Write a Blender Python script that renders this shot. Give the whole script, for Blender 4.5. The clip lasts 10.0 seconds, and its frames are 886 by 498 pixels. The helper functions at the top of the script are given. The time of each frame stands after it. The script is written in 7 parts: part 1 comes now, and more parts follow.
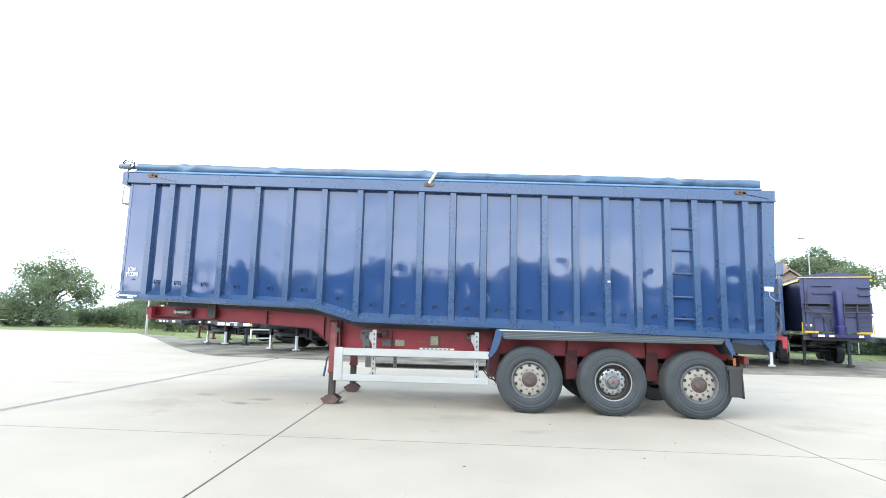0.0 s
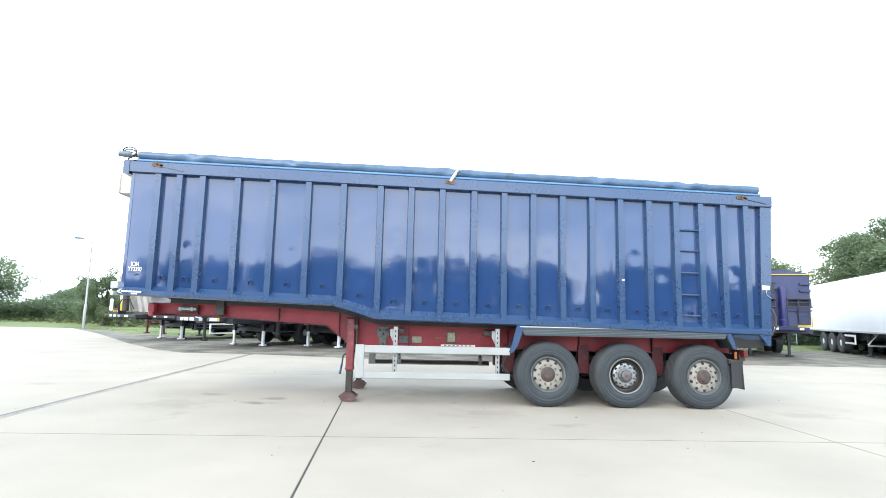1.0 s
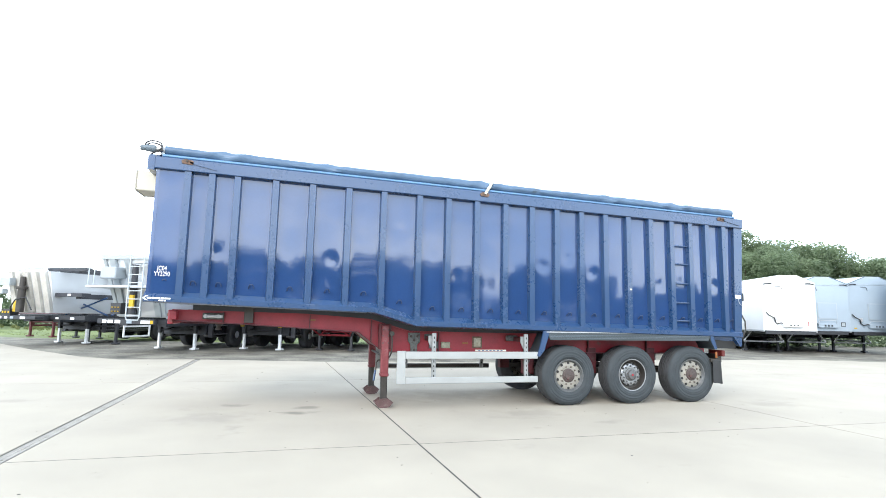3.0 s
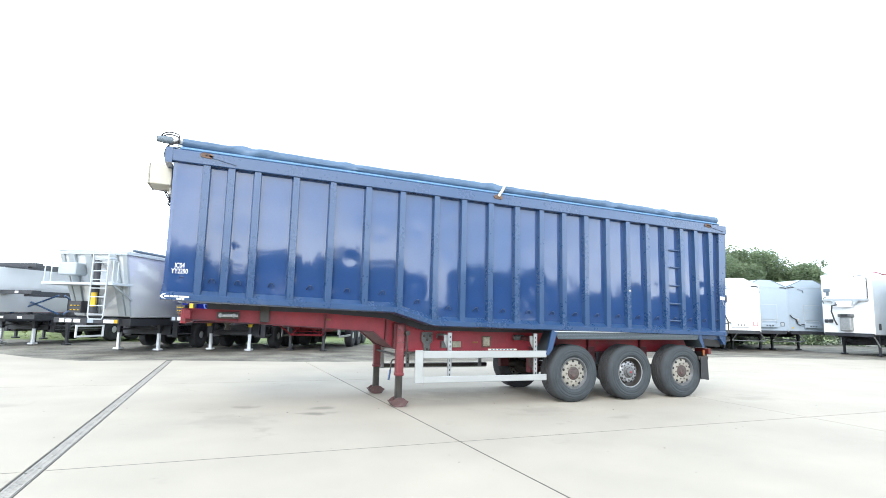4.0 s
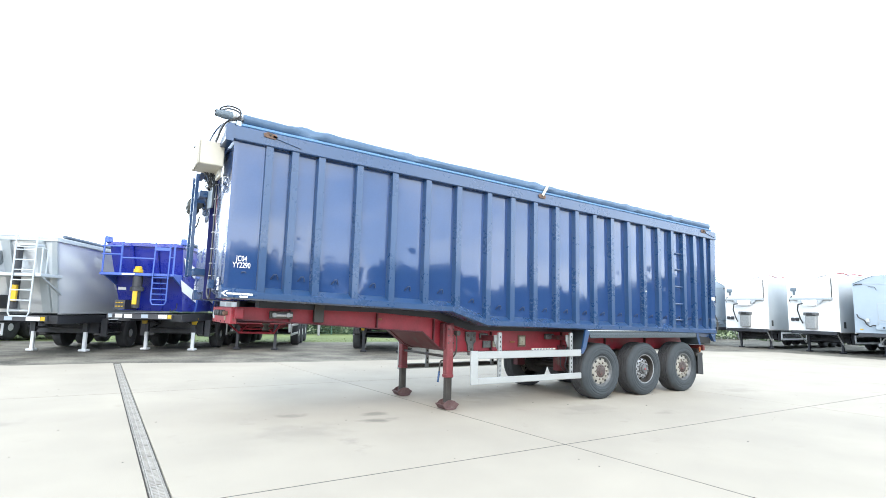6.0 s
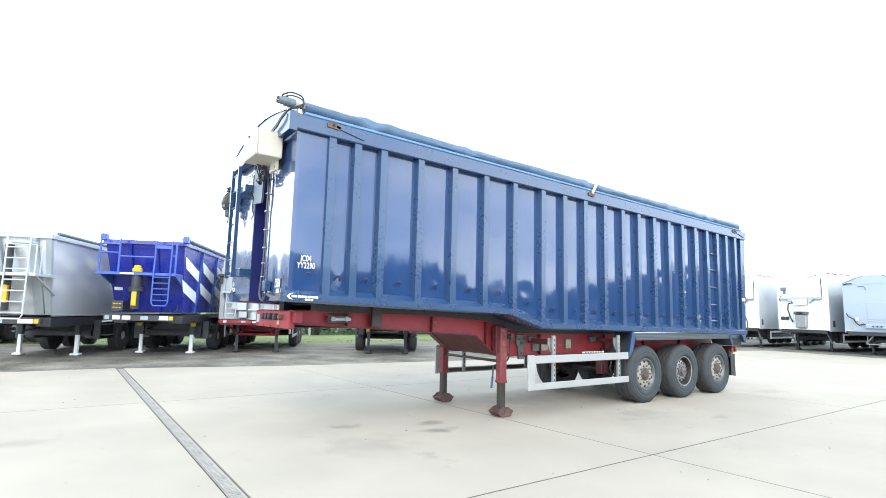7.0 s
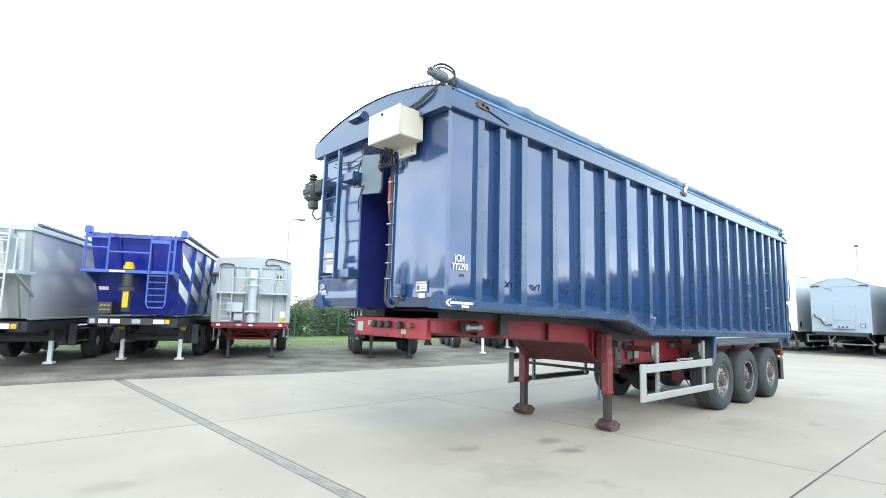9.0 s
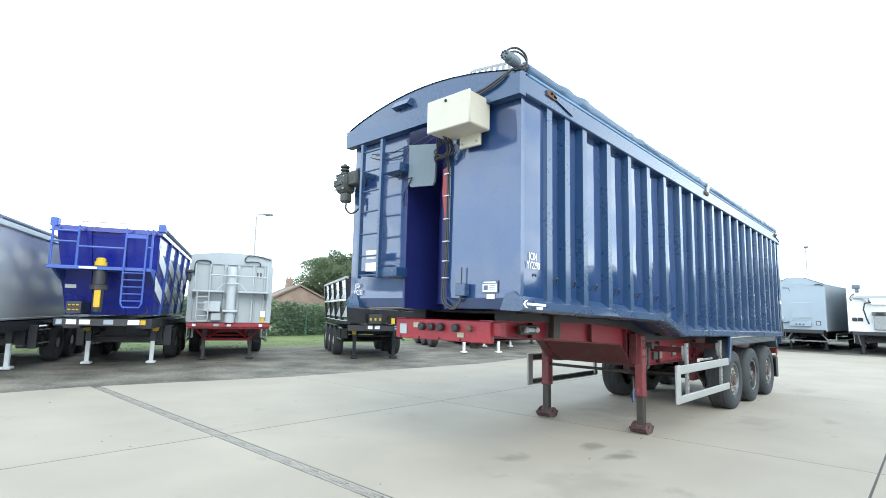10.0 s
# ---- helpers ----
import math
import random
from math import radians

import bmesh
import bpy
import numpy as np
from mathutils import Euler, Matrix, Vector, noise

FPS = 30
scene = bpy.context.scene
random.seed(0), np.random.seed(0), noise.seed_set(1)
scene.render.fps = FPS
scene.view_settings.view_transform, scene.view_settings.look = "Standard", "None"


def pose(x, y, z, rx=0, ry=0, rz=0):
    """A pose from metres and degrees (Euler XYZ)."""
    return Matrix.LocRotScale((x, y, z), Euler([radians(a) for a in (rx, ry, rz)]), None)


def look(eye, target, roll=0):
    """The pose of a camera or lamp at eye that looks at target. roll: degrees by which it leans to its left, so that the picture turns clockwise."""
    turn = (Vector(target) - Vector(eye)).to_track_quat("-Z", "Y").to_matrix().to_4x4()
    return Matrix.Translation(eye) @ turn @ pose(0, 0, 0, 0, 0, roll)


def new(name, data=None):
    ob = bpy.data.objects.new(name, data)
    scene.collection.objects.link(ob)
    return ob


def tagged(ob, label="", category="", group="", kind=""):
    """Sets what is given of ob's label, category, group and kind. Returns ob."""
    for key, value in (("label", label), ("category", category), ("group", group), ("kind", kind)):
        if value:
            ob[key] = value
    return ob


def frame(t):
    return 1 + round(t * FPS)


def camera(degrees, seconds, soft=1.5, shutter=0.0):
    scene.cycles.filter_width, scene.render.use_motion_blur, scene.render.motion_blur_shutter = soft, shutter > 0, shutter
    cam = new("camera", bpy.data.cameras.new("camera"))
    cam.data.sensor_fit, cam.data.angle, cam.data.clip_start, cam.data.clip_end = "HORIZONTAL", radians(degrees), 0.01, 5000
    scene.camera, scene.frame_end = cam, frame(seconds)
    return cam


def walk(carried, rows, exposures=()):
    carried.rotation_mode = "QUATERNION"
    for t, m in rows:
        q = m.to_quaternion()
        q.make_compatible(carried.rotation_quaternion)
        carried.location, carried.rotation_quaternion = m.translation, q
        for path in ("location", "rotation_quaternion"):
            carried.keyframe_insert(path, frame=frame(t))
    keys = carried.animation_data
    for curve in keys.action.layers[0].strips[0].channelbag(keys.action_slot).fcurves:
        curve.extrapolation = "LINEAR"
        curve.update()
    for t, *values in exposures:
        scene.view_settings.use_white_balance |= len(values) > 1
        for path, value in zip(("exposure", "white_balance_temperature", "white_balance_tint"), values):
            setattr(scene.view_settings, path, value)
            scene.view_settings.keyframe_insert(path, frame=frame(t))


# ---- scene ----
cam = camera(80.5, 10.0, soft=0.9)
PATH = [
    (0, (0.716, 0.118, 1.409), (0.586, 2.095, 1.682), 1.4),
    (0.5, (0.056, 0.043, 1.421), (0.068, 2.026, 1.682), 1.3),
    (1, (-0.602, 0.04, 1.451), (-0.508, 2.022, 1.701), 1.3),
    (1.5, (-1.237, 0.042, 1.483), (-1.058, 2.018, 1.733), 1.3),
    (2, (-1.836, 0.022, 1.516), (-1.499, 1.978, 1.765), 1.2),
    (2.5, (-2.502, 0.06, 1.546), (-2.051, 1.993, 1.792), 1.2),
    (3, (-3.148, 0.078, 1.56), (-2.627, 1.993, 1.808), 1.2),
    (4.5, (-4.9, 0.612, 1.528), (-4.074, 2.417, 1.775), 1.4),
    (5, (-5.497, 0.935, 1.559), (-4.574, 2.693, 1.799), 1.4),
    (6.5, (-6.927, 2.27, 1.539), (-5.814, 3.914, 1.782), 1.5),
    (7, (-7.313, 2.807, 1.573), (-6.163, 4.425, 1.813), 1.4),
    (7.5, (-7.663, 3.308, 1.608), (-6.453, 4.882, 1.851), 1.5),
    (8, (-7.997, 3.858, 1.626), (-6.742, 5.397, 1.864), 1.4),
    (8.5, (-8.346, 4.363, 1.624), (-7.06, 5.876, 1.864), 1.4),
    (9, (-8.67, 4.888, 1.612), (-7.348, 6.369, 1.854), 1.4),
    (9.5, (-8.999, 5.408, 1.628), (-7.631, 6.847, 1.868), 1.4),
    (10, (-9.189, 5.924, 1.627), (-7.743, 7.285, 1.865), 1.3),
]
walk(cam, [(t, look(eye, target, roll)) for t, eye, target, roll in PATH],
     [(0.0, 1.91, 6500, 10), (2.5, 1.90, 6500, 10), (5.0, 1.93, 6500, 10), (7.0, 1.90, 6500, 9.5), (9.0, 1.68, 6450, 6.5), (10.0, 1.55, 6400, 5.5)])

# ---- light: bright overcast sky, hazy high sun ----
SUN_ELEV, SUN_AZ = 38.0, 236.0          # degrees; azimuth counted from +x towards +y
world = bpy.data.worlds.new("overcast_sky")
scene.world = world
world.use_nodes = True
wn, wl = world.node_tree.nodes, world.node_tree.links
bg = wn["Background"]
sky = wn.new("ShaderNodeTexSky")
sky.sky_type, sky.sun_disc = "NISHITA", False
sky.sun_elevation, sky.sun_rotation = radians(SUN_ELEV), radians(90 - SUN_AZ)
sky.air_density, sky.dust_density = 1.0, 2.5
wco = wn.new("ShaderNodeTexCoord")
wmap = wn.new("ShaderNodeMapping")
wmap.inputs["Scale"].default_value = (1.0, 1.0, 2.6)
wnoise = wn.new("ShaderNodeTexNoise")
wnoise.inputs["Scale"].default_value, wnoise.inputs["Detail"].default_value = 3.6, 6.0
wramp = wn.new("ShaderNodeValToRGB")
wramp.color_ramp.elements[0].position, wramp.color_ramp.elements[0].color = 0.36, (5.4, 7.0, 9.2, 1)
wramp.color_ramp.elements[1].position, wramp.color_ramp.elements[1].color = 0.60, (10.3, 11.3, 11.9, 1)
wmix = wn.new("ShaderNodeMix")
wmix.data_type = "RGBA"
wmix.inputs["Factor"].default_value = 0.82
wl.new(wco.outputs["Generated"], wmap.inputs["Vector"])
wl.new(wmap.outputs["Vector"], wnoise.inputs["Vector"])
wl.new(wnoise.outputs["Fac"], wramp.inputs["Fac"])
wl.new(sky.outputs["Color"], wmix.inputs["A"])
wl.new(wramp.outputs["Color"], wmix.inputs["B"])
wsep = wn.new("ShaderNodeSeparateXYZ")
whaze = wn.new("ShaderNodeMapRange")
whaze.inputs["From Min"].default_value, whaze.inputs["From Max"].default_value = 0.0, 0.7
whaze.inputs["To Min"].default_value, whaze.inputs["To Max"].default_value = 1.62, 0.74
wscale = wn.new("ShaderNodeVectorMath")
wscale.operation = "SCALE"
wl.new(wco.outputs["Generated"], wsep.inputs["Vector"])
wl.new(wsep.outputs["Z"], whaze.inputs["Value"])
wl.new(wmix.outputs["Result"], wscale.inputs[0])
wl.new(whaze.outputs["Result"], wscale.inputs["Scale"])
wl.new(wscale.outputs["Vector"], bg.inputs["Color"])
bg.inputs["Strength"].default_value = 0.10
sun = new("sun", bpy.data.lights.new("sun", "SUN"))
sun.data.energy, sun.data.angle, sun.data.color = 0.6, radians(30), (1.0, 0.93, 0.83)
_a, _e = radians(SUN_AZ), radians(SUN_ELEV)
sun.matrix_world = look((60 * math.cos(_a) * math.cos(_e), 60 * math.sin(_a) * math.cos(_e), 60 * math.sin(_e)), (0, 0, 0))


# ---- materials ----
def mat(name, color, rough=0.5, metal=0.0, coat=0.0, vary=0.15, grain=60.0, stain=2.0, bump=0.0, tint=None,
        rough_vary=0.1, patch=0.0, patch_color=(0.1, 0.07, 0.05), patch_scale=6.0, per_object=0.0, spec=0.5, wave=0.0):
    """A surface with variation at two scales, optional worn or darker patches and fine relief."""
    m = bpy.data.materials.new(name)
    m.use_nodes = True
    n, l = m.node_tree.nodes, m.node_tree.links
    b = n["Principled BSDF"]
    b.inputs["Metallic"].default_value, b.inputs["Coat Weight"].default_value = metal, coat
    b.inputs["Coat IOR"].default_value = 1.6
    b.inputs["Coat Roughness"].default_value, b.inputs["Specular IOR Level"].default_value = 0.03, spec
    co = n.new("ShaderNodeTexCoord")
    big, fine = n.new("ShaderNodeTexNoise"), n.new("ShaderNodeTexNoise")
    big.inputs["Scale"].default_value, big.inputs["Detail"].default_value = stain, 5.0
    fine.inputs["Scale"].default_value, fine.inputs["Detail"].default_value = grain, 4.0
    for k in (big, fine):
        l.new(co.outputs["Object"], k.inputs["Vector"])
    both = n.new("ShaderNodeMath")
    both.operation = "MULTIPLY_ADD"
    l.new(big.outputs["Fac"], both.inputs[0])
    both.inputs[1].default_value = 0.65
    scaled = n.new("ShaderNodeMath")
    scaled.operation = "MULTIPLY"
    scaled.inputs[1].default_value = 0.35
    l.new(fine.outputs["Fac"], scaled.inputs[0])
    l.new(scaled.outputs[0], both.inputs[2])
    value = both.outputs[0]
    if per_object:
        info = n.new("ShaderNodeObjectInfo")
        add = n.new("ShaderNodeMath")
        add.operation = "MULTIPLY_ADD"
        add.inputs[1].default_value = per_object
        l.new(info.outputs["Random"], add.inputs[0])
        l.new(value, add.inputs[2])
        value = add.outputs[0]
    ramp = n.new("ShaderNodeValToRGB")
    lo = [c * (1 - vary) for c in color]
    hi = [min(1, c * (1 + vary)) for c in (tint or color)]
    ramp.color_ramp.elements[0].position, ramp.color_ramp.elements[0].color = 0.3, (*lo, 1)
    ramp.color_ramp.elements[1].position, ramp.color_ramp.elements[1].color = 0.7 + per_object, (*hi, 1)
    l.new(value, ramp.inputs["Fac"])
    out = ramp.outputs["Color"]
    if patch:
        pn = n.new("ShaderNodeTexNoise")
        pn.inputs["Scale"].default_value, pn.inputs["Detail"].default_value = patch_scale, 8.0
        pn.inputs["Roughness"].default_value = 0.65
        l.new(co.outputs["Object"], pn.inputs["Vector"])
        pr = n.new("ShaderNodeValToRGB")
        pr.color_ramp.elements[0].position, pr.color_ramp.elements[1].position = 0.68 - patch, 0.76 - patch * 0.8
        l.new(pn.outputs["Fac"], pr.inputs["Fac"])
        mx = n.new("ShaderNodeMix")
        mx.data_type = "RGBA"
        l.new(pr.outputs["Color"], mx.inputs["Factor"])
        l.new(out, mx.inputs["A"])
        mx.inputs["B"].default_value = (*patch_color, 1)
        out = mx.outputs["Result"]
    l.new(out, b.inputs["Base Color"])
    rr = n.new("ShaderNodeMapRange")
    rr.inputs["To Min"].default_value, rr.inputs["To Max"].default_value = max(0.02, rough - rough_vary), min(1, rough + rough_vary)
    l.new(both.outputs[0], rr.inputs["Value"])
    l.new(rr.outputs["Result"], b.inputs["Roughness"])
    if bump:
        bp = n.new("ShaderNodeBump")
        bp.inputs["Strength"].default_value, bp.inputs["Distance"].default_value = 0.6, bump
        l.new(fine.outputs["Fac"], bp.inputs["Height"])
        l.new(bp.outputs["Normal"], b.inputs["Normal"])
    if wave:
        wv, bw = n.new("ShaderNodeTexNoise"), n.new("ShaderNodeBump")
        wv.inputs["Scale"].default_value, wv.inputs["Detail"].default_value = 1.7, 1.0
        bw.inputs["Strength"].default_value, bw.inputs["Distance"].default_value = 1.0, wave
        l.new(co.outputs["Object"], wv.inputs["Vector"])
        l.new(wv.outputs["Fac"], bw.inputs["Height"])
        l.new(bw.outputs["Normal"], b.inputs["Normal"])
        l.new(bw.outputs["Normal"], b.inputs["Coat Normal"])
    return m


BLUE = (0.0185, 0.048, 0.140)
M = {}
M["blue"] = mat("blue_gloss_paint", BLUE, 0.06, coat=0.47, vary=0.10, grain=40, stain=1.2, rough_vary=0.03)
M["blue_pod"] = mat("blue_gloss_paint_buckled", BLUE, 0.20, coat=0.75, vary=0.2, grain=40, stain=1.2, rough_vary=0.04, wave=0.014)
# rope hooks: matt and darker than the body blue
M["hook_blue"] = mat("matt_hook_paint", (0.020, 0.040, 0.095), 0.7, vary=0.2, grain=60)
M["blue_frame"] = mat("blue_frame_paint", (0.016, 0.048, 0.122), 0.28, coat=0.42, vary=0.10, grain=24, stain=1.6, rough_vary=0.05)
# darker than the body blue; used on the ram well, floor and ram
M["blue_in"] = mat("darker_blue_inside", (0.010, 0.015, 0.098), 0.4, vary=0.2)
M["red"] = mat("red_chassis_paint", (0.265, 0.019, 0.030), 0.42, vary=0.25, grain=30, stain=3, patch=0.07,
               patch_color=(0.16, 0.045, 0.04), patch_scale=5)
# grime, plus the shade under the body painted into a darker red
M["red_grime_shade"] = mat("grimy_shade_dark_red", (0.090, 0.015, 0.019), 0.6, vary=0.35, grain=30, stain=3, patch=0.12,
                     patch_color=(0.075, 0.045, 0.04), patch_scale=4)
M["pink_leg"] = mat("faded_red_paint", (0.160, 0.030, 0.035), 0.5, vary=0.3, grain=30, stain=4, patch=0.08,
                    patch_color=(0.20, 0.09, 0.09), patch_scale=8)
M["steel_dark"] = mat("oily_dark_steel", (0.055, 0.050, 0.045), 0.45, metal=0.5, vary=0.3, grain=80, stain=5)
M["dirty_steel"] = mat("greasy_grey_steel", (0.12, 0.125, 0.12), 0.55, metal=0.4, vary=0.4, grain=40, stain=16, patch=0.12, patch_color=(0.06, 0.045, 0.04), patch_scale=14)
M["dirty_cream"] = mat("grubby_cream_plate", (0.34, 0.31, 0.23), 0.6, vary=0.3, grain=40, stain=14, patch=0.08, patch_color=(0.16, 0.11, 0.08), patch_scale=16)
M["rust"] = mat("rusted_steel", (0.13, 0.078, 0.055), 0.8, vary=0.45, grain=90, stain=14, bump=0.003)
M["foot"] = mat("scuffed_foot_steel", (0.085, 0.045, 0.043), 0.65, vary=0.35, grain=60, stain=9, bump=0.003, patch=0.1,
                patch_color=(0.12, 0.09, 0.08), patch_scale=9)
M["alu"] = mat("anodised_aluminium", (0.36, 0.37, 0.365), 0.42, metal=0.35, vary=0.08, grain=120, stain=3)
M["alu_dull"] = mat("dull_aluminium", (0.50, 0.51, 0.52), 0.5, metal=0.6, vary=0.12, grain=120, stain=3)
M["galv"] = mat("galvanised_steel", (0.30, 0.31, 0.31), 0.5, metal=0.6, vary=0.2, grain=30, stain=14)
M["wing"] = mat("grey_wing_plastic", (0.115, 0.150, 0.180), 0.5, vary=0.14, grain=40, stain=2)
M["wing_dark"] = mat("dark_ribbed_wing", (0.034, 0.044, 0.050), 0.55, vary=0.2, grain=40, stain=2)
M["rubber"] = mat("weathered_tyre_rubber", (0.030, 0.037, 0.042), 0.75, vary=0.25, grain=60, stain=5, bump=0.002)
M["tread"] = mat("tyre_tread_rubber", (0.045, 0.047, 0.050), 0.85, vary=0.25, grain=60, stain=5, bump=0.003)
M["gear_dark"] = mat("weathered_cast_iron", (0.050, 0.057, 0.056), 0.7, vary=0.4, grain=50, stain=9, bump=0.003)
M["black"] = mat("black_plastic", (0.020, 0.021, 0.023), 0.55, vary=0.2)
M["cable"] = mat("black_cable_sheath", (0.028, 0.029, 0.032), 0.45, vary=0.2)
M["rim_cream"] = mat("grubby_cream_rim_paint", (0.245, 0.232, 0.20), 0.55, vary=0.25, grain=40, stain=8, patch=0.06,
                     patch_color=(0.24, 0.13, 0.09), patch_scale=18)
M["rim_alloy"] = mat("polished_alloy", (0.30, 0.31, 0.32), 0.32, metal=0.6, vary=0.12, grain=60, stain=8)
M["hub_rust"] = mat("rusty_hub", (0.060, 0.044, 0.040), 0.6, vary=0.4, grain=60, stain=20, bump=0.002, patch=0.05, patch_color=(0.12, 0.028, 0.03), patch_scale=11)
M["nut_tan"] = mat("dusty_nut_steel", (0.135, 0.118, 0.098), 0.6, metal=0.2, vary=0.3, grain=60)
M["hub_grey"] = mat("grey_hub_steel", (0.125, 0.13, 0.132), 0.45, metal=0.5, vary=0.3, grain=60, stain=20)
# near-black painted in for the shade inside holes, slots and recesses
M["dark_hole"] = mat("hole_black", (0.012, 0.012, 0.012), 0.7, vary=0.2)
M["cream_box"] = mat("cream_painted_steel", (0.50, 0.475, 0.40), 0.45, vary=0.06, grain=20, stain=2, patch=0.015,
                     patch_color=(0.35, 0.28, 0.20), patch_scale=12)
M["white_mark"] = mat("white_vinyl", (0.82, 0.83, 0.84), 0.4, vary=0.05)
M["white_paint"] = mat("white_painted_panel", (0.80, 0.81, 0.82), 0.35, vary=0.05, grain=20, stain=0.8)
M["blue_text"] = mat("printed_plate_ink", (0.08, 0.10, 0.16), 0.5)
M["orange"] = mat("orange_reflector", (0.22, 0.07, 0.015), 0.3, vary=0.1)
M["red_lens"] = mat("red_lamp_lens", (0.10, 0.016, 0.014), 0.3, vary=0.1)
M["hem"] = mat("pale_blue_webbing", (0.10, 0.21, 0.37), 0.5, vary=0.18, grain=30, stain=2)
# dark patches: greyed sheet, and shaded folds painted into the colour
M["tarp"] = mat("blue_pvc_tarp", (0.055, 0.108, 0.190), 0.42, vary=0.25, grain=9, stain=1.5, bump=0.003, tint=(0.070, 0.120, 0.19), patch=0.05, patch_color=(0.045, 0.065, 0.09), patch_scale=2.5)
M["tarp_dark"] = mat("dark_grey_pvc_tarp", (0.075, 0.105, 0.150), 0.55, vary=0.35, grain=14, stain=4, bump=0.008)
M["yellow"] = mat("yellow_paint", (0.55, 0.36, 0.015), 0.45, vary=0.1)
M["vivid_blue"] = mat("vivid_blue_paint", (0.008, 0.018, 0.235), 0.28, coat=0.35, vary=0.10, stain=1.5)
M["vivid_frame"] = mat("blue_tube_paint", (0.045, 0.095, 0.36), 0.4, vary=0.12)
M["navy"] = mat("navy_body_paint", (0.028, 0.037, 0.100), 0.45, vary=0.18, stain=1.5)
M["ram_navy"] = mat("dark_blue_ram_paint", (0.012, 0.014, 0.085), 0.3, vary=0.12)
M["silver"] = mat("brushed_aluminium_sheet", (0.76, 0.78, 0.80), 0.13, metal=0.30, coat=0.8, vary=0.04, grain=3, stain=0.5, rough_vary=0.03)
M["pale_grey"] = mat("pale_grey_tube_paint", (0.41, 0.45, 0.48), 0.4, vary=0.06)
M["steel_sheet"] = mat("weathered_steel_sheet", (0.56, 0.54, 0.50), 0.5, metal=0.5, vary=0.22, grain=12, stain=2)
M["grey_panel"] = mat("light_grey_panel", (0.35, 0.385, 0.405), 0.4, metal=0.2, vary=0.07, stain=1.5)
M["off_white"] = mat("off_white_body_paint", (0.325, 0.365, 0.39), 0.42, vary=0.08, grain=20, stain=1.5, patch=0.02, patch_color=(0.30, 0.29, 0.27), patch_scale=5)
M["pale_blue"] = mat("pale_blue_panel", (0.30, 0.36, 0.42), 0.4, vary=0.06, stain=1.2)
# bulk trailer sides: shade between the parked trailers is put into this grey
M["side_grey"] = mat("shade_toned_aluminium", (0.43, 0.47, 0.50), 0.35, metal=0.25, vary=0.1, stain=1)
M["chassis_black"] = mat("black_chassis_paint", (0.028, 0.030, 0.036), 0.45, vary=0.25, stain=4)
M["black_body"] = mat("black_body_paint", (0.016, 0.017, 0.022), 0.25, coat=0.3, vary=0.15)
M["chrome"] = mat("bright_wheel_alloy", (0.86, 0.87, 0.88), 0.3, metal=0.25, vary=0.1)
M["concrete"] = mat("worn_pale_concrete", (0.334, 0.302, 0.249), 0.85, vary=0.15, grain=90, stain=0.7, bump=0.003, per_object=0.06,
                    patch=0.06, patch_color=(0.285, 0.258, 0.214), patch_scale=1.1)
M["yard"] = mat("old_stone_yard_surface", (0.100, 0.096, 0.083), 0.9, vary=0.65, grain=16, stain=0.9, bump=0.07, tint=(0.170, 0.160, 0.132), patch=0.09, patch_color=(0.075, 0.078, 0.065), patch_scale=1.6)
M["sealant"] = mat("dark_joint_sealant", (0.060, 0.056, 0.050), 0.8, vary=0.4, grain=40, stain=2)
M["iron"] = mat("cast_iron", (0.33, 0.312, 0.28), 0.65, metal=0.3, vary=0.4, grain=60, stain=6)
M["grass"] = mat("mown_grass", (0.105, 0.150, 0.045), 0.9, vary=0.30, grain=9, stain=0.35, bump=0.03, tint=(0.15, 0.185, 0.065))
M["leaf"] = mat("tree_leaves", (0.115, 0.168, 0.092), 0.6, vary=0.35, grain=3, stain=0.7, tint=(0.175, 0.225, 0.125))
M["leaf_hedge"] = mat("hedge_leaves", (0.115, 0.165, 0.098), 0.65, vary=0.40, grain=3, stain=0.6, tint=(0.165, 0.215, 0.125))
M["leaf_pale"] = mat("dry_grass_blades", (0.20, 0.22, 0.085), 0.8, vary=0.35, grain=3, stain=0.6)
M["bark"] = mat("tree_bark", (0.085, 0.070, 0.052), 0.9, vary=0.3, grain=20, bump=0.02)
M["brick"] = mat("red_brick_wall", (0.235, 0.172, 0.142), 0.85, vary=0.3, grain=14, stain=1.0, bump=0.006)
M["roof"] = mat("brown_roof_tiles", (0.19, 0.145, 0.12), 0.85, vary=0.3, grain=10, stain=1.0, bump=0.02)
M["fence"] = mat("green_wire_mesh", (0.045, 0.115, 0.075), 0.5, vary=0.15)
M["lamp_grey"] = mat("galvanised_lamp_post", (0.29, 0.295, 0.30), 0.5, metal=0.5, vary=0.12)
M["glass"] = mat("dark_window_glass", (0.03, 0.035, 0.04), 0.08, vary=0.1)



STAINS = [(-4.14, 9.55, 0.30, 0.65), (-3.06, 8.72, 0.34, 0.72), (-2.92, 9.18, 0.28, 0.6), (-4.3, 8.5, 0.9, 0.22), (0.6, 8.1, 0.9, 0.25), (2.9, 9.7, 2.0, 0.30), (-0.3, 10.0, 1.3, 0.25), (-7.6, 10.5, 0.5, 0.25), (1.5, 7.3, 0.35, 0.3), (5.6, 8.3, 0.8, 0.25)]


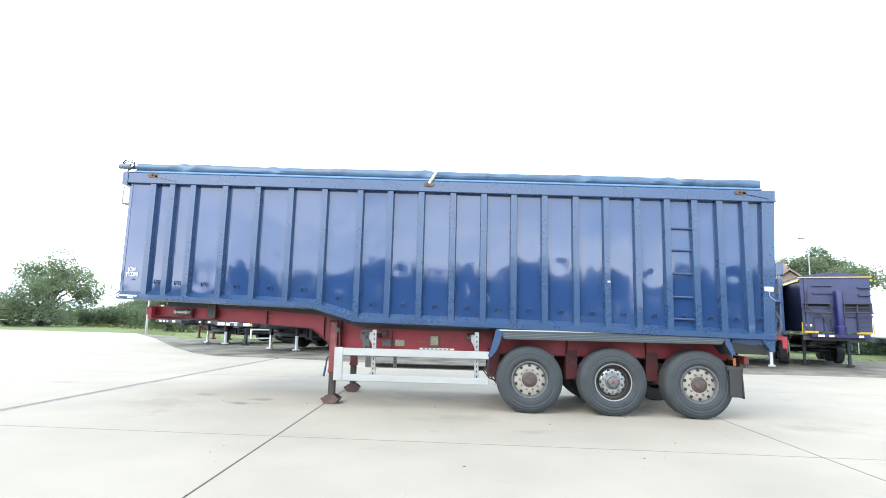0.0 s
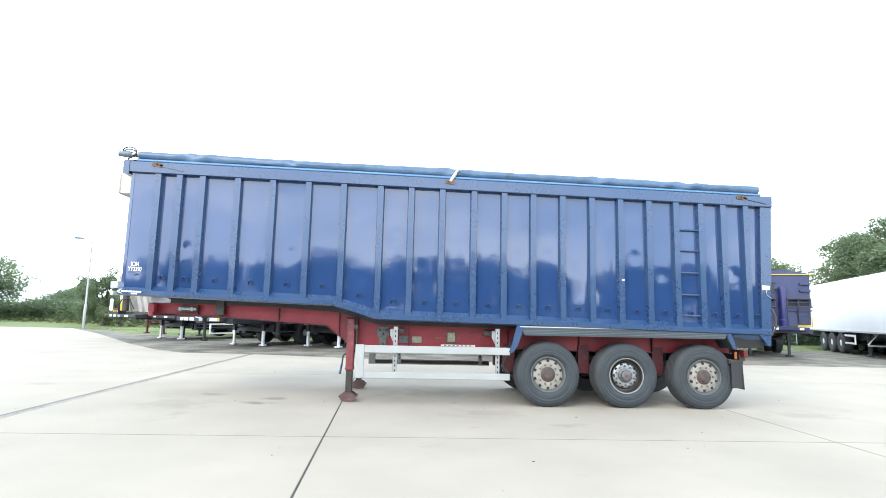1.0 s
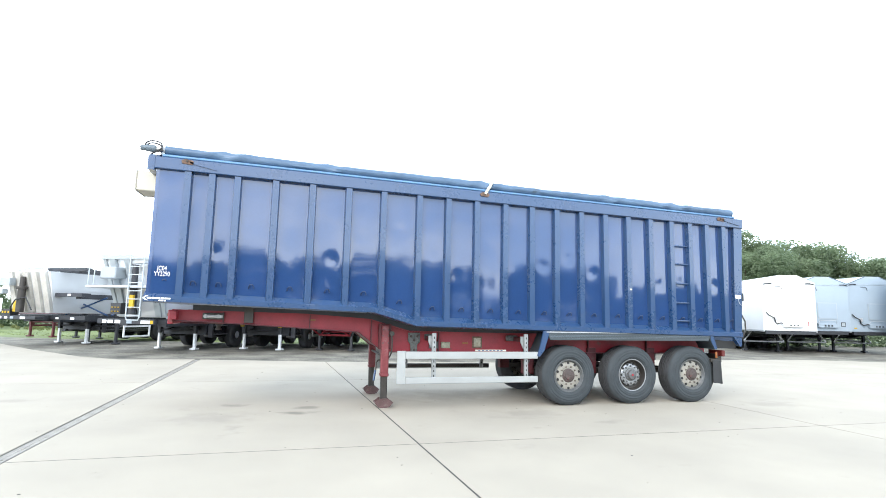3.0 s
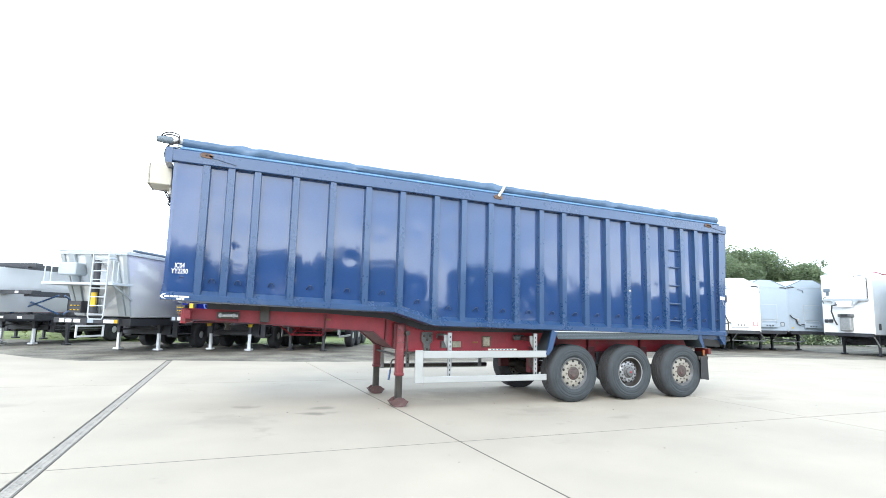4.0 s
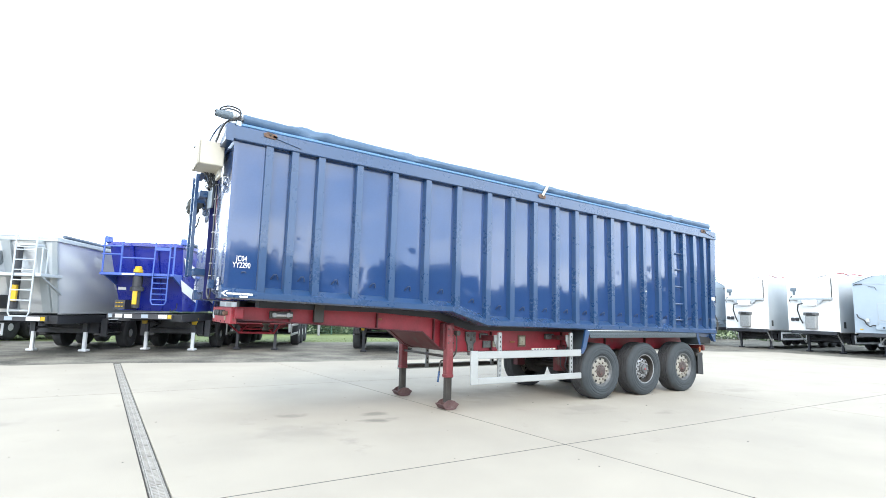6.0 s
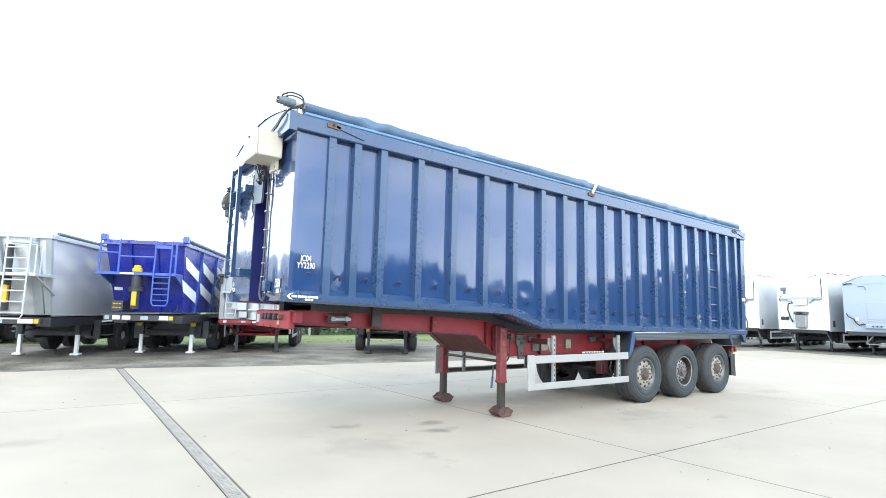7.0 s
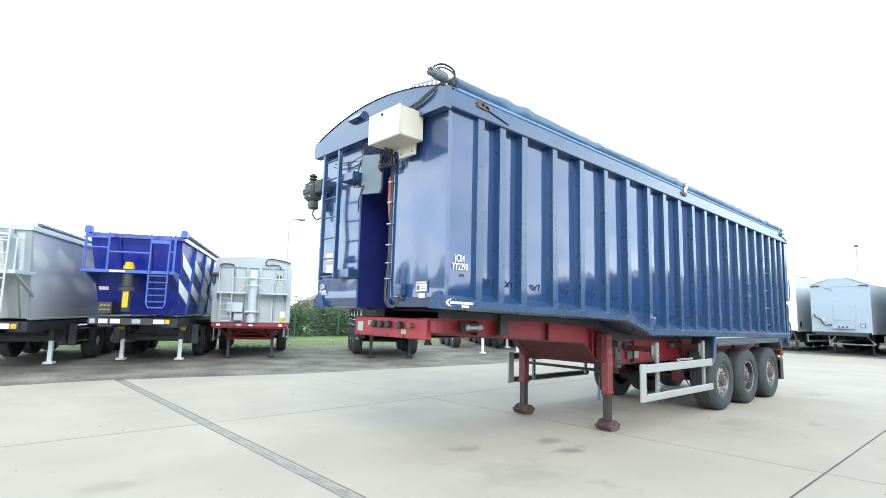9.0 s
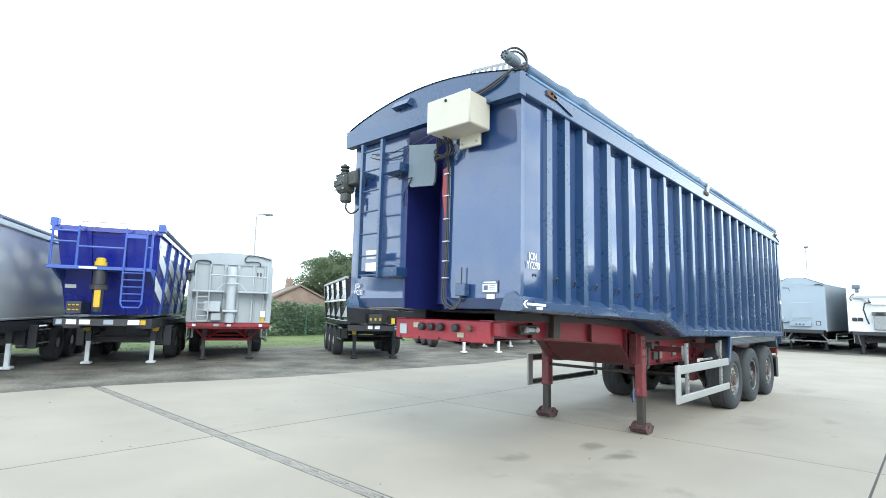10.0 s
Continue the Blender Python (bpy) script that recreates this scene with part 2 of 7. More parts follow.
def let_light_through(m, share=0.4):
    """Thin leaves: part of the light passes through."""
    n, l = m.node_tree.nodes, m.node_tree.links
    b, out = n["Principled BSDF"], n["Material Output"]
    tl, mx = n.new("ShaderNodeBsdfTranslucent"), n.new("ShaderNodeMixShader")
    l.new(b.inputs["Base Color"].links[0].from_socket, tl.inputs["Color"])
    mx.inputs["Fac"].default_value = share
    l.new(b.outputs["BSDF"], mx.inputs[1])
    l.new(tl.outputs["BSDF"], mx.inputs[2])
    l.new(mx.outputs["Shader"], out.inputs["Surface"])


for _k in ("leaf", "leaf_hedge", "leaf_pale"):
    let_light_through(M[_k], 0.48)


def stain_spots(m, spots, color):
    """Oil and dirt stains with ragged outlines: (x, y, radius)."""
    n, l = m.node_tree.nodes, m.node_tree.links
    b = n["Principled BSDF"]
    co = n.new("ShaderNodeTexCoord")
    nz = n.new("ShaderNodeTexNoise")
    nz.inputs["Scale"].default_value, nz.inputs["Detail"].default_value = 3.0, 6.0
    l.new(co.outputs["Object"], nz.inputs["Vector"])
    out = b.inputs["Base Color"].links[0].from_socket
    for x, y, r, s in spots:
        mp = n.new("ShaderNodeMapping")
        mp.inputs["Location"].default_value = (-x / r, -y / (r * 0.6), 0)
        mp.inputs["Scale"].default_value = (1 / r, 1 / (r * 0.6), 0)
        ln = n.new("ShaderNodeVectorMath")
        ln.operation = "LENGTH"
        l.new(co.outputs["Object"], mp.inputs["Vector"])
        l.new(mp.outputs["Vector"], ln.inputs[0])
        ad = n.new("ShaderNodeMath")
        ad.operation = "MULTIPLY_ADD"
        ad.inputs[1].default_value = 2.4
        l.new(nz.outputs["Fac"], ad.inputs[0])
        l.new(ln.outputs["Value"], ad.inputs[2])
        mr = n.new("ShaderNodeMapRange")
        mr.interpolation_type = "SMOOTHSTEP"
        mr.inputs["From Min"].default_value, mr.inputs["From Max"].default_value = 1.2, 2.2
        mr.inputs["To Min"].default_value, mr.inputs["To Max"].default_value = s, 0.0
        l.new(ad.outputs[0], mr.inputs["Value"])
        mx = n.new("ShaderNodeMix")
        mx.data_type = "RGBA"
        l.new(mr.outputs["Result"], mx.inputs["Factor"])
        l.new(out, mx.inputs["A"])
        mx.inputs["B"].default_value = (*color, 1)
        out = mx.outputs["Result"]
    l.new(out, b.inputs["Base Color"])


stain_spots(M["concrete"], STAINS, (0.130, 0.122, 0.104))

# ---- mesh helpers ----
def box(bm, a, b, bevel=0.0):
    (x0, y0, z0), (x1, y1, z1) = a, b
    v = [bm.verts.new((x, y, z)) for x in (x0, x1) for y in (y0, y1) for z in (z0, z1)]
    f = [bm.faces.new([v[i] for i in q]) for q in ((0, 1, 3, 2), (4, 6, 7, 5), (0, 4, 5, 1), (2, 3, 7, 6), (0, 2, 6, 4), (1, 5, 7, 3))]
    if bevel:
        bmesh.ops.bevel(bm, geom=list({e for q in f for e in q.edges}), offset=bevel, segments=1, affect="EDGES", profile=0.5)


def prism(bm, pts, axis, lo, hi):
    """A polygon carried from lo to hi along an axis. pts: (y, z) for x, (x, z) for y, (x, y) for z."""
    def at(p, h):
        return {"x": (h, p[0], p[1]), "y": (p[0], h, p[1]), "z": (p[0], p[1], h)}[axis]
    a, b = [bm.verts.new(at(p, lo)) for p in pts], [bm.verts.new(at(p, hi)) for p in pts]
    bm.faces.new(a)
    bm.faces.new(b[::-1])
    for i in range(len(pts)):
        j = (i + 1) % len(pts)
        bm.faces.new((a[j], a[i], b[i], b[j]))


def curved(pts, n=5):
    """A smooth line through the points."""
    p = [Vector(q) for q in pts]
    p = [2 * p[0] - p[1]] + p + [2 * p[-1] - p[-2]]
    out = []
    for i in range(1, len(p) - 2):
        for k in range(n):
            t = k / n
            out.append(0.5 * (2 * p[i] + (p[i + 1] - p[i - 1]) * t + (2 * p[i - 1] - 5 * p[i] + 4 * p[i + 1] - p[i + 2]) * t * t
                              + (3 * p[i] - p[i - 1] - 3 * p[i + 1] + p[i + 2]) * t ** 3))
    return out + [p[-2]]


def tube(bm, pts, r, seg=8):
    """A round bar along a line of points; r may be one radius or one for each point."""
    pts = [Vector(p) for p in pts]
    rs = r if isinstance(r, (list, tuple)) else [r] * len(pts)
    rings, side = [], None
    for i, p in enumerate(pts):
        d = (pts[min(i + 1, len(pts) - 1)] - pts[max(i - 1, 0)]).normalized()
        if side is None:
            side = d.orthogonal().normalized()
        else:
            side = (side - d * side.dot(d)).normalized()
        up = d.cross(side)
        rings.append([bm.verts.new(p + rs[i] * (math.cos(a) * side + math.sin(a) * up)) for a in (2 * math.pi * k / seg for k in range(seg))])
    for a, b in zip(rings, rings[1:]):
        for k in range(seg):
            bm.faces.new((a[k], a[(k + 1) % seg], b[(k + 1) % seg], b[k]))
    bm.faces.new(rings[0][::-1])
    bm.faces.new(rings[-1])


def lathe(bm, profile, centre, axis="y", seg=32, sign=1, caps=True):
    """A round form: profile of (radius, height) turned about an axis through centre."""
    c, rings = Vector(centre), []
    for r, h in profile:
        ring = []
        for k in range(seg):
            a = 2 * math.pi * k / seg
            u, w = r * math.cos(a), r * math.sin(a)
            ring.append(bm.verts.new(c + Vector({"y": (u, sign * h, w), "x": (sign * h, u, w), "z": (u, w, sign * h)}[axis])))
        rings.append(ring)
    for a, b in zip(rings, rings[1:]):
        for k in range(seg):
            bm.faces.new((a[k], a[(k + 1) % seg], b[(k + 1) % seg], b[k]))
    for ring, r in ((rings[0], profile[0][0]), (rings[-1], profile[-1][0])):
        if r > 1e-4 and caps:
            bm.faces.new(ring)


def finish(bm, name, material, smooth=35):
    bmesh.ops.recalc_face_normals(bm, faces=bm.faces)
    me = bpy.data.meshes.new(name)
    bm.to_mesh(me)
    bm.free()
    me.materials.append(M[material])
    if smooth:
        me.shade_smooth()
        me.set_sharp_from_angle(angle=radians(smooth))
    return me


def part(name, bm, material, parent, label="", smooth=35):
    """Links a bmesh as one mesh object under a thing or a part."""
    ob = new(name, finish(bm, name, material, smooth))
    ob.parent = parent
    return tagged(ob, label)


def shared(name, me, parent, m=None):
    ob = new(name, me)
    ob.parent = parent
    if m is not None:
        ob.matrix_local = m
    return ob


def thing(name, m, label, category, group="", kind=""):
    ob = new(name)
    ob.empty_display_size = 0.3
    ob.matrix_world = m
    return tagged(ob, label, category, group, kind)


def B():
    return bmesh.new()


def boxpart(name, a, b, material, parent, bevel=0.006, label=""):
    bm = B()
    box(bm, a, b, bevel)
    return part(name, bm, material, parent, label)


def tubepart(name, pts, r, material, parent, seg=8, label=""):
    bm = B()
    tube(bm, pts, r, seg)
    return part(name, bm, material, parent, label)


def prismpart(name, pts, axis, lo, hi, material, parent, label="", smooth=35):
    bm = B()
    prism(bm, pts, axis, lo, hi)
    return part(name, bm, material, parent, label, smooth)


def lettering(text, m, size, squeeze, material, parent, name="lettering", label=""):
    """Raised letters in the built-in font; m places them, x along the line and y up."""
    cu = bpy.data.curves.new(name, "FONT")
    cu.body, cu.size, cu.extrude, cu.align_x = text, size, 0.0006, "LEFT"
    tmp = bpy.data.objects.new(name, cu)
    scene.collection.objects.link(tmp)
    bpy.context.view_layer.update()
    me = bpy.data.meshes.new_from_object(tmp.evaluated_get(bpy.context.evaluated_depsgraph_get()))
    bpy.data.objects.remove(tmp)
    me.transform(m @ Matrix.Diagonal((squeeze, 1, 1, 1)))
    me.materials.clear()
    me.materials.append(M[material])
    ob = new(name, me)
    ob.parent = parent
    return tagged(ob, label)


# ---- the ground ----
ground_bm = B()
xs = [-2000, -400, -120, -60, -20, 20, 60, 120, 400, 2000]
gv = [[ground_bm.verts.new((x, y, -0.06)) for y in xs] for x in xs]
for i in range(len(xs) - 1):
    for j in range(len(xs) - 1):
        ground_bm.faces.new((gv[i][j], gv[i + 1][j], gv[i + 1][j + 1], gv[i][j + 1]))
ground = tagged(new("ground", finish(ground_bm, "ground", "grass")), "mown grass verge and fields to the horizon", "ground", kind="structure")

# stone yard round the slabs; its dark surface also shows in the joints
yard_bm = B()
prism(yard_bm, [(-70, -70), (90, -70), (90, 30), (40, 29), (14, 27), (4, 26.2), (-6, 27.6), (-12.5, 29.6), (-17, 31.2), (-20, 34.8), (-25, 37.5), (-70, 37.5)], "z", -0.3, -0.016)
yard = tagged(new("road_yard", finish(yard_bm, "road_yard", "yard")), "old grey stone-surfaced lorry yard, patchy and worn", "yard", kind="structure")


def north(x):
    """The northern edge of the concrete."""
    line = [(-10.0, 18.9), (-6.0, 18.2), (-1.6, 17.3), (4.6, 16.75), (10.8, 17.5), (17.0, 17.5), (22.6, 15.2)]
    for (xa, ya), (xb, yb) in zip(line, line[1:]):
        if x <= xb:
            break
    return ya + (yb - ya) * (x - xa) / (xb - xa)


SLAB_X = [-43.0, -36.8, -30.6, -24.4, -18.4, -12.2, -6.065, -1.655, 4.62, 10.8, 17.0, 22.6]
SLAB_Y = [-36.6, -30.4, -24.2, -18.0, -11.8, -5.7, 0.40, 6.49, 12.7]
SKEW = {-6.065: -0.010, -1.655: -0.054, 4.62: -0.03}
pavement = thing("pavement", pose(0, 0, 0), "pale worn concrete yard slabs with dark open joints", "concrete paving", kind="structure")


def slab(pts):
    """One concrete slab: a gap to its neighbours and a worn arris."""
    bm = B()
    cx, cy = sum(p[0] for p in pts) / len(pts), sum(p[1] for p in pts) / len(pts)
    prism(bm, [(x - math.copysign(0.0095, x - cx), y - math.copysign(0.009, y - cy)) for x, y in pts], "z", -0.2, 0.0)
    top = [e for e in bm.edges if all(abs(v.co.z) < 1e-5 for v in e.verts)]
    bmesh.ops.bevel(bm, geom=top, offset=0.004, segments=1, affect="EDGES")
    part("slab", bm, "concrete", pavement, smooth=0)


def joint_x(x, y):
    return x + SKEW.get(x, 0.0) * (y - 6.5)


for i in range(len(SLAB_X) - 1):
    for j in range(len(SLAB_Y)):
        xa, xb, ya = SLAB_X[i], SLAB_X[i + 1], SLAB_Y[j]
        left = 0.15 if xa == -6.065 else 0.0
        if j + 1 < len(SLAB_Y):
            yb = SLAB_Y[j + 1]
            slab([(joint_x(xa, ya) + left, ya), (joint_x(xb, ya), ya), (joint_x(xb, yb), yb), (joint_x(xa, yb) + left, yb)])
        elif xa > -8:
            ea, eb = north(xa), north(xb)
            slab([(joint_x(xa, ya) + left, ya), (joint_x(xb, ya), ya), (joint_x(xb, eb), eb), (joint_x(xa, ea) + left, ea)])
# the concrete that runs on to the verge, past the bend of its edge
slab([(-12.2, 12.7), (-6.127, 12.7), (-6.181, 18.3), (-8.3, 18.25), (-9.7, 19.3), (-12.2, 22.3)])
slab([(-18.4, 12.7), (-12.2, 12.7), (-12.2, 22.3), (-18.4, 30.6)])
slab([(-24.4, 12.7), (-18.4, 12.7), (-18.4, 30.6), (-24.0, 37.3), (-24.4, 37.3)])
for xa, xb in ((-30.6, -24.4), (-36.8, -30.6), (-43.0, -36.8), (-68, -43.0)):
    slab([(xa, 12.7), (xb, 12.7), (xb, 37.3), (xa, 37.3)])
slab([(-68, -36.6), (-43, -36.6), (-43, 12.7), (-68, 12.7)])

# dark sealant in the joints
seal = B()
for x in SLAB_X[1:]:
    for j in range(len(SLAB_Y) - 1):
        if x != -6.065:
            ya, yb = SLAB_Y[j], SLAB_Y[j + 1]
            prism(seal, [(joint_x(x, ya) - 0.012, ya), (joint_x(x, ya) + 0.012, ya), (joint_x(x, yb) + 0.012, yb), (joint_x(x, yb) - 0.012, yb)], "z", -0.05, -0.0025)
for y in SLAB_Y[1:]:
    box(seal, (-43, y - 0.011, -0.05), (-6.115, y + 0.011, -0.002))
    box(seal, (-5.895, y - 0.011, -0.05), (22.4, y + 0.011, -0.002))
part("joint_sealant", seal, "sealant", pavement, smooth=0)

# slotted drain that crosses the yard
drain = thing("drain_channel", pose(-5.990, 6.5, 0, 0, 0, 0.573), "narrow drainage channel with pale worn cast-iron slotted gratings set in concrete", "drain", kind="structure")
boxpart("channel_edge", (-0.069, -36, -0.2), (-0.057, 11.45, -0.003), "iron", drain)
boxpart("channel_edge", (0.057, -36, -0.2), (0.069, 11.45, -0.003), "iron", drain)
for s in (-1, 1):
    boxpart("channel_seal", (min(s * 0.069, s * 0.078), -36, -0.2), (max(s * 0.069, s * 0.078), 11.45, -0.004), "sealant", drain)
boxpart("channel_bed", (-0.056, -36, -0.3), (0.056, 11.45, -0.06), "dark_hole", drain)
gb = B()
for xa, xb in ((-0.054, -0.042), (-0.005, 0.005), (0.042, 0.054)):
    box(gb, (xa, 0.004, -0.03), (xb, 0.496, -0.004))
for k in range(12):
    box(gb, (-0.042, 0.006 + k * 0.0405, -0.026), (-0.005, 0.029 + k * 0.0405, -0.006))
    box(gb, (0.005, 0.020 + k * 0.0395, -0.026), (0.042, 0.042 + k * 0.0395, -0.006))
grate_me = finish(gb, "grating", "iron", 0)
for k in range(56):
    shared("grating", grate_me, drain, pose(0, -16.4 + 0.5 * k, 0))

# loose grit, leaf scraps and stone chips on the concrete
grit_rng = random.Random(31)
grit = B()
for k in range(140):
    gx, gy, gr = grit_rng.uniform(-9.5, 7), grit_rng.uniform(3.5, 17), grit_rng.uniform(0.003, 0.010)
    turn = grit_rng.uniform(0, 3)
    prism(grit, [(gx + gr * (1 + 0.8 * (j % 2)) * math.cos(turn + j * 1.05), gy + gr * math.sin(turn + j * 1.05)) for j in range(6)], "z", -0.002, 0.4 * gr)
tagged(new("grit", finish(grit, "grit", "sealant", 0)), "scattered dark grit and leaf scraps on the concrete", "grit", kind="stuff")


# ---- the blue tipping trailer ----
YN, YF, YC = 8.585, 11.13, 9.855            # near side, far side, centre line
TIP, PIVOT = -0.022, 2.88                  # it stands a little nose-up on its legs
trailer = thing("tipping_trailer", pose(0, YC, 0), "blue ribbed steel tipping trailer on a faded red three-axle chassis", "trailer")


def tipped(bm):
    for v in bm.verts:
        v.co.z += TIP * (v.co.x - PIVOT)
        v.co.y -= YC
    return bm


def tpart(name, bm, material, label="", parent=None, smooth=35):
    return part(name, tipped(bm), material, parent or trailer, label, smooth)


def tbox(name, a, b, material, label="", bevel=0.006, parent=None):
    bm = B()
    box(bm, a, b, bevel)
    return tpart(name, bm, material, label, parent)


def tprism(name, pts, axis, lo, hi, material, label="", parent=None):
    bm = B()
    prism(bm, pts, axis, lo, hi)
    return tpart(name, bm, material, label, parent)


def ttube(name, pts, r, material, label="", seg=8, parent=None):
    bm = B()
    tube(bm, pts, r, seg)
    return tpart(name, bm, material, label, parent)


XF, XR = -5.31, 5.44
RAIL_TOP, RAIL_BOT = 3.655, 3.465
SILL = [(-5.40, 1.49), (-1.95, 1.465), (-1.26, 1.275), (5.44, 1.30)]      # lower edge of the body


def sill_z(x):
    for (xa, za), (xb, zb) in zip(SILL, SILL[1:]):
        if x <= xb:
            return za + (zb - za) * (x - xa) / (xb - xa)
    return SILL[-1][1]


RIBS = [-4.87, -4.53, -4.16, -3.59, -3.02, -2.44, -1.86, -1.25, -0.74, -0.22, 0.31, 0.82, 1.31, 1.81, 2.31, 2.80, 3.29, 3.76, 4.19, 4.58, 4.98]
SKIN = 0.085                                # how far the sheet lies behind the ribs
SILL_H = 0.135


# shallow knocks in the near side: x, z, radius, depth
DENTS = [(-4.40, 2.42, 0.08, 0.0022), (-2.67, 2.40, 0.10, 0.0024), (-2.19, 2.82, 0.10, 0.0018), (-1.56, 2.95, 0.10, 0.0022), (-1.56, 1.93, 0.13, 0.0030),
         (-0.98, 2.68, 0.12, 0.0036), (-0.58, 2.22, 0.10, 0.0016), (0.04, 2.76, 0.10, 0.0015), (1.06, 2.46, 0.11, 0.0018), (1.57, 2.62, 0.11, 0.0034),
         (2.08, 2.37, 0.10, 0.0028), (3.07, 2.50, 0.12, 0.0032), (3.52, 2.21, 0.10, 0.0026), (3.98, 2.30, 0.10, 0.0014), (4.78, 2.24, 0.10, 0.0032)]


def side_panel(xa, xb, y, out, seed):
    """One sheet of the side, slightly buckled between its ribs."""
    bm = B()
    nx, nz = 14, 52
    rnd = random.Random(int(seed * 100))
    dents = [(xa + (xb - xa) * rnd.uniform(0.30, 0.70), zc + rnd.uniform(-0.16, 0.16), rnd.uniform(0.09, 0.14), rnd.choice((-1, 1)) * rnd.uniform(0.0002, 0.0006)) for zc in (2.75, 3.05)]
    dents += [(x, z - TIP * (x - PIVOT), r, -a) for x, z, r, a in DENTS if xa < x < xb and out > 0]
    rows = []
    for i in range(nx + 1):
        x = xa + (xb - xa) * i / nx
        z0 = sill_z(x) + SILL_H - 0.03
        col = []
        for k in range(nz + 1):
            z = z0 + (RAIL_BOT + 0.02 - z0) * k / nz
            u, w = i / nx, k / nz
            edge = min(1.0, 4 * u * (1 - u) * 1.3) * min(1.0, 9 * w * (1 - w))
            d = 0.0048 * noise.noise(Vector((x * 0.9, z * 1.1, seed))) + 0.0008 * noise.noise(Vector((x * 3.0, z * 3.4, seed + 9)))
            d += 0.0018 * math.sin(math.pi * u) * math.sin(seed * 1.7)
            for du, dz, dr, da in dents:
                d += da * math.exp(-(((x - du) ** 2 + (z - dz) ** 2) / dr ** 2))
            col.append(bm.verts.new((x, y - out * d * edge, z)))
        rows.append(col)
    for a, b in zip(rows, rows[1:]):
        for k in range(nz):
            bm.faces.new((a[k], b[k], b[k + 1], a[k + 1]))
    back = bmesh.ops.extrude_face_region(bm, geom=list(bm.faces))
    bmesh.ops.translate(bm, vec=(0, 0.004 * -out * -1, 0), verts=[v for v in back["geom"] if isinstance(v, bmesh.types.BMVert)])
    return bm


def rib(x, y, out):
    """A pressed upright: flat face, splayed flanks, standing on the sill."""
    bm = B()
    z0, z1 = sill_z(x) + SILL_H - 0.012, RAIL_BOT + 0.004
    prism(bm, [(x - 0.062, y + out * SKIN), (x - 0.047, y), (x + 0.047, y), (x + 0.062, y + out * SKIN)], "z", z0, z1)
    for v in bm.verts:
        if v.co.z < z1 - 0.1:
            v.co.z = sill_z(v.co.x) + (0.062 if abs(v.co.y - y) < 0.01 else SILL_H + 0.012)
    return bm


for side, out in ((YN, 1), (YF, -1)):
    near = side == YN
    skin = side + out * SKIN
    edges = [XF] + RIBS + [5.27]
    for k, (xa, xb) in enumerate(zip(edges, edges[1:])):
        tpart("side_panel", side_panel(xa, xb, skin if k else side + out * SKIN * 0.45, out, k + (0.37 if near else 50.2)), "blue")
    for x in RIBS:
        tpart("rib", rib(x, side, out), "blue_frame")
    # folded sill along the bottom: upright face, sloping ledge above, return below
    bm = B()
    stations = [XF - 0.02, -4.0, -2.6, -1.95, -1.26, 0.5, 2.5, 4.2, 5.325]
    rings = []
    for x in stations:
        z = sill_z(x)
        rings.append([bm.verts.new(p) for p in ((x, side - out * 0.012, z), (x, side - out * 0.012, z + 0.075), (x, skin + out * 0.006, z + SILL_H + 0.02),
                                               (x, skin + out * 0.10, z + SILL_H), (x, skin + out * 0.16, z - 0.015), (x, side + out * 0.03, z - 0.022))])
    for a, b in zip(rings, rings[1:]):
        for k in range(6):
            bm.faces.new((a[k], a[(k + 1) % 6], b[(k + 1) % 6], b[k]))
    bm.faces.new(rings[0])
    bm.faces.new(rings[-1][::-1])
    tpart("sill", bm, "blue_frame")
    # box-section top rail
    bm = B()
    box(bm, (XF - 0.06, min(side - out * 0.02, side + out * 0.11), RAIL_BOT), (XR, max(side - out * 0.02, side + out * 0.11), RAIL_TOP), 0.012)
    tpart("top_rail", bm, "blue_frame")
    # rear corner post with a hanging lower corner
    tprism("corner_post", [(5.16, 1.30), (5.12, 1.285), (5.265, 1.11), (5.31, 1.11), (5.44, 3.47), (5.24, 3.47)], "y",
           min(side + out * 0.012, side + out * 0.09), max(side + out * 0.012, side + out * 0.09), "blue_frame")
    # folded apron under the tail, leaning in
    apron = B()
    prism(apron, [(4.70, 1.31), (4.72, 1.17), (5.16, 1.135), (5.22, 1.31)], "y", min(side + out * 0.03, side + out * 0.05), max(side + out * 0.03, side + out * 0.05))
    for v in apron.verts:
        if v.co.z < 1.2:
            v.co.y += out * 0.10
    tpart("tail_apron", apron, "blue_frame")
    # rope hooks above the sill
    hook = B()
    tube(hook, [(-0.042, 0.01, -0.03), (-0.038, -0.03, 0.0), (-0.02, -0.05, 0.03), (0.015, -0.05, 0.032), (0.036, -0.03, 0.005), (0.04, -0.02, -0.03)], 0.011, 6)
    for v in hook.verts:
        v.co *= 0.95
    hook_me = finish(hook, "rope_hook", "hook_blue")
    for xa, xb in zip(edges, edges[1:]):
        x = (xa + xb) / 2 + 0.01
        z = sill_z(x) + SILL_H + 0.16 + TIP * (x - PIVOT)
        shared("rope_hook", hook_me, trailer, pose(x, skin - YC - out * 0.004, z, 0, 0, 0 if near else 180))

# step rungs welded between two ribs
for z in (1.555, 1.90, 2.27, 2.645, 3.00):
    ttube("step_rung", [(3.80, YN + 0.045, z), (4.15, YN + 0.045, z)], 0.016, "blue_frame")

# floor, inside and tailgate
tprism("floor", [(-4.70, 1.495), (-1.95, 1.475), (-1.24, 1.29), (5.24, 1.31), (5.24, 1.35), (-1.24, 1.34), (-1.95, 1.53), (-4.70, 1.545)], "y", YN + 0.12, YF - 0.12, "blue_in", "dull blue steel floor of the open body")
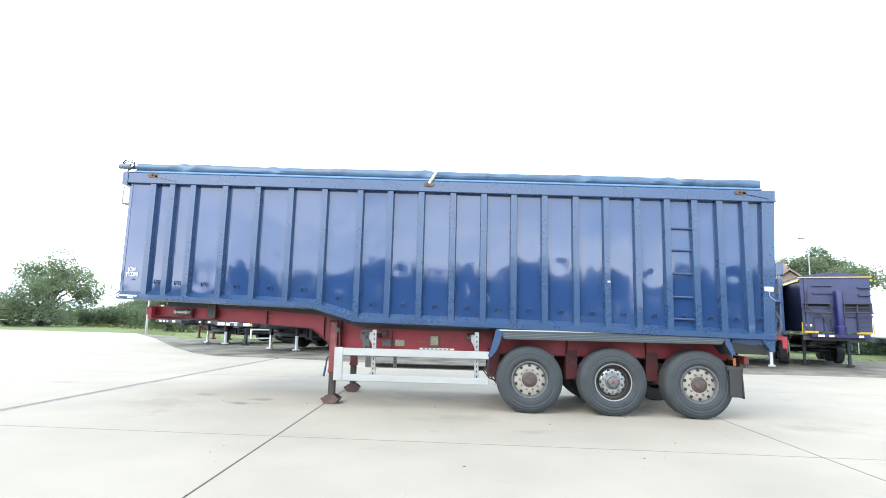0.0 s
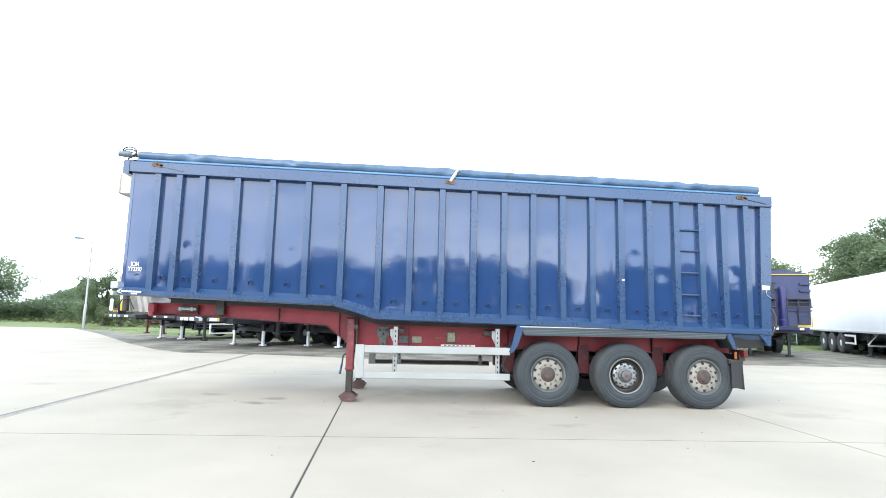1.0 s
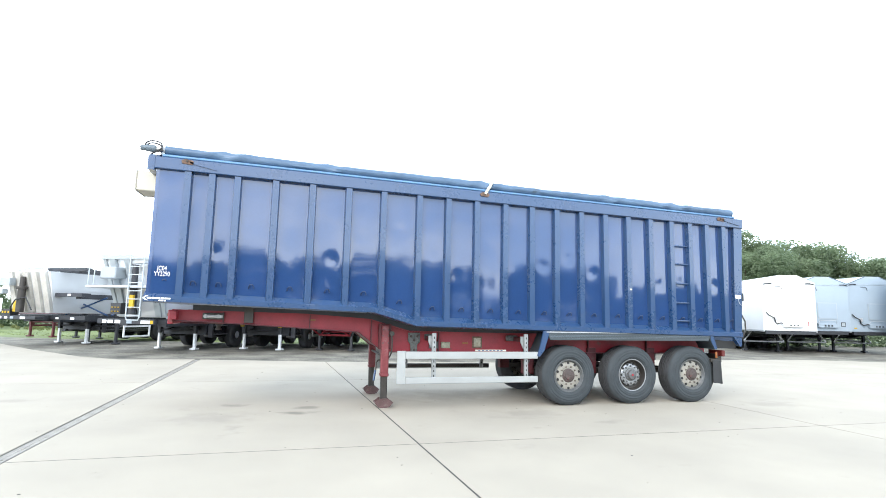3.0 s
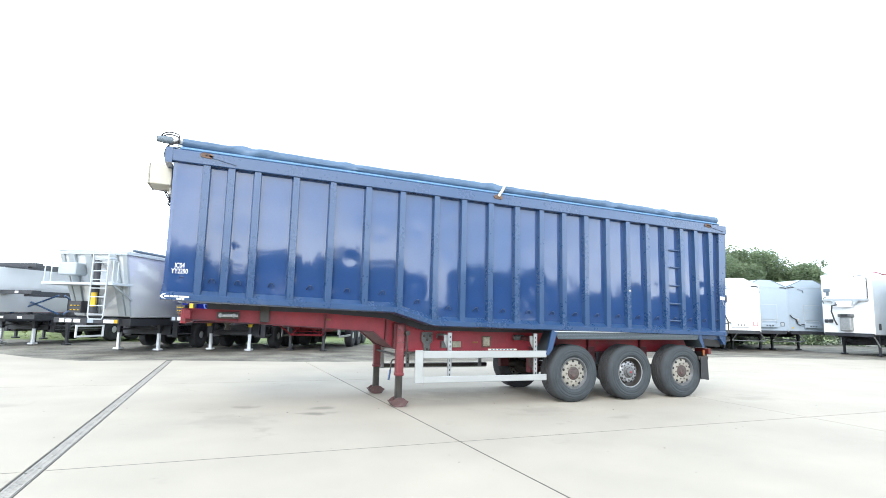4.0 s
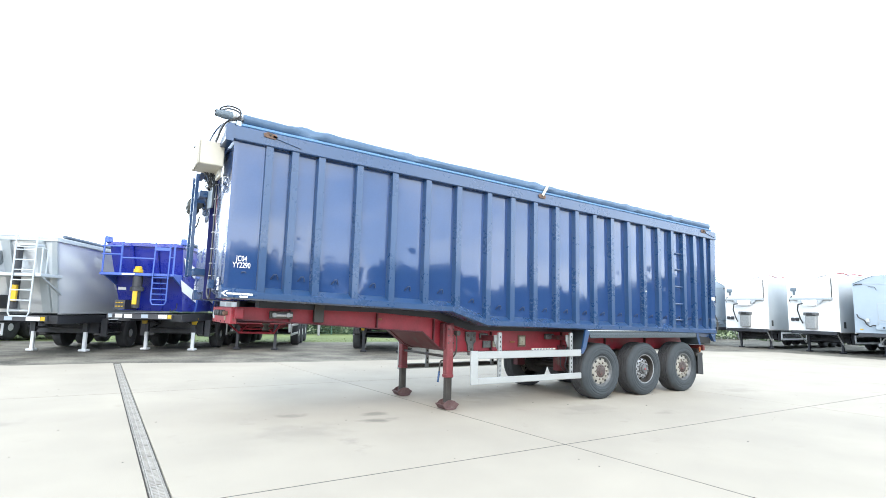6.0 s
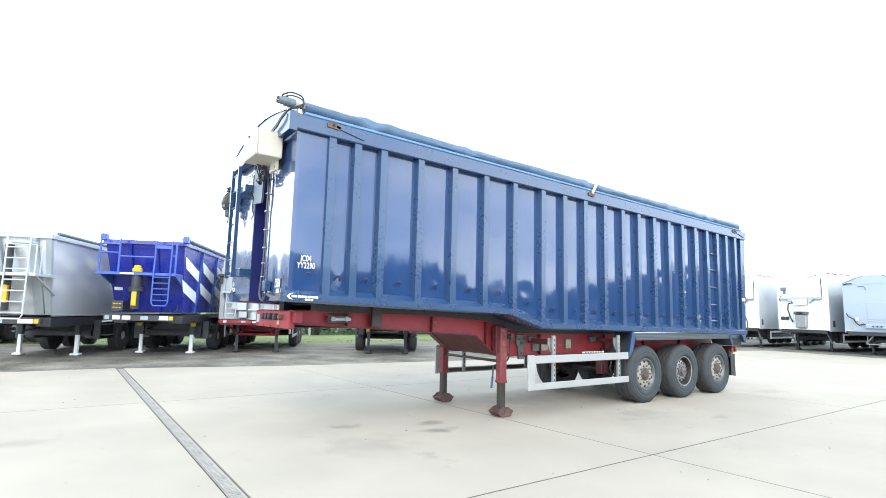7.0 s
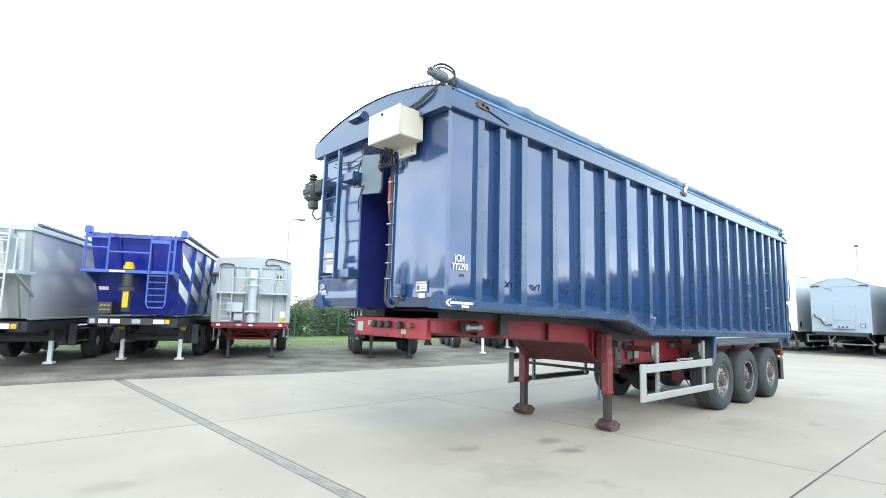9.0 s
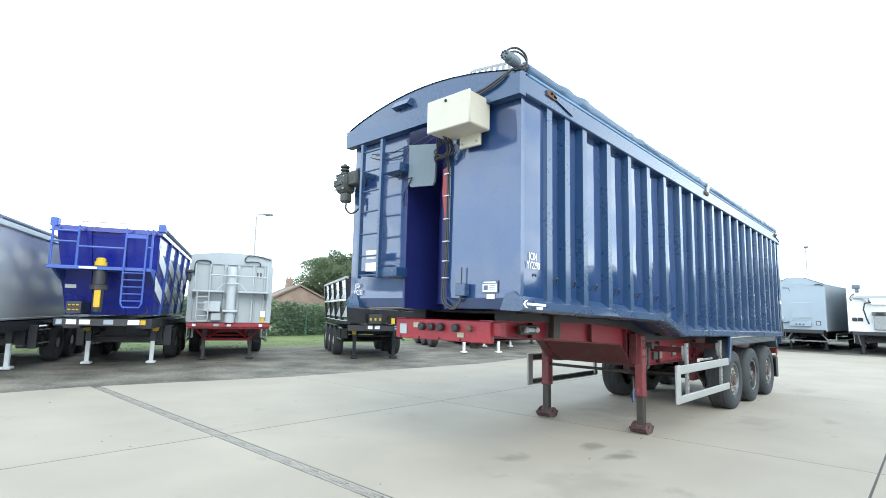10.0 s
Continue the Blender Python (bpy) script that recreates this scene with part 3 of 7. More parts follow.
tprism("tailgate", [(5.25, 1.27), (5.30, 1.27), (5.42, 3.52), (5.37, 3.52)], "y", YN + 0.10, YF - 0.10, "blue_frame", "plain blue rear tailgate")
for y in (9.2, 9.84, 10.48):
    tprism("tailgate_rib", [(5.30, 1.30), (5.36, 1.30), (5.48, 3.50), (5.42, 3.50)], "y", y - 0.05, y + 0.05, "blue_frame")
tbox("rear_header", (5.34, YN + 0.0, 3.47), (5.46, YF, 3.66), "blue_frame")

# front wall: two bulged pods beside the deep ram well, under an arched cap
WELL_N, WELL_F = 9.53, 10.13
for ya, yb in ((YN + SKIN * 0.45 - 0.006, WELL_N), (WELL_F, YF - SKIN * 0.45 + 0.006)):
    # one sheet from the cap down, creased near its foot and folded back under the floor
    bm = B()
    nz, ny = 24, 12
    foot_line = [(-0.004, 1.585), (0.004, 1.565), (0.055, 1.485), (0.16, 1.468)]
    cols = []
    for i in range(ny + 1):
        y = ya + (yb - ya) * i / ny
        col = [bm.verts.new((XF + dx, y, z)) for dx, z in foot_line[::-1]]
        for k in range(nz + 1):
            z = 1.60 + (3.47 - 1.60) * k / nz
            e = min(1, 6 * (i / ny) * (1 - i / ny)) * min(1, 6 * (k / nz) * (1 - k / nz))
            d = 0.010 * noise.noise(Vector((y * 2.0, z * 1.4, 3.3))) + 0.005 * noise.noise(Vector((y * 5, z * 3, 8.1)))
            col.append(bm.verts.new((XF + e * d, y, z)))
        cols.append(col)
    for a, b in zip(cols, cols[1:]):
        for k in range(nz + len(foot_line)):
            bm.faces.new((a[k], b[k], b[k + 1], a[k + 1]))
    ext = bmesh.ops.extrude_face_region(bm, geom=list(bm.faces))
    bmesh.ops.translate(bm, vec=(0.05, 0, 0.012), verts=[v for v in ext["geom"] if isinstance(v, bmesh.types.BMVert)])
    tpart("front_pod", bm, "blue_pod")
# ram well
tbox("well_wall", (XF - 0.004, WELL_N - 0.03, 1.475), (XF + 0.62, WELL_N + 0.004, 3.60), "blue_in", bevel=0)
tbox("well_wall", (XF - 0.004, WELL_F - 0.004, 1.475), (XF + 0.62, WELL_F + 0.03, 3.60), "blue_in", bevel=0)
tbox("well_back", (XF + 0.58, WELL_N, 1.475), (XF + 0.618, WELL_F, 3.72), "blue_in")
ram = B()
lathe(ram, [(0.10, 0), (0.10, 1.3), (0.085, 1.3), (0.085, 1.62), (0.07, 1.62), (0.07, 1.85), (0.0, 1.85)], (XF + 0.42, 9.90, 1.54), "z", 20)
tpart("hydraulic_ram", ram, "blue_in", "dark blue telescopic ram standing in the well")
flag = B()
prism(flag, [(9.538, 2.34), (9.565, 2.42), (9.605, 2.66), (9.60, 2.92), (9.538, 2.95)], "x", XF + 0.002, XF + 0.03)
tpart("ram_bracket", flag, "red", "red-painted bracket inside the ram well")
tprism("ram_cover", [(9.67, 2.80), (9.70, 2.76), (10.03, 2.79), (10.07, 2.84), (10.07, 3.27), (9.65, 3.20)], "x", XF - 0.055, XF - 0.03, "wing", "grey-green rubber flap over the ram head")
# arched cap
arch = [(YN - 0.03, RAIL_BOT - 0.03), (YF + 0.03, RAIL_BOT - 0.03), (YF + 0.03, RAIL_TOP)]
arch += [(YF + 0.03 - (YF - YN + 0.06) * t, RAIL_TOP + 0.215 * math.sin(math.pi * t) ** 0.85) for t in (k / 20 for k in range(1, 20))]
arch += [(YN - 0.03, RAIL_TOP)]
tprism("front_cap", arch, "x", XF - 0.075, XF - 0.02, "blue_frame")
rim = B()
line = [(XF - 0.05, y, z) for y, z in arch[2:]]
for a, b in zip(line, line[1:]):
    (xa, y1, z1), (xb, y2, z2) = a, b
    q = [rim.verts.new(p) for p in ((XF - 0.085, y1, z1), (XF + 0.04, y1, z1), (XF + 0.04, y2, z2), (XF - 0.085, y2, z2),
                                    (XF - 0.085, y1, z1 + 0.008), (XF + 0.04, y1, z1 + 0.008), (XF + 0.04, y2, z2 + 0.008), (XF - 0.085, y2, z2 + 0.008))]
    for f in ((0, 3, 2, 1), (4, 5, 6, 7), (0, 1, 5, 4), (2, 3, 7, 6)):
        rim.faces.new([q[i] for i in f])
tpart("cap_rim", rim, "blue_frame")
tprism("cap_fold", [(XF - 0.115, RAIL_BOT - 0.03), (XF - 0.075, RAIL_BOT - 0.03), (XF - 0.075, RAIL_TOP + 0.01), (XF - 0.115, RAIL_TOP - 0.015)], "y", YN - 0.03, YF + 0.03, "blue_frame")
# small hooded vent on the cap
tprism("cap_vent", [(XF - 0.16, 3.715), (XF - 0.075, 3.70), (XF - 0.075, 3.80), (XF - 0.11, 3.79)], "y", 10.02, 10.28, "blue_frame")
# perforated strip that carries the sheet hoop
bm = B()
def strip_z(y, up):
    return 3.765 + 0.125 * (y - 8.70) + up
prism(bm, [(8.70, 3.70), (8.70, strip_z(8.70, 0.012)), (9.24, strip_z(9.24, 0.012)), (9.30, 3.83), (9.30, 3.78)], "x", XF + 0.015, XF + 0.025)
prism(bm, [(8.70, strip_z(8.70, 0.060)), (8.70, strip_z(8.70, 0.085)), (9.22, strip_z(9.22, 0.085)), (9.27, strip_z(9.27, 0.060))], "x", XF + 0.015, XF + 0.025)
edges_ = [8.70, 8.715] + [y for k in range(7) for y in (8.757 + 0.072 * k, 8.787 + 0.072 * k)] + [9.245, 9.27]
for ya, yb in zip(edges_[::2], edges_[1::2]):
    prism(bm, [(ya, strip_z(ya, 0.012)), (yb, strip_z(yb, 0.012)), (yb, strip_z(yb, 0.060)), (ya, strip_z(ya, 0.060))], "x", XF + 0.015, XF + 0.025)
tpart("hoop_strip", bm, "galv", "perforated grey metal strip along the cap")

# ladder on the front
for y0, y1 in ((10.73, 10.73), (10.38, 10.38)):
    bm = B()
    box(bm, (XF - 0.20, y0 - 0.02, 1.80), (XF - 0.15, y0 + 0.02, 3.37), 0.004)
    tpart("ladder_stile", bm, "blue_frame")
for z in (1.83, 2.05, 2.30, 2.56, 2.80, 3.04, 3.27):
    ttube("ladder_rung", [(XF - 0.175, 10.39, z), (XF - 0.175, 10.72, z)], 0.011, "blue_frame")
for z in (3.02, 1.86):
    tbox("ladder_bracket", (XF - 0.16, 10.10, z - 0.05), (XF - 0.004, 10.38, z + 0.05), "blue_frame")
    tbox("ladder_bracket", (XF - 0.16, 10.71, z - 0.03), (XF - 0.004, 10.75, z + 0.03), "blue_frame")
for z in (1.93, 2.07):
    tbox("notice_plate", (XF - 0.150, 10.46, z - 0.05), (XF - 0.140, 10.64, z + 0.045), "white_mark", "small white notice fixed to the ladder", 0.002)

# cream control box on its bracket
cab = tbox("control_box", (XF - 0.35, 8.94, 3.18), (XF - 0.05, 9.48, 3.49), "cream_box", "cream steel control box with a plain lid", 0.012)
tbox("box_lid", (XF - 0.372, 8.932, 3.172), (XF - 0.345, 9.488, 3.498), "cream_box", bevel=0.01, parent=cab)
lock = B()
lathe(lock, [(0.014, 0), (0.014, 0.012), (0, 0.012)], (XF - 0.372, 9.23, 3.45), "x", 12, -1)
tpart("lock", lock, "dark_hole", parent=cab)
tbox("box_bracket", (XF - 0.09, 9.04, 3.06), (XF - 0.055, 9.30, 3.19), "cream_box")
for y in (9.075, 9.265):
    bolt = B()
    lathe(bolt, [(0.012, 0), (0.012, 0.01), (0, 0.01)], (XF - 0.09, y, 3.10), "x", 8, -1)
    tpart("bolt", bolt, "galv")


def sag(a, b, drop, n=10, wob=0.0, seed=0):
    """A hanging line between two points."""
    a, b = Vector(a), Vector(b)
    pts = []
    for k in range(n + 1):
        t = k / n
        p = a.lerp(b, t)
        p.z -= drop * 4 * t * (1 - t)
        p += wob * Vector((noise.noise(Vector((t * 5, seed, 0))), noise.noise(Vector((t * 5, seed, 4))), noise.noise(Vector((t * 5, seed, 8))))) * (4 * t * (1 - t))
        pts.append(p)
    return pts


# cable harness down the edge of the well, ties, junction box
for k in range(2):
    ttube("cable", curved([(XF - 0.035, 9.51 + 0.022 * k, 3.22), (XF - 0.03, 9.48 + 0.022 * k, 2.9), (XF - 0.03, 9.485 + 0.02 * k, 2.4), (XF - 0.03, 9.49 + 0.02 * k, 1.95),
                           (XF - 0.04, 9.51 + 0.02 * k, 1.72), (XF - 0.05, 9.49 + 0.02 * k, 1.56 - 0.02 * k), (XF - 0.04, 9.38, 1.49 - 0.015 * k), (XF - 0.04, 9.30 - 0.01 * k, 1.55), (XF - 0.04, 9.29, 1.62)]), 0.009, "cable", seg=6)
for z in (3.05, 2.85, 2.62, 2.38, 2.15, 1.95, 1.78):
    tbox("cable_tie", (XF - 0.044, 9.475, z), (XF - 0.012, 9.545, z + 0.010), "alu_dull", bevel=0)
for k in range(6):
    d = [0.05 * noise.noise(Vector((k * 3.7, q, 1.5))) for q in range(8)]
    ttube("cable_loop", curved([(XF - 0.06 - 0.03 * k, 9.50 + d[0], 3.20), (XF - 0.10 + d[1], 9.62 + d[2], 3.08 - 0.02 * k), (XF - 0.09 - 0.015 * k, 9.53 + d[3], 3.00 + d[4]), (XF - 0.08 + d[5], 9.41 + d[6], 3.06 + d[7]), (XF - 0.10 - 0.03 * k, 9.40, 3.20)]), 0.0075, "cable", seg=6)
for k in range(2):
    ttube("cable", sag((XF - 0.03, 9.52 + 0.05 * k, 3.40 - 0.03 * k), (XF - 0.03, 10.75 + 0.03 * k, 3.30 - 0.03 * k), 0.08 + 0.06 * k, wob=0.06, seed=k), 0.0055, "cable", seg=6)
ttube("cable", sag((XF - 0.05, 10.12, 3.34), (XF - 0.04, 10.14, 2.60), 0.0, wob=0.25, seed=7), 0.007, "cable", seg=6)
jb = tbox("junction_box", (XF - 0.08, 9.20, 1.60), (XF - 0.012, 9.33, 1.72), "blue_frame", "small blue-grey junction box")
ttube("aerial", [(XF - 0.04, 9.28, 1.72), (XF - 0.04, 9.28, 1.88)], 0.006, "black", parent=jb)
plate = tbox("data_plate", (XF - 0.012, 8.86, 1.63), (XF - 0.004, 9.05, 1.745), "blue_text", "printed maker's data plate", 0.001)
tbox("plate_face", (XF - 0.0135, 8.872, 1.642), (XF - 0.0115, 9.038, 1.715), "white_mark", bevel=0, parent=plate)
for ya, yb, za, zb, c in ((8.885, 9.025, 1.724, 1.736, "white_mark"), (8.885, 8.955, 1.698, 1.706, "blue_text"), (8.885, 8.955, 1.680, 1.688, "blue_text"), (8.885, 8.955, 1.662, 1.670, "blue_text"), (8.975, 9.025, 1.655, 1.702, "blue_text")):
    tbox("print_bar", (XF - 0.0155, ya, za), (XF - 0.0130, yb, zb), c, bevel=0, parent=plate)
tbox("data_sticker", (XF - 0.012, 8.90, 1.575), (XF - 0.0055, 8.99, 1.62), "white_mark", "small white sticker", 0.001)
for text, y, z in (("JC04", 10.99, 1.70), ("YY2290", 11.01, 1.62)):
    lettering(text, pose(XF - 0.018, y - YC, z + TIP * (XF - PIVOT), 90, 0, -90), 0.085, 0.6, "white_mark", trailer, label="white stencilled fleet number")

# weathered sheet gear unit at the far front corner
gear = B()
box(gear, (XF - 0.20, 11.03, 2.86), (XF - 0.03, 11.24, 3.09), 0.03)
box(gear, (XF - 0.17, 11.06, 2.74), (XF - 0.06, 11.19, 2.87), 0.025)
box(gear, (XF - 0.21, 11.20, 2.93), (XF - 0.08, 11.28, 3.03), 0.02)
box(gear, (XF - 0.215, 11.08, 2.95), (XF - 0.195, 11.20, 2.99), 0.005)
box(gear, (XF - 0.18, 11.05, 3.085), (XF - 0.05, 11.27, 3.105), 0.006)
for v in gear.verts:
    v.co += 0.012 * Vector((noise.noise(v.co * 9), noise.noise(v.co * 9 + Vector((5, 0, 0))), noise.noise(v.co * 9 + Vector((0, 5, 0)))))
unit = tpart("sheet_gear_unit", gear, "gear_dark", "weathered dark cast gear unit")
for k in range(3):
    r = B()
    lathe(r, [(0.0, 0), (0.052, 0), (0.058, 0.010), (0.050, 0.024), (0.022, 0.028), (0.022, 0.044), (0, 0.044)], (XF - 0.11, 11.17, 3.105 + 0.042 * k), "z", 14)
    tpart("gear_cap", r, "gear_dark", parent=unit)
for y in (11.06, 11.22):
    for z in (2.90, 3.05):
        r = B()
        lathe(r, [(0.012, 0), (0.012, 0.012), (0, 0.012)], (XF - 0.198, y, z), "x", 6, -1)
        tpart("bolt", r, "galv", parent=unit)
ttube("gear_hose", curved([(XF - 0.12, 11.10, 2.75), (XF - 0.13, 11.09, 2.66), (XF - 0.10, 11.02, 2.60), (XF - 0.06, 10.93, 2.66), (XF - 0.04, 10.90, 2.80)]), 0.012, "cable", parent=unit)
tbox("gear_arm", (XF - 0.16, 10.86, 2.94), (XF - 0.004, 11.05, 3.11), "gear_dark", "dark mounting block", 0.012)

# rolled sheet along the top with its drive motor
tarp = B()
npt = 220
FOLDS = ((-4.30, 0.30), (-2.7, 0.18), (-0.05, 0.32), (2.45, 0.22), (3.95, 0.40))
ring = []
for k in range(npt + 1):
    x = -5.22 + (5.24 + 5.22) * k / npt
    rr = 0.078 + 0.010 * noise.noise(Vector((x * 1.1, 0, 2))) + 0.004 * noise.noise(Vector((x * 5, 1, 2))) - 0.010 * max(0.0, noise.noise(Vector((x * 2.3, 7, 2))))
    fold = [(0.016 * math.exp(-((x - x0) / w) ** 2), x0) for x0, w in FOLDS]
    cz = 3.765 + 0.012 * noise.noise(Vector((x * 0.6, 5, 1)))
    col = []
    for j in range(14):
        a = 2 * math.pi * j / 14
        r_ = rr + sum(d * (0.5 + math.sin(2 * a + 14 * (x - x0))) for d, x0 in fold)
        col.append(tarp.verts.new((x, YN + 0.085 + r_ * 1.05 * math.cos(a) + 0.004 * math.sin(3 * a + x * 2), cz + r_ * math.sin(a))))
    ring.append(col)
for a, b in zip(ring, ring[1:]):
    for j in range(14):
        tarp.faces.new((a[j], a[(j + 1) % 14], b[(j + 1) % 14], b[j]))
tarp.faces.new(ring[0])
tarp.faces.new(ring[-1][::-1])
roll = tpart("rolled_sheet", tarp, "tarp", "faded blue PVC cover rolled along the top edge")
tarp_edge = B()
box(tarp_edge, (-5.24, YN - 0.018, 3.655), (5.25, YN + 0.10, 3.690), 0.008)
tpart("sheet_hem", tarp_edge, "hem", "pale blue hem strip", parent=roll)
ttube("roller_bar", [(-5.40, YN + 0.06, 3.775), (-5.16, YN + 0.08, 3.77)], 0.036, "alu_dull")
motor = B()
lathe(motor, [(0.0, 0), (0.05, 0), (0.055, 0.03), (0.055, 0.13), (0.045, 0.14), (0.045, 0.20), (0, 0.20)], (-5.35, YN + 0.055, 3.775), "x", 16, -1)
mot = tpart("sheet_motor", motor, "wing", "grey-blue roller drive motor")
for k in range(6):
    a = k * math.pi / 3
    d = B()
    lathe(d, [(0.008, 0), (0.008, 0.012), (0, 0.012)], (-5.55, YN + 0.055 + 0.03 * math.cos(a), 3.775 + 0.03 * math.sin(a)), "x", 6, -1)
    tpart("bolt", d, "black", parent=mot)
for o in (0.0, 0.035):
    ttube("cable", curved([(-5.50, 8.66, 3.815), (-5.49, 8.63, 3.85 - o), (-5.40, 8.60, 3.885 - o), (-5.28, 8.59, 3.86 - o), (-5.27, 8.60, 3.78 - o), (-5.40, 8.64, 3.70), (-5.455, 8.74, 3.63 - o * 0.6), (-5.46, 8.92, 3.57 - o * 0.7), (-5.46, 9.08, 3.545 - o * 0.6), (-5.46, 9.18, 3.47)]), 0.011, "cable", seg=6)

# sheet ties: rusty clips with stay bars, and the raised stay at mid length
for x, dx in ((-4.87, 0.30), (4.91, 0.33)):
    clip = tprism("sheet_clip", [(x - 0.09, 3.575), (x + 0.05, 3.565), (x + 0.08, 3.595), (x + 0.06, 3.63), (x - 0.05, 3.645), (x - 0.10, 3.62)], "y", YN - 0.036, YN - 0.019, "rust", "rusted sheet clip")
    ttube("clip_pin", [(x - 0.02, YN - 0.06, 3.61), (x - 0.02, YN - 0.03, 3.61)], 0.014, "steel_dark", parent=clip)
    tprism("stay_bar", [(x + 0.02, 3.615), (x + dx + 0.1, 3.525), (x + dx + 0.1, 3.512), (x + 0.02, 3.585)], "y", YN - 0.036, YN - 0.022, "blue_frame")
tprism("sheet_clip", [(-0.17, 3.56), (-0.04, 3.555), (-0.01, 3.59), (-0.05, 3.625), (-0.15, 3.63), (-0.19, 3.60)], "y", YN - 0.040, YN - 0.019, "rust", "rusted sheet clip")
ttube("raised_stay", [(-0.10, YN - 0.035, 3.60), (-0.02, YN - 0.04, 3.73), (0.08, YN - 0.04, 3.90)], [0.026, 0.026, 0.017], "cream_box", "cream stay sticking up over the rail")

# lettering and marks on the body side
PANEL_Y = YN + SKIN * 0.45 - 0.014
for text, x, z in (("JC04", -5.185, 2.118), ("YY2290", -5.222, 2.036)):
    lettering(text, pose(x, PANEL_Y - YC, z, 90, 0, 0), 0.098, 0.68, "white_mark", trailer, label="white stencilled fleet number")
zz = 1.50 + TIP * (-5.2 - PIVOT)
swoosh = B()
prism(swoosh, [(-5.335, 0.045), (-5.30, 0.075), (-5.255, 0.085), (-5.29, 0.062), (-5.305, 0.045), (-5.29, 0.028), (-5.255, 0.008), (-5.30, 0.015)], "y", YN - 0.0165, YN - 0.0125)
for x0, x1 in ((-5.275, -5.215), (-5.205, -5.165), (-5.16, -5.10), (-5.09, -5.045), (-5.04, -5.0), (-4.995, -4.965)):
    box(swoosh, (x0, YN - 0.0165, 0.035), (x1, YN - 0.0125, 0.058))
for k in range(3):
    box(swoosh, (-5.12 + 0.035 * k, YN - 0.0165, 0.004), (-5.093 + 0.035 * k, YN - 0.0125, 0.026))
for v in swoosh.verts:
    v.co.z += 1.487
tpart("maker_mark", swoosh, "white_mark", "white maker's mark as plain shapes")
# flat black plate paints the shaded hollow under the rear sill
tbox("rear_recess", (4.70, YN + 0.09, 1.06), (5.24, YN + 0.12, 1.31), "dark_hole", "black plate standing for the shade under the rear sill")
tbox("id_tag", (5.205, YN + 0.004, 2.045), (5.335, YN + 0.011, 2.115), "white_mark", "white reflective tag", 0.001)
tbox("small_tag", (2.795, YN - 0.004, 2.080), (2.840, YN - 0.0005, 2.108), "cream_box", "small white sticker on a rib", 0.001)
ttube("hanging_wire", [(5.26, YN - 0.005, 2.04), (5.27, YN - 0.01, 1.96), (5.32, YN - 0.01, 1.92), (5.35, YN, 1.90)], 0.004, "alu_dull")
tbox("marker_lamp", (5.365, YN + 0.03, 2.00), (5.43, YN + 0.11, 2.16), "black", "black rubber marker lamp at the rear corner")
ttube("door_lever", [(5.36, YN + 0.05, 1.75), (5.42, YN + 0.02, 1.60), (5.40, YN, 1.42), (5.32, YN + 0.02, 1.27)], 0.014, "steel_dark")

# ---- red chassis ----


def web_z(x, top):
    pts = [(-5.05, 1.385), (-4.15, 1.345), (-2.14, 1.232), (-1.79, 0.965), (-1.62, 0.90), (4.95, 0.88)] if not top else [(-5.05, 1.545), (-2.6, 1.515), (-1.92, 1.45), (-1.22, 1.25), (4.95, 1.22)]
    for (xa, za), (xb, zb) in zip(pts, pts[1:]):
        if x <= xb:
            return za + (zb - za) * (x - xa) / (xb - xa)
    return pts[-1][1]


def cpart(name, bm, material, label="", parent=None, smooth=35):
    """A chassis part, given in level coordinates of the place."""
    for v in bm.verts:
        v.co.y -= YC
    return part(name, bm, material, parent or trailer, label, smooth)


def cbox(name, a, b, material, label="", bevel=0.006, parent=None):
    bm = B()
    box(bm, a, b, bevel)
    return cpart(name, bm, material, label, parent)


def ctube(name, pts, r, material, label="", seg=8, parent=None):
    bm = B()
    tube(bm, pts, r, seg)
    return cpart(name, bm, material, label, parent)


def cprism(name, pts, axis, lo, hi, material, label="", parent=None):
    bm = B()
    prism(bm, pts, axis, lo, hi)
    return cpart(name, bm, material, label, parent)


STX = [-5.05, -4.6, -4.15, -3.4, -2.6, -2.14, -1.92, -1.79, -1.62, -1.5, -1.22, 0.0, 1.2, 2.5, 3.8, 4.95]
for y in (9.22, 10.46):
    web = B()
    rows = [[web.verts.new((x, yy, web_z(x, top))) for yy, top in ((y - 0.01, 1), (y + 0.01, 1), (y + 0.01, 0), (y - 0.01, 0))] for x in STX]
    for a, b in zip(rows, rows[1:]):
        for k in range(4):
            web.faces.new((a[k], a[(k + 1) % 4], b[(k + 1) % 4], b[k]))
    web.faces.new(rows[0])
    web.faces.new(rows[-1][::-1])
    cpart("beam_web", web, "red")
    for top in (1, 0):
        fl = B()
        rows = []
        for x in STX:
            z = web_z(x, top)
            rows.append([fl.verts.new(p) for p in ((x, y - 0.07, z - 0.008), (x, y + 0.07, z - 0.008), (x, y + 0.07, z + 0.008), (x, y - 0.07, z + 0.008))])
        for a, b in zip(rows, rows[1:]):
            for k in range(4):
                fl.faces.new((a[k], a[(k + 1) % 4], b[(k + 1) % 4], b[k]))
        fl.faces.new(rows[0])
        fl.faces.new(rows[-1][::-1])
        cpart("beam_flange", fl, "red" if top else "red_grime_shade")
    for x in (-4.30, -2.95, -1.92, -0.72, 1.0, 2.25, 3.55):
        za, zb = web_z(x, 0) + 0.01, web_z(x, 1) - 0.01
        cbox("stiffener", (x - 0.008, y - 0.065, za), (x + 0.008, y + 0.065, zb), "red_grime_shade", bevel=0)
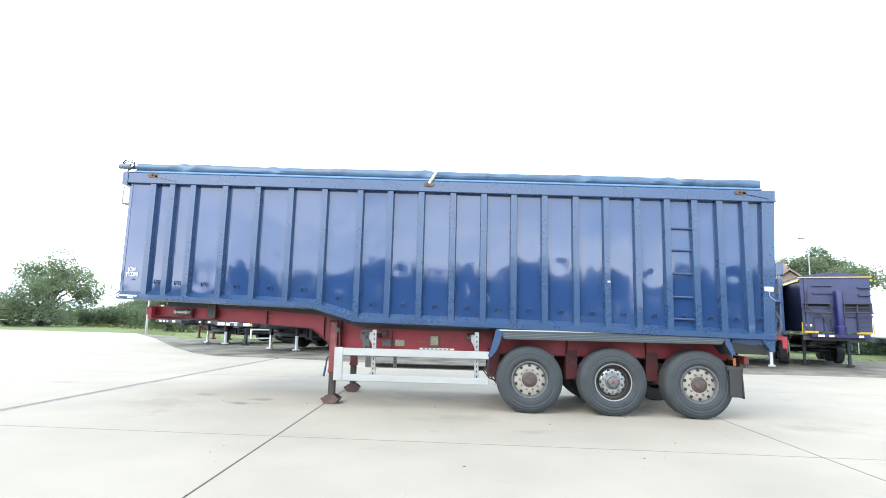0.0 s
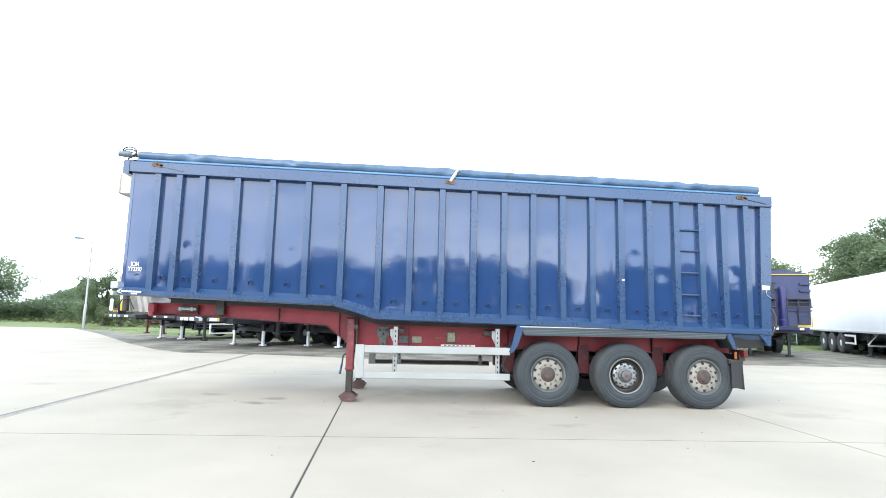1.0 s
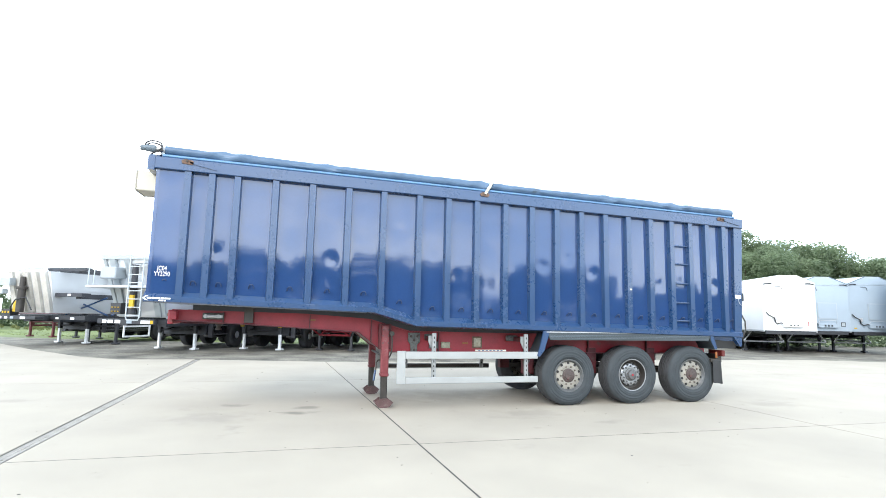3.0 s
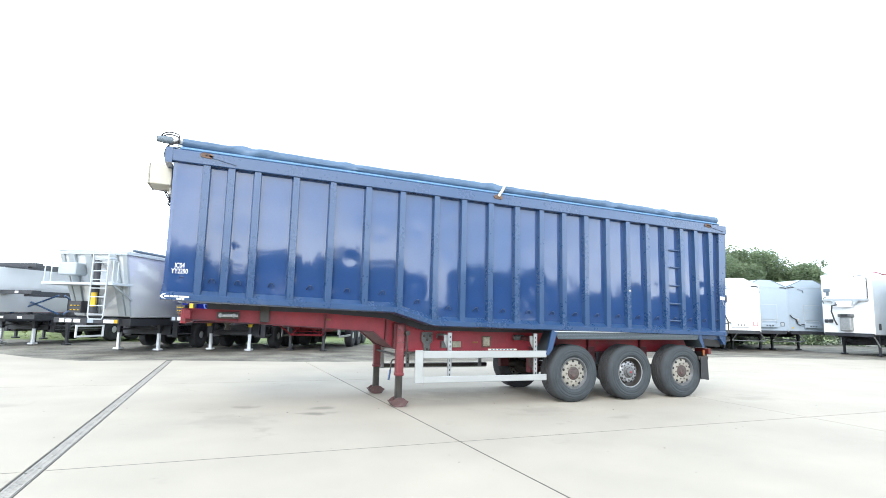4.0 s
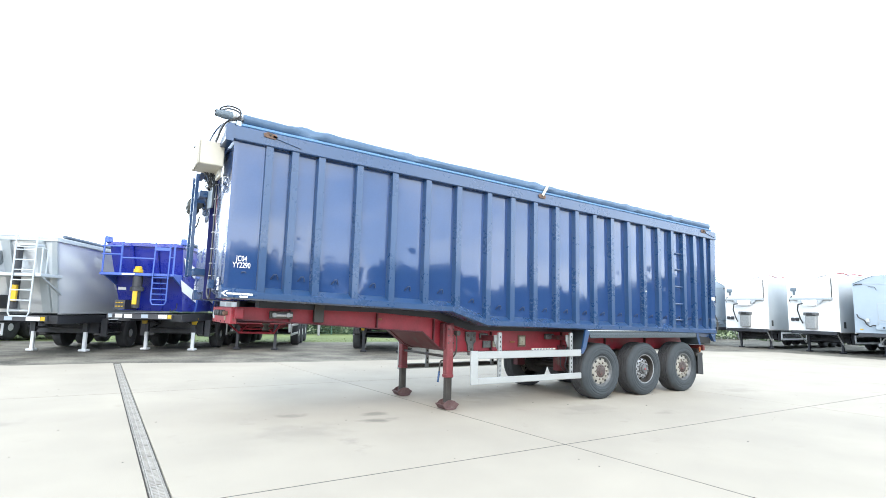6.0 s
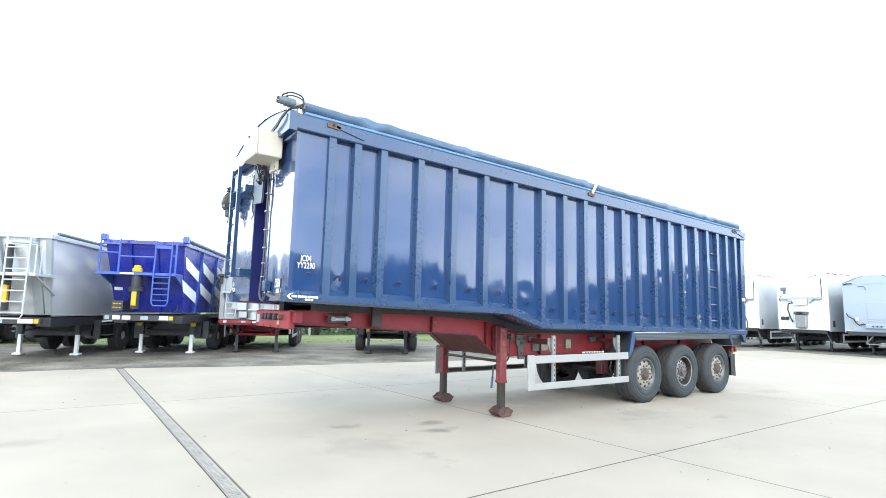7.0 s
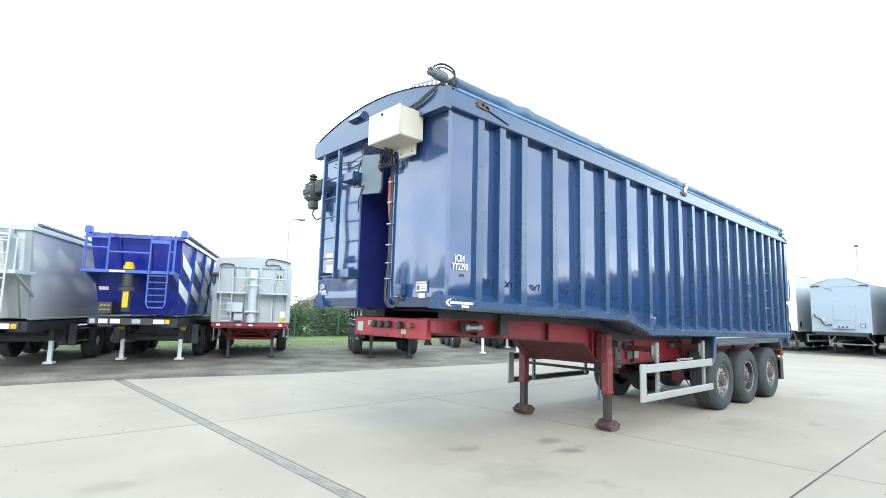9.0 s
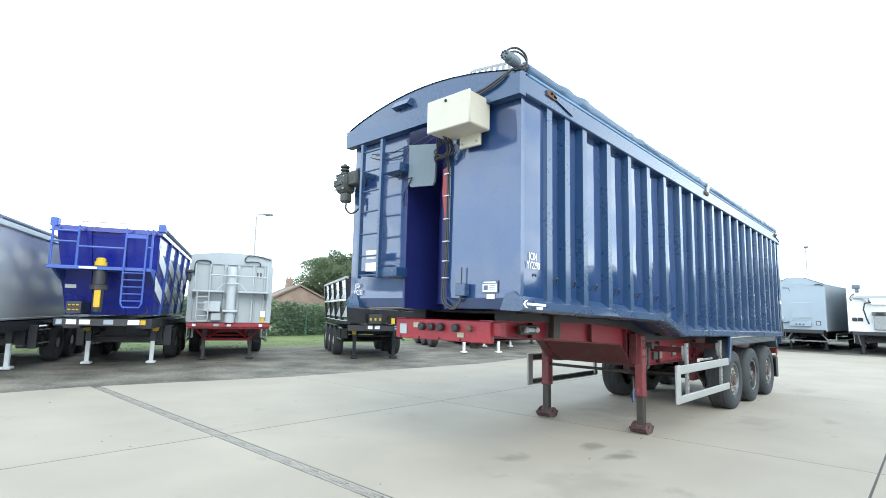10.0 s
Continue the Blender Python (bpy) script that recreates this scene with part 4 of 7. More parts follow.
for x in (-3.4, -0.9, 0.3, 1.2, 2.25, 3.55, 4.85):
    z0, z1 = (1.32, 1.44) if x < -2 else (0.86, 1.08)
    cbox("cross_member", (x - 0.05, 9.24, z0), (x + 0.05, 10.44, z1), "red_grime_shade")
# front beam with couplings
beam = cbox("front_beam", (-5.10, 9.12, 1.325), (-5.02, 10.49, 1.545), "red", "red front beam with air and electric couplings", 0.01)
cbox("beam_edge", (-5.06, 9.02, 1.40), (-4.96, 9.13, 1.53), "red", parent=beam)
for y, r, c in ((9.36, 0.03, "rust"), (9.55, 0.042, "black"), (9.76, 0.042, "black"), (9.90, 0.042, "black"), (10.04, 0.042, "black")):
    s = B()
    lathe(s, [(r, 0), (r, 0.05), (r * 0.7, 0.06), (0, 0.06)], (-5.10, y, 1.465), "x", 14, -1)
    cpart("coupling", s, c, parent=beam)
cbox("coupling_plate", (-5.110, 10.10, 1.45), (-5.10, 10.19, 1.505), "dirty_cream", parent=beam, bevel=0.002)
cbox("coupling_plate", (-5.112, 10.30, 1.375), (-5.10, 10.41, 1.485), "grey_panel", parent=beam, bevel=0.002)
cbox("coupling_plate", (-5.110, 9.45, 1.37), (-5.10, 9.54, 1.42), "dirty_cream", parent=beam, bevel=0.002)
for y in (9.5, 9.8, 10.1, 10.4):
    s = B()
    lathe(s, [(0.013, 0), (0.013, 0.004)], (-5.101, y, 1.345), "x", 10, -1)
    cpart("bolt_hole", s, "dark_hole", parent=beam)
# kingpin plate and sloping belly between the beams
cbox("kingpin_plate", (-4.95, 9.25, 1.335), (-2.3, 10.43, 1.350), "red_grime_shade")
pin = B()
lathe(pin, [(0.06, 0), (0.06, -0.03), (0.036, -0.04), (0.036, -0.09), (0.05, -0.09), (0.05, -0.12), (0, -0.12)], (-4.45, YC, 1.335), "z", 16)
cpart("kingpin", pin, "steel_dark")
cprism("belly_plate", [(-2.30, 1.250), (-2.12, 1.225), (-1.79, 0.972), (-1.62, 0.905), (-1.62, 0.92), (-1.79, 0.987), (-2.12, 1.24), (-2.30, 1.265)], "y", 9.24, 10.44, "red_grime_shade", "dirty dark red belly plate under the neck")
# bearers and packing between body and chassis; black puts in the gap's shade
for ya, yb in ((9.13, 9.33), (10.36, 10.56), (8.80, 8.90), (10.80, 10.90)):
    bear = B()
    xs_ = [-4.75, -4.2, -3.0, -1.95, -1.26, 0.0, 2.0, 4.0, 5.2]
    rows = []
    for x in xs_:
        zt = sill_z(x) + TIP * (x - PIVOT) + 0.035
        zb = min(web_z(max(-5.05, min(4.95, x)), 1) + 0.004, zt - 0.03) if 9 < ya < 10.7 else zt - 0.055
        rows.append([bear.verts.new(p) for p in ((x, ya, zb), (x, yb, zb), (x, yb, zt), (x, ya, zt))])
    for a, b in zip(rows, rows[1:]):
        for k in range(4):
            bear.faces.new((a[k], a[(k + 1) % 4], b[(k + 1) % 4], b[k]))
    bear.faces.new(rows[0])
    bear.faces.new(rows[-1][::-1])
    cpart("body_bearer", bear, "chassis_black", "black bearer that darkens the gap under the body")
for x in (-4.6, -4.1, -3.3, -2.5, -0.9, -0.3, 0.3, 0.9):
    z = sill_z(x) + TIP * (x - PIVOT)
    cbox("floor_bearer", (x - 0.04, 8.72, z - 0.025), (x + 0.04, 10.98, z + 0.03), "steel_dark", bevel=0)
# brackets and plates on the near beam
cbox("front_step_bracket", (-4.60, 9.10, 1.405), (-4.28, 9.15, 1.505), "steel_dark", "worn grey locking bracket")
ctube("lock_pin", [(-4.55, 9.08, 1.455), (-4.30, 9.08, 1.455)], 0.022, "alu_dull")
for x in (-4.55, -4.36):
    s = B()
    lathe(s, [(0.03, 0), (0.03, 0.03), (0, 0.03)], (x, 9.08, 1.455), "y", 12, -1)
    cpart("bolt", s, "galv")
cbox("body_rest", (-3.98, 9.08, 1.36), (-3.84, 9.16, 1.64), "steel_dark")
cbox("side_marker", (-2.95, 9.195, 1.405), (-2.86, 9.207, 1.435), "orange", "amber side marker", 0.003)
cbox("side_marker", (-0.27, 9.195, 1.04), (-0.16, 9.207, 1.07), "orange", "amber side marker", 0.003)
frame_ = cbox("plate_frame", (-0.085, 9.195, 0.965), (0.105, 9.207, 1.175), "rust", "rusty steel plate frame", 0.004)
cbox("cream_plate", (-0.055, 9.185, 0.995), (0.075, 9.195, 1.15), "dirty_cream", "grubby cream plate", 0.002, parent=frame_)
cbox("grey_plate", (-0.89, 9.175, 0.96), (-0.71, 9.207, 1.08), "dirty_steel", "grey printed plate", 0.003)
cbox("white_plate", (-0.67, 9.19, 0.965), (-0.50, 9.207, 1.075), "dirty_cream", "chipped white plate", 0.01)
jb = cprism("jack_bracket", [(-1.27, 1.23), (-1.06, 1.23), (-1.06, 1.07), (-1.11, 1.02), (-1.10, 0.84), (-1.21, 0.84), (-1.23, 1.03), (-1.27, 1.09)], "y", 9.17, 9.207, "dirty_steel", "greasy grey cast bracket")
for x, z in ((-1.16, 0.94), (-1.22, 1.17), (-1.11, 1.17), (-1.165, 1.10)):
    s = B()
    lathe(s, [(0.022, 0), (0.022, 0.008), (0.012, 0.014), (0, 0.014)], (x, 9.17, z), "y", 10, -1)
    cpart("bolt", s, "hub_rust", parent=jb)
cbox("valve_body", (0.56, 9.13, 1.10), (0.78, 9.207, 1.20), "dirty_steel", "greasy grey brake valve", 0.015)
cbox("valve_body", (-0.98, 9.14, 1.12), (-0.80, 9.207, 1.21), "dirty_steel", "greasy grey brake valve", 0.015)
num = cbox("marker_strip", (-0.19, 8.70, 0.945), (0.37, 8.715, 0.972), "cream_box", "white strip with plain dark bars", 0.001)
for k in range(7):
    cbox("bar", (-0.14 + 0.068 * k, 8.697, 0.950), (-0.10 + 0.068 * k, 8.7005, 0.967), "blue_text", bevel=0, parent=num)

# ---- landing legs ----
for y, near in ((9.06, 1), (10.60, 0)):
    o = -1 if near else 1
    leg = cbox("landing_leg", (-1.76, y - 0.062, 0.52), (-1.63, y + 0.062, 1.36), "pink_leg", "faded red landing leg", 0.012)
    cbox("leg_collar", (-1.768, y - 0.070, 0.50), (-1.622, y + 0.070, 0.56), "pink_leg", bevel=0.014, parent=leg)
    cbox("inner_tube", (-1.75, y - 0.05, 0.10), (-1.64, y + 0.05, 0.52), "steel_dark", "bare dark steel sliding tube", 0.012, parent=leg)
    # rocking foot: a bent pan with two ears that carry the pin
    foot = B()
    prism(foot, [(-1.695 + px, pz) for px, pz in ((-0.155, 0.085), (-0.095, 0.012), (-0.04, 0.0), (0.04, 0.0), (0.095, 0.012), (0.155, 0.085), (0.142, 0.094), (0.085, 0.030), (-0.085, 0.030), (-0.142, 0.094))], "y", y - 0.118, y + 0.118)
    fo = cpart("foot", foot, "foot", "scuffed rocking foot", parent=leg)
    for f in (-1, 1):
        cap = B()
        prism(cap, [(-1.695 + px, pz) for px, pz in ((-0.085, 0.026), (0.085, 0.026), (0.142, 0.088), (0.075, 0.140), (0.02, 0.152), (-0.02, 0.152), (-0.075, 0.140), (-0.142, 0.088))], "y", y + f * 0.098 - 0.007, y + f * 0.098 + 0.007)
        cpart("foot_ear", cap, "foot", parent=leg)
    ctube("foot_pin", [(-1.695, y - 0.118, 0.095), (-1.695, y + 0.118, 0.095)], 0.022, "foot", parent=leg, seg=14)
    ctube("foot_roller", [(-1.695, y - 0.085, 0.088), (-1.695, y + 0.085, 0.088)], 0.058, "foot", parent=leg, seg=18)
    cbox("leg_mount", (-1.80, min(y - 0.0, y - o * 0.12), 0.95), (-1.59, max(y, y - o * 0.12), 1.38), "red_grime_shade", parent=leg)
    for zz_ in (1.28, 1.18, 1.06):
        for x in (-1.74, -1.65):
            s = B()
            lathe(s, [(0.014, 0), (0.014, 0.012), (0, 0.012)], (x, y + o * 0.065, zz_), "y", 6, o)
            cpart("bolt", s, "hub_rust", parent=leg)
ctube("cross_shaft", [(-1.70, 9.12, 0.83), (-1.70, 10.54, 0.83)], 0.022, "steel_dark")
crank = ctube("crank_handle", curved([(-1.60, 8.99, 1.22), (-1.585, 8.985, 1.08), (-1.59, 9.0, 0.90), (-1.63, 9.08, 0.80), (-1.72, 9.145, 0.77), (-1.79, 9.13, 0.76), (-1.82, 9.11, 0.72)], 4), 0.013, "steel_dark", "folded dark steel crank handle")
ctube("arm", [(-1.82, 9.11, 0.73), (-1.835, 9.105, 0.58)], 0.013, "steel_dark", parent=crank)
ctube("grip", [(-1.834, 9.105, 0.60), (-1.86, 9.10, 0.43)], 0.018, "blue_frame", "worn blue hand grip", parent=crank)
s = B()
lathe(s, [(0.04, 0), (0.04, 0.09), (0, 0.09)], (-1.60, 9.0, 1.22), "y", 14, -1)
cpart("gearbox_boss", s, "steel_dark", parent=crank)

# ---- side guards ----
for y, o in ((8.60, 1), (11.08, -1)):
    lo, hi = (y, y + 0.03) if o > 0 else (y - 0.03, y)
    m1 = "alu"
    g = cbox("guard_upright", (-1.56, lo - 0.004, 0.425), (-1.42, hi + 0.004, 0.955), m1, "aluminium side guard upright", 0.008)
    for z0, z1 in ((0.825, 0.945), (0.425, 0.53)):
        cbox("guard_rail", (-1.42, lo, z0), (0.93, hi, z1), m1, "aluminium side guard rail", 0.008)
        if o < 0:
            cbox("rail_back", (-1.42, lo - 0.006, z0 + 0.02), (0.93, lo - 0.0005, z1 - 0.02), "steel_dark", bevel=0)
    for x in (-0.93, 0.735):
        yy = 8.66 if o > 0 else 10.98
        p = cbox("guard_post", (x - 0.035, yy, 0.44), (x + 0.035, yy + 0.04, 1.245), "galv", "galvanised slotted guard post", 0.004)
        for k in range(9):
            cbox("slot", (x - 0.008, yy - 0.0015, 0.53 + 0.078 * k), (x + 0.008, yy + 0.001, 0.565 + 0.078 * k), "dark_hole", bevel=0, parent=p)
        cprism("post_bracket", [(x - 0.09, 1.20), (x + 0.03, 1.20), (x + 0.03, 0.98), (x - 0.03, 0.98), (x - 0.09, 1.10)], "y", yy + 0.045, yy + 0.065, "galv")
        cbox("post_arm", (x - 0.04, min(yy + 0.05 * o, 9.2 if o > 0 else 10.48), 1.10), (x + 0.04, max(yy + 0.05 * o, 9.2 if o > 0 else 10.48), 1.18), "red_grime_shade")

# ---- axles, wheels, wings ----
HUBS = [1.58, 2.885, 4.20]


def tyre_mesh():
    bm = B()
    lathe(bm, [(0.285, 0.045), (0.30, 0.02), (0.325, 0.012), (0.335, 0.004), (0.342, 0.006), (0.37, 0.0), (0.374, 0.004), (0.405, 0.003), (0.41, 0.0), (0.43, 0.002), (0.434, 0.007), (0.45, 0.006), (0.472, 0.012), (0.476, 0.018), (0.495, 0.022), (0.515, 0.045), (0.522, 0.06)], (0, 0, 0), "y", 48, caps=False)
    return finish(bm, "sidewall", "rubber", 50)


def tread_mesh():
    bm = B()
    prof = [(0.522, 0.06)]
    for k in range(5):
        y0 = 0.062 + k * 0.054
        prof += [(0.525, y0 + 0.002), (0.525, y0 + 0.044), (0.512, y0 + 0.047), (0.512, y0 + 0.053)]
    prof += [(0.525, 0.334), (0.525, 0.345), (0.495, 0.368), (0.40, 0.388), (0.29, 0.36)]
    lathe(bm, prof, (0, 0, 0), "y", 48, caps=False)
    return finish(bm, "tread", "tread", 40)


def shallow(bm, kind):
    """Presses a wheel disc out towards the tyre's face."""
    for v in bm.verts:
        v.co.y *= DISH[kind]
    return bm


DISH = {"cream": 0.62, "alloy": 0.75}


def rim_mesh(kind):
    bm = B()
    if kind == "cream":
        lathe(bm, [(0.292, 0.06), (0.288, 0.048), (0.270, 0.05), (0.258, 0.085), (0.240, 0.115), (0.228, 0.105), (0.19, 0.082), (0.15, 0.078), (0.12, 0.085), (0.05, 0.085), (0, 0.085)], (0, 0, 0), "y", 40, caps=False)
    else:
        lathe(bm, [(0.292, 0.055), (0.290, 0.040), (0.274, 0.042), (0.262, 0.08), (0.250, 0.175), (0.225, 0.18), (0.20, 0.13), (0.17, 0.118), (0.13, 0.12), (0.05, 0.12), (0, 0.12)], (0, 0, 0), "y", 40, caps=False)
    return finish(shallow(bm, kind), "rim", "rim_cream" if kind == "cream" else "rim_alloy", 40)


def well_mesh(kind):
    """The barrel of the rim behind its disc; dark metal paints the alloy's gap as shaded."""
    bm = B()
    if kind == "cream":
        lathe(bm, [(0.291, 0.052), (0.287, 0.044), (0.268, 0.047), (0.254, 0.09), (0.243, 0.112)], (0, -0.002, 0), "y", 40, caps=False)
        return finish(shallow(bm, kind), "rim_edge", "hub_grey", 40)
    lathe(bm, [(0.270, 0.050), (0.260, 0.082), (0.248, 0.176), (0.226, 0.180), (0.208, 0.146)], (0, -0.004, 0), "y", 40, caps=False)
    return finish(shallow(bm, kind), "rim_barrel", "steel_dark", 40)


def hub_mesh(kind):
    bm = B()
    if kind == "cream":
        lathe(bm, [(0.124, 0.09), (0.118, 0.066), (0.104, 0.052), (0.084, 0.048), (0.074, 0.022), (0.058, 0.014), (0.024, 0.012), (0.022, 0.006), (0, 0.006)], (0, 0, 0), "y", 24)
    else:
        lathe(bm, [(0.118, 0.125), (0.114, 0.095), (0.098, 0.085), (0.085, 0.08), (0.078, 0.05), (0.06, 0.042), (0.025, 0.04), (0.022, 0.034), (0, 0.034)], (0, 0, 0), "y", 24)
    return finish(shallow(bm, kind), "hub", "hub_rust" if kind == "cream" else "hub_grey", 35)


def disc_bits(kind):
    """One hand hole and one wheel nut, at the wheel's axis."""
    bm, nb = B(), B()
    # black disc on the surface stands for the hole's shade
    lathe(bm, [(0.024, -0.004), (0.024, 0.006)], (0, 0, 0), "y", 12)
    lathe(nb, [(0.018, 0.012), (0.018, -0.008), (0.012, -0.024), (0, -0.024)], (0, 0, 0), "y", 6)
    return finish(bm, "hand_hole", "dark_hole", 0), finish(nb, "wheel_nut", "nut_tan" if kind == "cream" else "hub_grey", 30)


T_ME, TR_ME = tyre_mesh(), tread_mesh()
bolt_bm = B()
lathe(bolt_bm, [(0.009, 0.006), (0.009, -0.008), (0, -0.008)], (0, 0, 0), "y", 6)
bolt_me = finish(bolt_bm, "cap_bolt", "hub_rust", 30)
badge_bm = B()
lathe(badge_bm, [(0.021, 0.004), (0.021, -0.004), (0, -0.005)], (0, 0.034 * DISH["alloy"], 0), "y", 12)
badge_me = finish(badge_bm, "hub_badge", "red", 30)
KIT = {k: (rim_mesh(k), hub_mesh(k), *disc_bits(k), well_mesh(k)) for k in ("cream", "alloy")}
for n, x in enumerate(HUBS):
    kind = "alloy" if n == 1 else "cream"
    rim_me, hub_me, hole_me, nut_me, edge_me = KIT[kind]
    for near in (1, 0):
        y, turn = (8.665 - YC, 0) if near else (11.05 - YC, 180)
        w = new("wheel", T_ME)
        w.parent = trailer
        w.matrix_local = pose(x, y, 0.522, 0, 17.0 * n, turn)
        tagged(w, "large grey weathered tyre on a " + ("polished alloy rim" if n == 1 else "grubby cream steel rim with a rusty hub"))
        shared("tread", TR_ME, w)
        shared("rim", rim_me, w)
        shared("hub", hub_me, w)
        if kind == "alloy":
            shared("hub_badge", badge_me, w)
        deep, hole_r = (0.0, 0.218) if kind == "cream" else (0.030, 0.184)
        for k in range(10):
            a = 2 * math.pi * (k + 0.5) / 10
            shared("hand_hole", hole_me, w, pose(hole_r * math.cos(a), (0.097 + deep - 0.002) * DISH[kind], hole_r * math.sin(a)))
            a = 2 * math.pi * k / 10
            shared("wheel_nut", nut_me, w, pose(0.155 * math.cos(a), (0.079 + deep * 1.35) * DISH[kind], 0.155 * math.sin(a)))
            shared("cap_bolt", bolt_me, w, pose(0.088 * math.cos(a), (0.047 + deep * 1.05) * DISH[kind], 0.088 * math.sin(a)))
        shared("rim_edge", edge_me, w)
    ctube("axle", [(x, 8.95, 0.522), (x, 10.74, 0.522)], 0.065, "steel_dark", seg=12)
    for y in (9.12, 10.56):
        drum = B()
        lathe(drum, [(0.0, 0), (0.20, 0), (0.20, 0.16), (0.0, 0.16)], (x, y - 0.08, 0.522), "y", 24)
        cpart("brake_drum", drum, "steel_dark")
        bag = B()
        lathe(bag, [(0.10, 0), (0.14, 0.04), (0.13, 0.10), (0.14, 0.16), (0.10, 0.2)], (x + 0.35, y + (0.12 if y < 10 else -0.12), 0.62), "z", 16)
        cpart("air_bag", bag, "black")
        cbox("trailing_arm", (x - 0.55, y + (0.08 if y < 10 else -0.16), 0.50), (x + 0.45, y + (0.16 if y < 10 else -0.08), 0.60), "steel_dark")
        cbox("hanger", (x - 0.66, y + (0.06 if y < 10 else -0.20), 0.50), (x - 0.46, y + (0.20 if y < 10 else -0.06), 0.98), "red_grime_shade")
for x, y in ((0.62, 9.62), (0.62, 10.10)):
    tank = B()
    lathe(tank, [(0, -0.42), (0.10, -0.40), (0.13, -0.36), (0.13, 0.36), (0.10, 0.40), (0, 0.42)], (x, y, 0.98), "x", 18)
    cpart("air_tank", tank, "steel_dark", "dirty dark air tank")

for y, o in ((8.60, 1), (11.08, -1)):
    lo, hi = sorted((y, y + o * 0.42))
    a, b = sorted((y - o * 0.004, y + o * 0.012))
    wing = cprism("wing_strip", [(1.10, 1.285), (1.17, 1.15), (4.52, 1.155), (4.60, 1.285)], "y", a, b, "wing_dark", "dark grey wing strip over the wheels")
    for z in (1.185, 1.21, 1.235):
        cbox("wing_line", (1.16, a - 0.003 if o > 0 else b - 0.002, z), (4.53, a + 0.002 if o > 0 else b + 0.003, z + 0.005), "wing", bevel=0, parent=wing)
    cbox("wing_edge", (1.09, a - 0.006, 1.280), (4.61, b + 0.006, 1.300), "alu_dull", bevel=0.003, parent=wing)
    cbox("wing_top", (1.12, lo + 0.02, 1.262), (4.58, hi, 1.278), "black", bevel=0, parent=wing)
    cprism("wing_end", [(1.12, 1.27), (1.18, 1.27), (1.06, 0.97), (0.97, 0.86), (0.94, 0.88)], "y", lo + 0.03, hi, "wing_dark", parent=wing)
    y0, y1 = sorted((y - o * 0.008, y + o * 0.028))
    cprism("wing_edge_strip", [(1.04, 1.31), (1.16, 1.31), (1.05, 0.97), (0.96, 0.86), (0.91, 0.88), (0.96, 1.0)], "y", y0, y1, "blue_frame", parent=wing)
    cprism("wing_end", [(4.55, 1.30), (4.60, 1.30), (4.70, 1.0), (4.66, 1.0), (4.57, 1.16)], "y", lo, hi, "wing_dark", parent=wing)
    cprism("wing_edge_strip", [(4.565, 1.30), (4.62, 1.30), (4.72, 1.0), (4.66, 1.0), (4.58, 1.16)], "y", y0, y1, "blue_frame", parent=wing)
    flap = cbox("mud_flap", (4.80, lo + 0.03, 0.34), (4.825, hi - 0.01, 0.78), "black", "black rubber mud flap", 0.005)
    for v in flap.data.vertices:
        if v.co.z < 0.5:
            v.co.x += 0.02
    cbox("flap_hanger", (4.60, lo + 0.03, 0.75), (4.84, lo + 0.09, 0.82), "steel_dark")
    cbox("flap_side", (4.62, lo + 0.015, 0.36), (4.80, lo + 0.03, 0.79), "black", bevel=0.004)
    cbox("rear_marker", (4.68, lo + 0.0, 0.83), (4.725, lo + 0.03, 0.95), "orange", "amber marker lamp", 0.01)
    cbox("tail_lamp", (4.86, lo + 0.03, 0.86), (4.93, lo + 0.40, 0.98), "red_lens", "rear lamp cluster", 0.01)
cbox("rear_beam", (4.85, 8.75, 0.80), (4.95, 10.93, 0.90), "steel_dark", "dark rear underrun beam")
ctube("brake_pipe", [(0.95, 8.98, 0.80), (0.85, 8.95, 0.62), (0.95, 8.95, 0.50), (1.10, 9.0, 0.45), (1.2, 9.05, 0.5)], 0.012, "cable", seg=6)
ctube("brake_pipe", [(1.0, 9.2, 0.9), (0.9, 9.1, 0.6), (1.1, 9.05, 0.38), (1.3, 9.1, 0.5)], 0.012, "cable", seg=6)


# ---- parked trailers ----
def low_wheel():
    """Tyre, bright rim and dark rim of a parked trailer's wheel."""
    t = B()
    lathe(t, [(0.29, 0.03), (0.36, 0.0), (0.46, 0.01), (0.51, 0.045), (0.515, 0.30), (0.46, 0.34), (0.30, 0.33)], (0, 0, 0), "y", 28)
    rims = []
    for material in ("chrome", "hub_grey"):
        r = B()
        lathe(r, [(0.295, 0.04), (0.27, 0.03), (0.25, 0.09), (0.17, 0.08), (0.15, 0.03), (0.09, 0.02), (0.0, 0.02)], (0, 0, 0), "y", 24)
        rims.append(finish(r, "rim", material, 40))
    return finish(t, "tyre", "tread", 40), *rims


LT_ME, LR_ME, LD_ME = low_wheel()


